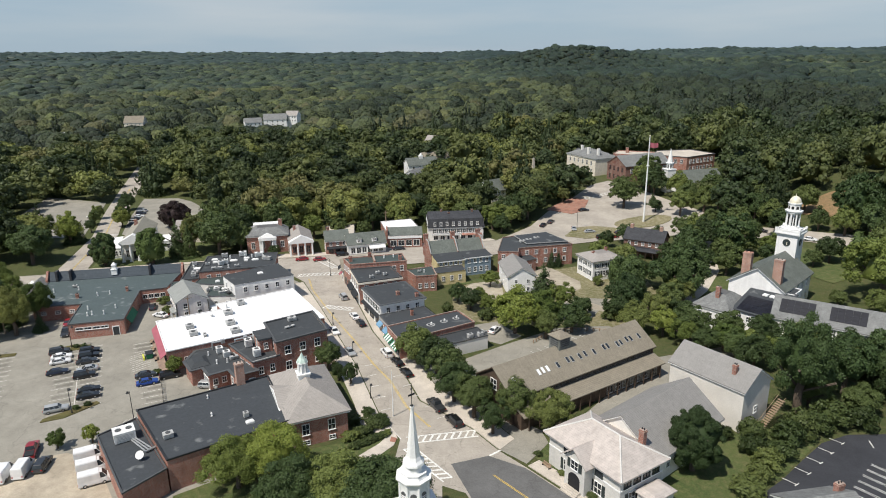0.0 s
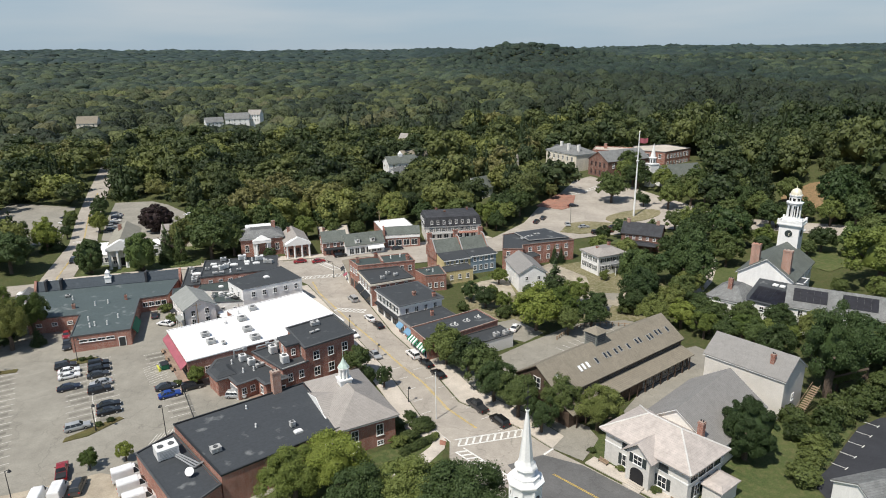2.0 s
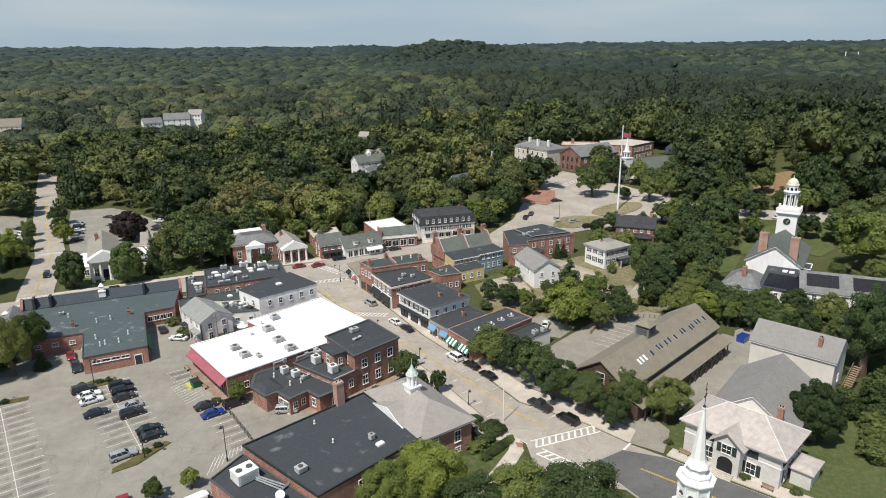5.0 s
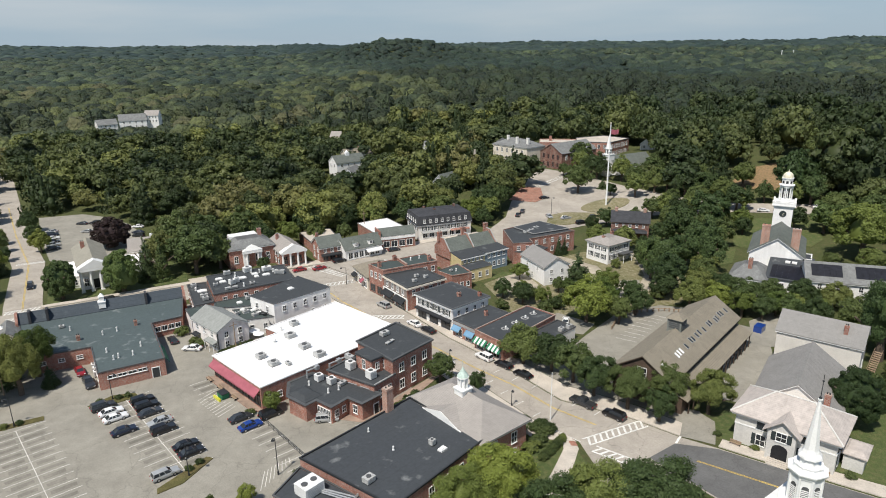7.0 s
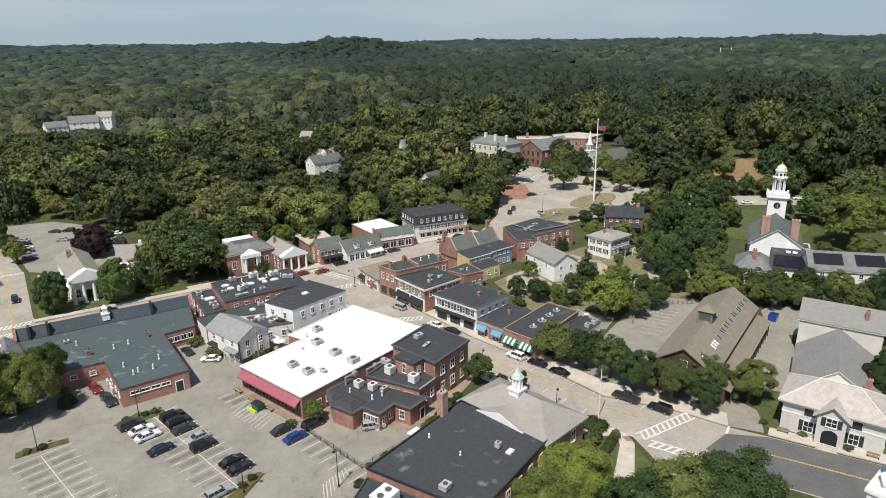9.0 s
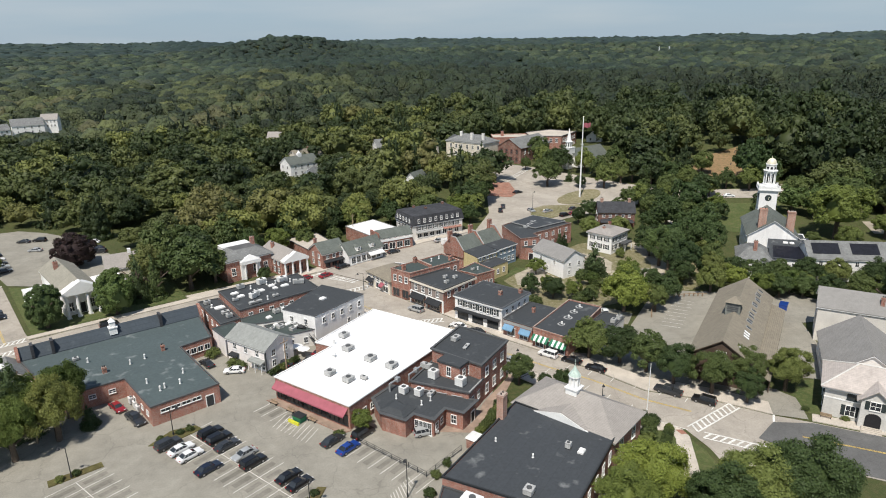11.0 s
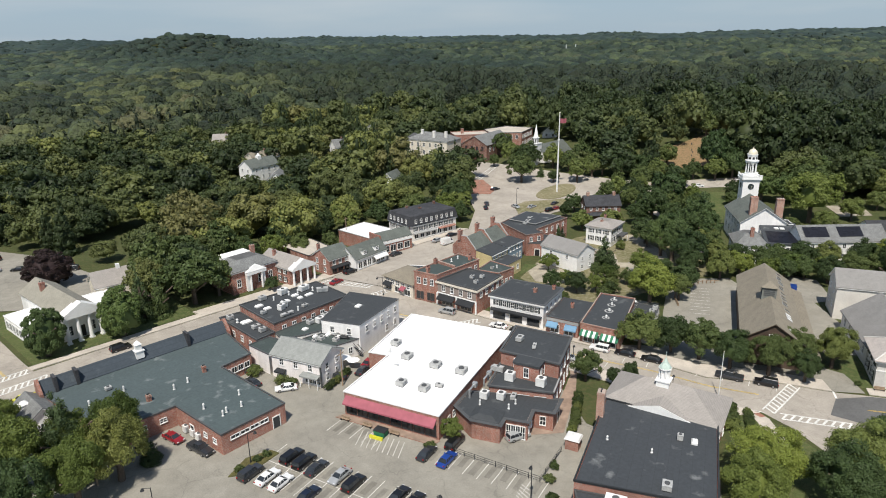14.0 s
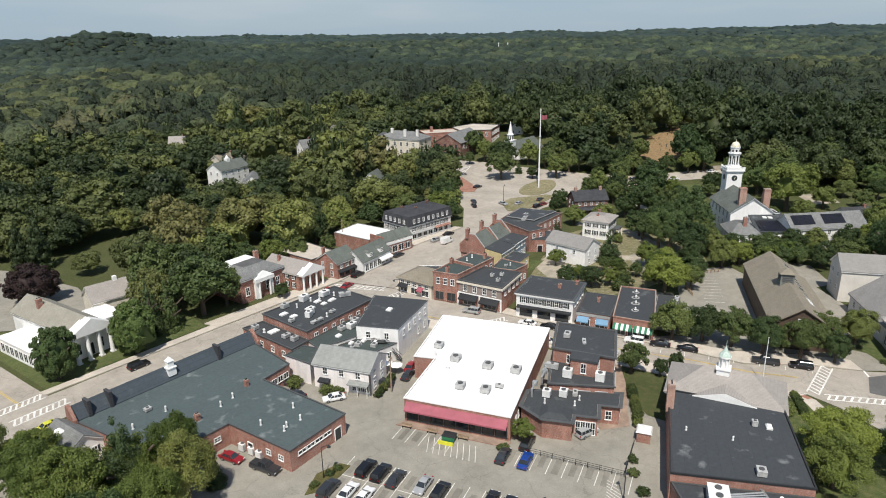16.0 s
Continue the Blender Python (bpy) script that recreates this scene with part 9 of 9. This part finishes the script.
def car(x, y, rot, kind="sedan", paint_="black", label="", group="parked cars"):
    L, W, belt, top, foot, head = SHAPES[kind]
    z = ground_z(x, y) + 0.09 + (0.14 if y > 215 and x > -45 else 0)
    name = {"van": "van", "pickup": "pickup_truck"}.get(kind, "car")
    label = label or {"sedan": f"{paint_} saloon car parked on the asphalt", "estate": f"{paint_} estate car parked on the asphalt", "jeep": f"{paint_} sport utility car parked on the asphalt",
                      "pickup": f"{paint_} pickup truck parked by the kerb", "van": f"boxy {paint_} delivery van parked in the lot"}[kind]
    if (kind, paint_) in CAR_KINDS:
        ob = copy_thing(CAR_KINDS[(kind, paint_)], pose(x, y, z, 0, 0, rot))
        return tagged(ob, label, name.replace("_", " "), group)
    root = thing(name, x, y, z, label, name.replace("_", " "), group)
    root.rotation_euler = (0, 0, radians(rot))
    CAR_KINDS[(kind, paint_)] = root
    pm = "car_" + paint_

    def add(nm, bm, mat_, parent=root, bevel=0.0, at=None):
        if bevel:
            bmesh.ops.recalc_face_normals(bm, faces=bm.faces)
            bmesh.ops.bevel(bm, geom=bm.edges[:], offset=bevel, segments=2, affect="EDGES", clamp_overlap=True)
        me = bpy.data.meshes.new(nm)
        bmesh.ops.recalc_face_normals(bm, faces=bm.faces)
        bm.to_mesh(me)
        bm.free()
        me.materials.append(M[mat_])
        o = new(nm, me)
        o.parent = parent
        if at:
            o.location = at
        return o
    bm = bmesh.new()
    h, w = L / 2, W / 2
    nose = belt - (0.16 if kind != "van" else 0.2)
    slab(bm, [(-h + 0.1, h - 0.15, w - 0.1, 0.22), (-h, h - 0.02, w, 0.45), (-h + 0.04, h, w, 0.62), (-h + 0.12, h - 0.12, w - 0.03, nose), (foot[0] - 0.02, foot[1] + 0.05, w - 0.1, belt)])
    body = add("body", bm, pm, bevel=0.05)
    bm = bmesh.new()
    slab(bm, [(foot[0], foot[1], w - 0.11, belt - 0.02), (head[0], head[1], w - 0.3, top - 0.07)])
    add("cabin_glass", bm, "glass", bevel=0.03)
    bm = bmesh.new()
    slab(bm, [(head[0] - 0.03, head[1] + 0.03, w - 0.29, top - 0.075), (head[0] + 0.1, head[1] - 0.12, w - 0.36, top)])
    add("roof", bm, pm)
    for s_ in (-1, 1):
        for f in (0.02, 0.36, 0.66) if kind != "pickup" else (0.02, 0.5):
            xb, xt = foot[0] + (foot[1] - foot[0]) * f, head[0] + (head[1] - head[0]) * f
            add("pillar", rod(bmesh.new(), (xb, s_ * (w - 0.11), belt - 0.02), (xt, s_ * (w - 0.3), top - 0.06), 0.05, 4), pm)
        add("pillar", rod(bmesh.new(), (foot[1], s_ * (w - 0.12), belt - 0.02), (head[1], s_ * (w - 0.3), top - 0.06), 0.045, 4), pm)
    if kind == "van":
        bm = bmesh.new()
        slab(bm, [(-h + 0.06, 1.0, w - 0.03, 0.6), (-h + 0.06, 1.0, w - 0.05, top - 0.1), (-h + 0.14, 0.9, w - 0.16, top + 0.12)])
        add("cargo_box", bm, pm, bevel=0.04)
    if kind == "pickup":
        bm = bmesh.new()
        box(bm, -1.95, 0, belt - 0.25, 1.75, W - 0.4, 0.27)
        add("load_bed", bm, "metal_dark")
    for sx_ in (-1, 1):
        for sy_ in (-1, 1):
            bm = bmesh.new()
            bmesh.ops.create_cone(bm, cap_ends=True, segments=14, radius1=0.34, radius2=0.34, depth=0.24)
            bmesh.ops.rotate(bm, verts=bm.verts, cent=(0, 0, 0), matrix=Matrix.Rotation(radians(90), 3, "X"))
            wh_ = add("wheel", bm, "rubber", at=(sx_ * (L * 0.29), sy_ * (w - 0.11), 0.34))
            bm = bmesh.new()
            bmesh.ops.create_cone(bm, cap_ends=True, segments=10, radius1=0.2, radius2=0.2, depth=0.27)
            bmesh.ops.rotate(bm, verts=bm.verts, cent=(0, 0, 0), matrix=Matrix.Rotation(radians(90), 3, "X"))
            add("rim", bm, "rim", wh_)
    for s_ in (-1, 1):
        bm = bmesh.new()
        box(bm, h - 0.06, s_ * (w - 0.28), 0.6, 0.12, 0.36, 0.14)
        add("headlight", bm, "lamp_clear")
        bm = bmesh.new()
        box(bm, -h + 0.05, s_ * (w - 0.22), 0.7, 0.1, 0.26, 0.18)
        add("tail_light", bm, "lamp_red")
        bm = bmesh.new()
        box(bm, foot[1] - 0.25, s_ * (w + 0.03), belt, 0.14, 0.2, 0.14)
        add("mirror", bm, pm)
    return root


for x, y, k_, p_ in ((-98.4, 150.4, "jeep", "charcoal"), (-96.4, 147.6, "sedan", "white"), (-95.1, 144.9, "sedan", "white"), (-92.6, 139.3, "sedan", "navy"), (-83.2, 122.3, "estate", "silver"),
                     (-90.8, 150.6, "jeep", "black"), (-89.6, 147.9, "jeep", "black"), (-88.6, 145.0, "sedan", "charcoal"), (-86.2, 140.7, "sedan", "silver"), (-85.2, 137.5, "jeep", "black"), (-80.5, 130.6, "sedan", "black"), (-79.3, 127.9, "sedan", "black"),
                     (-70.7, 137.4, "sedan", "charcoal"), (-68.8, 133.8, "sedan", "blue"), (-64.8, 137.0, "jeep", "black")):
    car(x, y, 25 if p_ != "silver" or k_ != "sedan" else 205, k_, p_)
for x, y, r_, k_, p_ in ((-106.8, 169.2, -68, "sedan", "red"), (-103.6, 162.6, -68, "pickup", "charcoal"), (-87.8, 180.8, 110, "sedan", "charcoal"), (-46.0, 226.1, 20, "sedan", "red"), (-38.6, 231.7, 20, "jeep", "black"), (-82.6, 174.2, 160, "sedan", "white"), (-54.0, 131.9, -8, "estate", "silver"),
                         (-66.9, 104.9, 28, "van", "white"), (-64.6, 101.4, 28, "van", "white"), (-62.3, 97.8, 28, "van", "white"), (-79.6, 99.6, 100, "van", "white"), (-76.9, 101.0, 100, "van", "white"), (-74.4, 102.6, 100, "jeep", "charcoal"), (-79.2, 107.2, 112, "pickup", "red"),
                         (-85.4, 186.8, 20, "sedan", "charcoal"), (-71.5, 172.5, 115, "sedan", "charcoal"), (-62.6, 174.0, 30, "sedan", "red"), (-65.5, 171.4, 30, "sedan", "charcoal")):
    car(x, y, r_, k_, p_)
for x, y, k_, p_ in ((-31.6, 187.2, "jeep", "silver"), (-26.2, 171.9, "sedan", "white"), (-23.7, 166.7, "sedan", "black"), (-14.9, 147.7, "jeep", "white"), (-11.9, 142.6, "sedan", "black"), (-9.4, 137.0, "sedan", "black"), (-2.3, 122.1, "pickup", "charcoal"), (1.4, 115.9, "jeep", "black")):
    car(x, y, 115 if x < -12 else 118, k_, p_, group="cars along the street")
for x, y, r_, k_, p_ in ((-24.2, 148.6, -65, "sedan", "silver"), (-30.2, 161.5, -65, "sedan", "white"), (4.2, 152.6, 60, "pickup", "white"), (9.0, 158.5, 60, "sedan", "silver"), (13.0, 161.0, 60, "sedan", "white"),
                         (-52.6, 226.6, 195, "sedan", "red"), (-38.6, 231.6, 15, "jeep", "black"), (-30.9, 234.7, 15, "jeep", "black"), (-17.8, 238.2, 12, "sedan", "charcoal"), (2.2, 242.0, 10, "sedan", "silver"), (3.4, 237.6, 10, "van", "white"), (9.9, 244.0, 8, "sedan", "black"),
                         (41.2, 263.4, 60, "sedan", "black"), (45.0, 267.6, 60, "sedan", "charcoal"), (53.0, 257.8, -95, "sedan", "silver"), (58.8, 254.0, 10, "sedan", "silver"), (62.2, 283.2, 5, "sedan", "black"), (66.4, 247.0, 10, "sedan", "red"),
                         (70.6, 252.4, 20, "sedan", "charcoal"), (76.5, 248.6, 20, "sedan", "black"), (62.0, 246.4, 10, "jeep", "black"), (-108.4, 216.4, 12, "jeep", "black"), (-135.6, 237.1, -76, "jeep", "black"), (-128.9, 202.6, 12, "sedan", "yellow"),
                         (120, 238, -38, "sedan", "black"), (131, 224, -35, "sedan", "white"), (150, 216, -30, "sedan", "white"), (112, 246, -40, "sedan", "charcoal")):
    car(x, y, r_, k_, p_, group="cars in the roads")
for i, (x, y) in enumerate(((-140.0, 281.5), (-141.2, 286.2), (-142.6, 291.6), (-144.0, 297.0), (-145.6, 302.6), (-138.0, 318.5), (-133.0, 303.6), (-132.6, 317.5), (-114.0, 305.3), (-112.5, 295.6), (-111.5, 290.0), (-147.2, 308.5), (-126, 300), (-166, 296), (-170, 306))):
    car(x, y, 15 if i < 5 else 160, ("sedan", "jeep", "sedan")[i % 3], ("charcoal", "silver", "black", "white", "navy")[i % 5], group="cars in the rear lots")


# ---- street furniture ----
def lamp_post(x, y, h, arm, rot, label="tall black lamp post with a shaded arm"):
    z = ground_z(x, y) + 0.05
    root = thing("lamp_post", x, y, z, label, "lamp post", "lamp posts")
    bm = bmesh.new()
    tube(bm, x, y, z, 0.16, 0.7, 8)
    tube(bm, x, y, z + 0.7, 0.09, h - 0.7, 8, 0.06)
    part("pole", bm, "metal_dark", root)
    c_, s_ = math.cos(radians(rot)), math.sin(radians(rot))
    bm = bmesh.new()
    rod(bm, (x, y, z + h - 0.1), (x + arm * c_, y + arm * s_, z + h + 0.1), 0.05)
    part("arm", bm, "metal_dark", root)
    bm = bmesh.new()
    tube(bm, x + arm * c_, y + arm * s_, z + h - 0.35, 0.34, 0.4, 10, 0.1)
    part("shade", bm, "metal_dark", root)
    return root


lamp_post(-97.2, 153.9, 6.2, 1.3, -20)
lamp_post(-79.2, 121.2, 6.0, 0.5, -20)
lamp_post(-114.2, 148.2, 6.2, 1.2, 160)
lamp_post(-64.1, 117.0, 7.4, 0.4, 200)
lamp_post(-84, 100, 6.2, 0.6, 30)
lamp_post(-39.2, 209.0, 5.6, 1.6, 160)
lamp_post(54.5, 259, 8.0, 1.6, 30)
for x, y in ((-16.6, 126), (-23.4, 148), (-31.5, 167), (-12.0, 154), (-20.4, 175), (-29.5, 200)):
    lamp_post(x, y, 3.6, 0.25, 25, "short black street lamp on the pavement")


def wood_pole(x, y, h, label="weathered wooden utility pole"):
    z = ground_z(x, y)
    root = thing("utility_pole", x, y, z, label, "utility pole", "utility poles")
    part("pole", tube(bmesh.new(), x, y, z, 0.17, h, 8, 0.11), "wood", root)
    part("crossarm", box(bmesh.new(), x, y, z + h - 0.9, 2.2, 0.12, 0.14, 30), "wood", root)
    return root


wood_pole(-71.9, 168.8, 8.5)
wood_pole(-120.5, 163.0, 9.0)
wood_pole(-24.6, 262.0, 10.0)


def flagpole(x, y, h, r, label, yard=0.0):
    z = ground_z(x, y)
    root = thing("flagpole", x, y, z, label, "flagpole")
    part("pole", tube(bmesh.new(), x, y, z, r, h, 10, r * 0.45), "white", root)
    bm = bmesh.new()
    dome(bm, x, y, z + h, r * 0.9, r * 0.9, 8, 3)
    part("finial", bm, "gold", root)
    if yard:
        bm = bmesh.new()
        tube(bm, x, y, z + h * 0.66, 0.55, 0.4, 10, 0.7)
        part("crosstree", bm, "white", root)
    return root


flagpole(83.5, 264.6, 36.2, 0.42, "very tall white flagpole on the grass island", 1)
bm = bmesh.new()
xs = [(83.7 + 0.35 * i, 264.6 - 0.1 * i, 36.4 + 0.12 * math.sin(i * 0.9)) for i in range(10)]
for i in range(9):
    a_, b_ = xs[i], xs[i + 1]
    q = [(a_[0], a_[1] + 0.15 * math.sin(i), a_[2]), (b_[0], b_[1] + 0.15 * math.sin(i + 1), b_[2]), (b_[0], b_[1] + 0.15 * math.sin(i + 1), b_[2] - 2.0), (a_[0], a_[1] + 0.15 * math.sin(i), a_[2] - 2.0)]
    bm.faces.new([bm.verts.new(p_) for p_ in q])
bmesh.ops.remove_doubles(bm, verts=bm.verts, dist=0.01)
bmesh.ops.solidify(bm, geom=bm.faces[:], thickness=0.03)
part("flag", bm, "awning_red", bpy.data.objects["flagpole"], "red and white flag flying")
flagpole(-11.2, 118.8, 10.6, 0.12, "slim white flagpole beside the brick hall")


def bench(x, y, rot, label="brown wooden bench"):
    root = thing("bench", x, y, ground_z(x, y) + 0.1, label, "bench", "benches")
    z = ground_z(x, y) + 0.1
    for k in range(3):
        a_ = radians(rot + 90)
        part("seat_slat", box(bmesh.new(), x + 0.16 * (k - 1) * math.cos(a_), y + 0.16 * (k - 1) * math.sin(a_), z + 0.42, 2.0, 0.13, 0.05, rot), "wood", root)
    part("backrest", box(bmesh.new(), x + 0.28 * math.cos(radians(rot + 90)), y + 0.28 * math.sin(radians(rot + 90)), z + 0.5, 2.0, 0.06, 0.4, rot), "wood", root)
    for s_ in (-1, 1):
        part("leg", box(bmesh.new(), x + s_ * 0.85 * math.cos(radians(rot)), y + s_ * 0.85 * math.sin(radians(rot)), z, 0.1, 0.5, 0.44, rot), "metal_dark", root)
    return root


for x, y in ((-77.6, 156.2), (-75.2, 151.6), (-72.2, 146.2)):
    bench(x, y, -61, "dark wooden bench before the store")
for x, y in ((17.8, 100.9), (26.0, 89.0)):
    bench(x, y, -56.7, "orange-brown wooden bench on the lawn")

sheet("pavement_store_front", [(-78.6, 158.4), (-68.2, 139.4), (-66.2, 139.6), (-76.4, 158.4)], 0.2, "paver", "brick paved strip before the store", 0.2)
sheet("pavement_brick_alley", [(-49.2, 132.8), (-47.0, 129.8), (-43.0, 132.2), (-38.8, 136.6), (-28.6, 143.6), (-26.4, 146.4), (-24.9, 145.2), (-32.4, 138.2), (-45.8, 128.2), (-51.4, 131.4)], 0.1, "paver", "red brick paved alley beside the brick block")
for nm, poly_ in (("planted_island", [(-101.8, 152.2), (-98.6, 151.0), (-92.0, 153.6), (-93.0, 155.4), (-97.6, 155.6)]), ("planted_island", [(-84.0, 117.6), (-80, 119.4), (-75.4, 125.4), (-76.6, 126.2), (-80.4, 122.6), (-84.2, 119.0)]),
                  ("planted_island", [(-117.6, 147.0), (-109.2, 149.2), (-109.6, 150.8), (-118, 149.0)])):
    sheet(nm, poly_, 0.2, "mulch", "kerbed planting island in the parking lot", 0.2, category="planting")
for x, y in ((-96.0, 153.8), (-94.2, 154.2), (-79.4, 123.0), (-77.6, 124.6), (-113.5, 148.8), (-116, 148.2), (-99.5, 153.0)):
    tree(x, y, 1.1, 0.8, "shrub", "low shrub in a planting island", "shrub", "island shrubs")
rnd = random.Random(8)
for k in range(13):
    p = Vector((-44.6, 127.0)).lerp(Vector((-34.6, 135.2)), k / 12)
    tree(p.x + rnd.uniform(-0.2, 0.2), p.y + rnd.uniform(-0.2, 0.2), 2.0, 1.0, "shrub", "clipped green hedge shrub along the alley", "shrub", "alley hedge")
for k in range(9):
    p = Vector((-18.0, 107.3)).lerp(Vector((-11.9, 111.9)), k / 8)
    tree(p.x, p.y, 1.3, 0.95, "shrub", "low clipped hedge shrub beside the path", "shrub", "hall hedge")
for x, y, h, r in ((-19.0, 110.6, 1.8, 1.7), (-16.6, 112.4, 2.0, 1.8), (-14.4, 114.4, 1.9, 1.6), (-12.8, 115.4, 1.6, 1.4), (-15.4, 116.4, 1.8, 1.5), (-18.6, 116.6, 1.6, 1.4), (-13.6, 117.8, 1.5, 1.3), (-16.6, 119.8, 1.6, 1.4), (16.8, 104.6, 1.0, 0.8), (22.2, 95.6, 1.2, 0.9), (24.2, 92.4, 1.2, 0.9), (30, 87.2, 1.2, 1.0), (20.2, 98.6, 1.1, 0.8),
                   (72, 111.5, 4.6, 2.8), (68, 110, 5.4, 3.2), (64.5, 107, 5.0, 3.0), (61, 103, 3.8, 2.6), (57.6, 100.2, 3.6, 2.6), (56.6, 104.4, 4.2, 2.4), (58.5, 109, 4.6, 2.6), (53.4, 109.4, 2.8, 1.5), (50.2, 92.6, 3.4, 3.0), (54.6, 97.0, 3.0, 2.4), (76, 113.5, 6, 3.4), (82, 113, 5, 3), (11, 170, 3.2, 2.2), (15, 171, 3.4, 2.4), (19, 174, 3.0, 2.2), (24, 178, 3.4, 2.2),
                   (0.5, 176, 2.6, 1.8), (12, 181, 3.2, 2.0), (49, 197, 3.4, 1.7), (46, 168.5, 3.4, 2.2), (38, 168, 3.4, 2.4), (31, 170, 3.4, 2.6), (25, 169.4, 3.2, 2.2), (95, 122, 5, 3), (104, 116, 5, 3), (-80.9, 175.6, 1.9, 1.4), (-82.2, 177.9, 1.9, 1.4), (-86.0, 184.3, 2.6, 1.7), (-85.4, 186.4, 2.0, 1.3),
                   (-68.8, 139.2, 1.2, 1.1), (-57.8, 119.4, 1.5, 1.0), (-60.6, 115.6, 1.5, 1.1), (-54.6, 121.6, 1.3, 0.9)):
    tree(x, y, h, r, "shrub", "leafy green garden shrub", "shrub", "garden shrubs")

for k in range(10):
    p = Vector((-75.3, 168.9)).lerp(Vector((-68.6, 173.0)), k / 9)
    tree(p.x, p.y, 1.7, 0.85, "shrub", "clipped green hedge shrub beside the pale house", "shrub", "house hedge")

# the skip, its yellow kerb, the fence, the shed and a blue bin
dz_ = 0.06
bm = bmesh.new()
slab(bm, [(-1.0, 1.0, 0.75, 0.1), (-1.2, 1.2, 0.85, 1.3)])
bmesh.ops.transform(bm, matrix=pose(-74.3, 147.6, dz_, 0, 0, -61), verts=bm.verts)
skip = thing("refuse_bin", -74.3, 147.6, dz_, "dark green metal refuse bin before the store", "bin")
part("body", bm, "awning_green", skip)
part("lid", box(bmesh.new(), -74.3, 147.6, dz_ + 1.32, 2.5, 1.8, 0.12, -61), "metal_dark", skip)
single("yellow_barrier", box(bmesh.new(), -75.6, 147.2, dz_, 2.8, 0.4, 0.6, -61), "car_yellow", "bright yellow low barrier before the store", "barrier", (-75.6, 147.2, dz_))
bin2 = thing("refuse_bin", 58.0, 141.0, 0.1, "blue metal refuse bin behind the barn", "bin")
part("body", box(bmesh.new(), 58.0, 141.0, 0.1, 3.0, 2.0, 1.5, 30), "car_blue", bin2)
part("lid", box(bmesh.new(), 58.0, 141.0, 1.6, 3.1, 2.1, 0.12, 30), "car_blue", bin2)
shed = thing("garden_shed", -47.6, 124.0, 0.05, "small brick shed with pale roof", "shed")
part("wall", box(bmesh.new(), -47.6, 124.0, 0.05, 2.2, 2.4, 2.1, 28), "brick", shed)
part("roof", box(bmesh.new(), -47.6, 124.0, 2.15, 2.7, 2.9, 0.35, 28, 0.85), "metal_white", shed)
fence = thing("lot_fence", -62.4, 127.0, 0.05, "dark metal fence along the parking lot edge", "fence")


def fpost(bm):
    box(bm, 0, 0, 0, 0.08, 0.08, 1.2)
    return "metal_dark"


fline = [Vector((-66.2, 135.2)), Vector((-59.2, 120.2)), Vector((-50.4, 124.2))]
for a_, b_ in zip(fline, fline[1:]):
    n_ = int((b_ - a_).length / 2)
    for k in range(n_ + 1):
        p = a_.lerp(b_, k / n_)
        put("post", shared(("fence_post",), fpost), fence, (p.x, p.y, 0.05))
    for z_ in (0.35, 0.75, 1.15):
        bm = bmesh.new()
        rod(bm, (a_.x, a_.y, z_ + 0.05), (b_.x, b_.y, z_ + 0.05), 0.035, 5)
        part("rail", bm, "metal_dark", fence)
barn_fence = thing("yard_fence", 40, 162, 0.06, "low weathered fence round the barn yard", "fence")
curve_ = [Vector(c) for c in ((22.5, 153.5), (25.9, 157.2), (30.7, 160.4), (36.4, 161.4), (42.7, 159.9), (46.9, 157.3))]
for a_, b_ in zip(curve_, curve_[1:]):
    for k in range(4):
        p = a_.lerp(b_, k / 4)
        put("post", shared(("yard_post",), lambda bm: (box(bm, 0, 0, 0, 0.25, 0.25, 1.0), "wood")[1]), barn_fence, (p.x, p.y, 0.06))
    bm = bmesh.new()
    rod(bm, (a_.x, a_.y, 0.85), (b_.x, b_.y, 0.85), 0.09, 5)
    part("rail", bm, "wood", barn_fence)


def parasol(x, y, label="white parasol over a terrace table"):
    root = thing("parasol", x, y, 0.06, label, "parasol", "parasols")
    part("pole", tube(bmesh.new(), x, y, 0.06, 0.04, 2.5, 6), "wood", root)
    bm = bmesh.new()
    eight(bm, x, y, 2.2, 1.5, 0.5, 0.08)
    part("canopy", bm, "white", root)
    return root


parasol(-67.5, 176.7)
parasol(-66.4, 174.4)
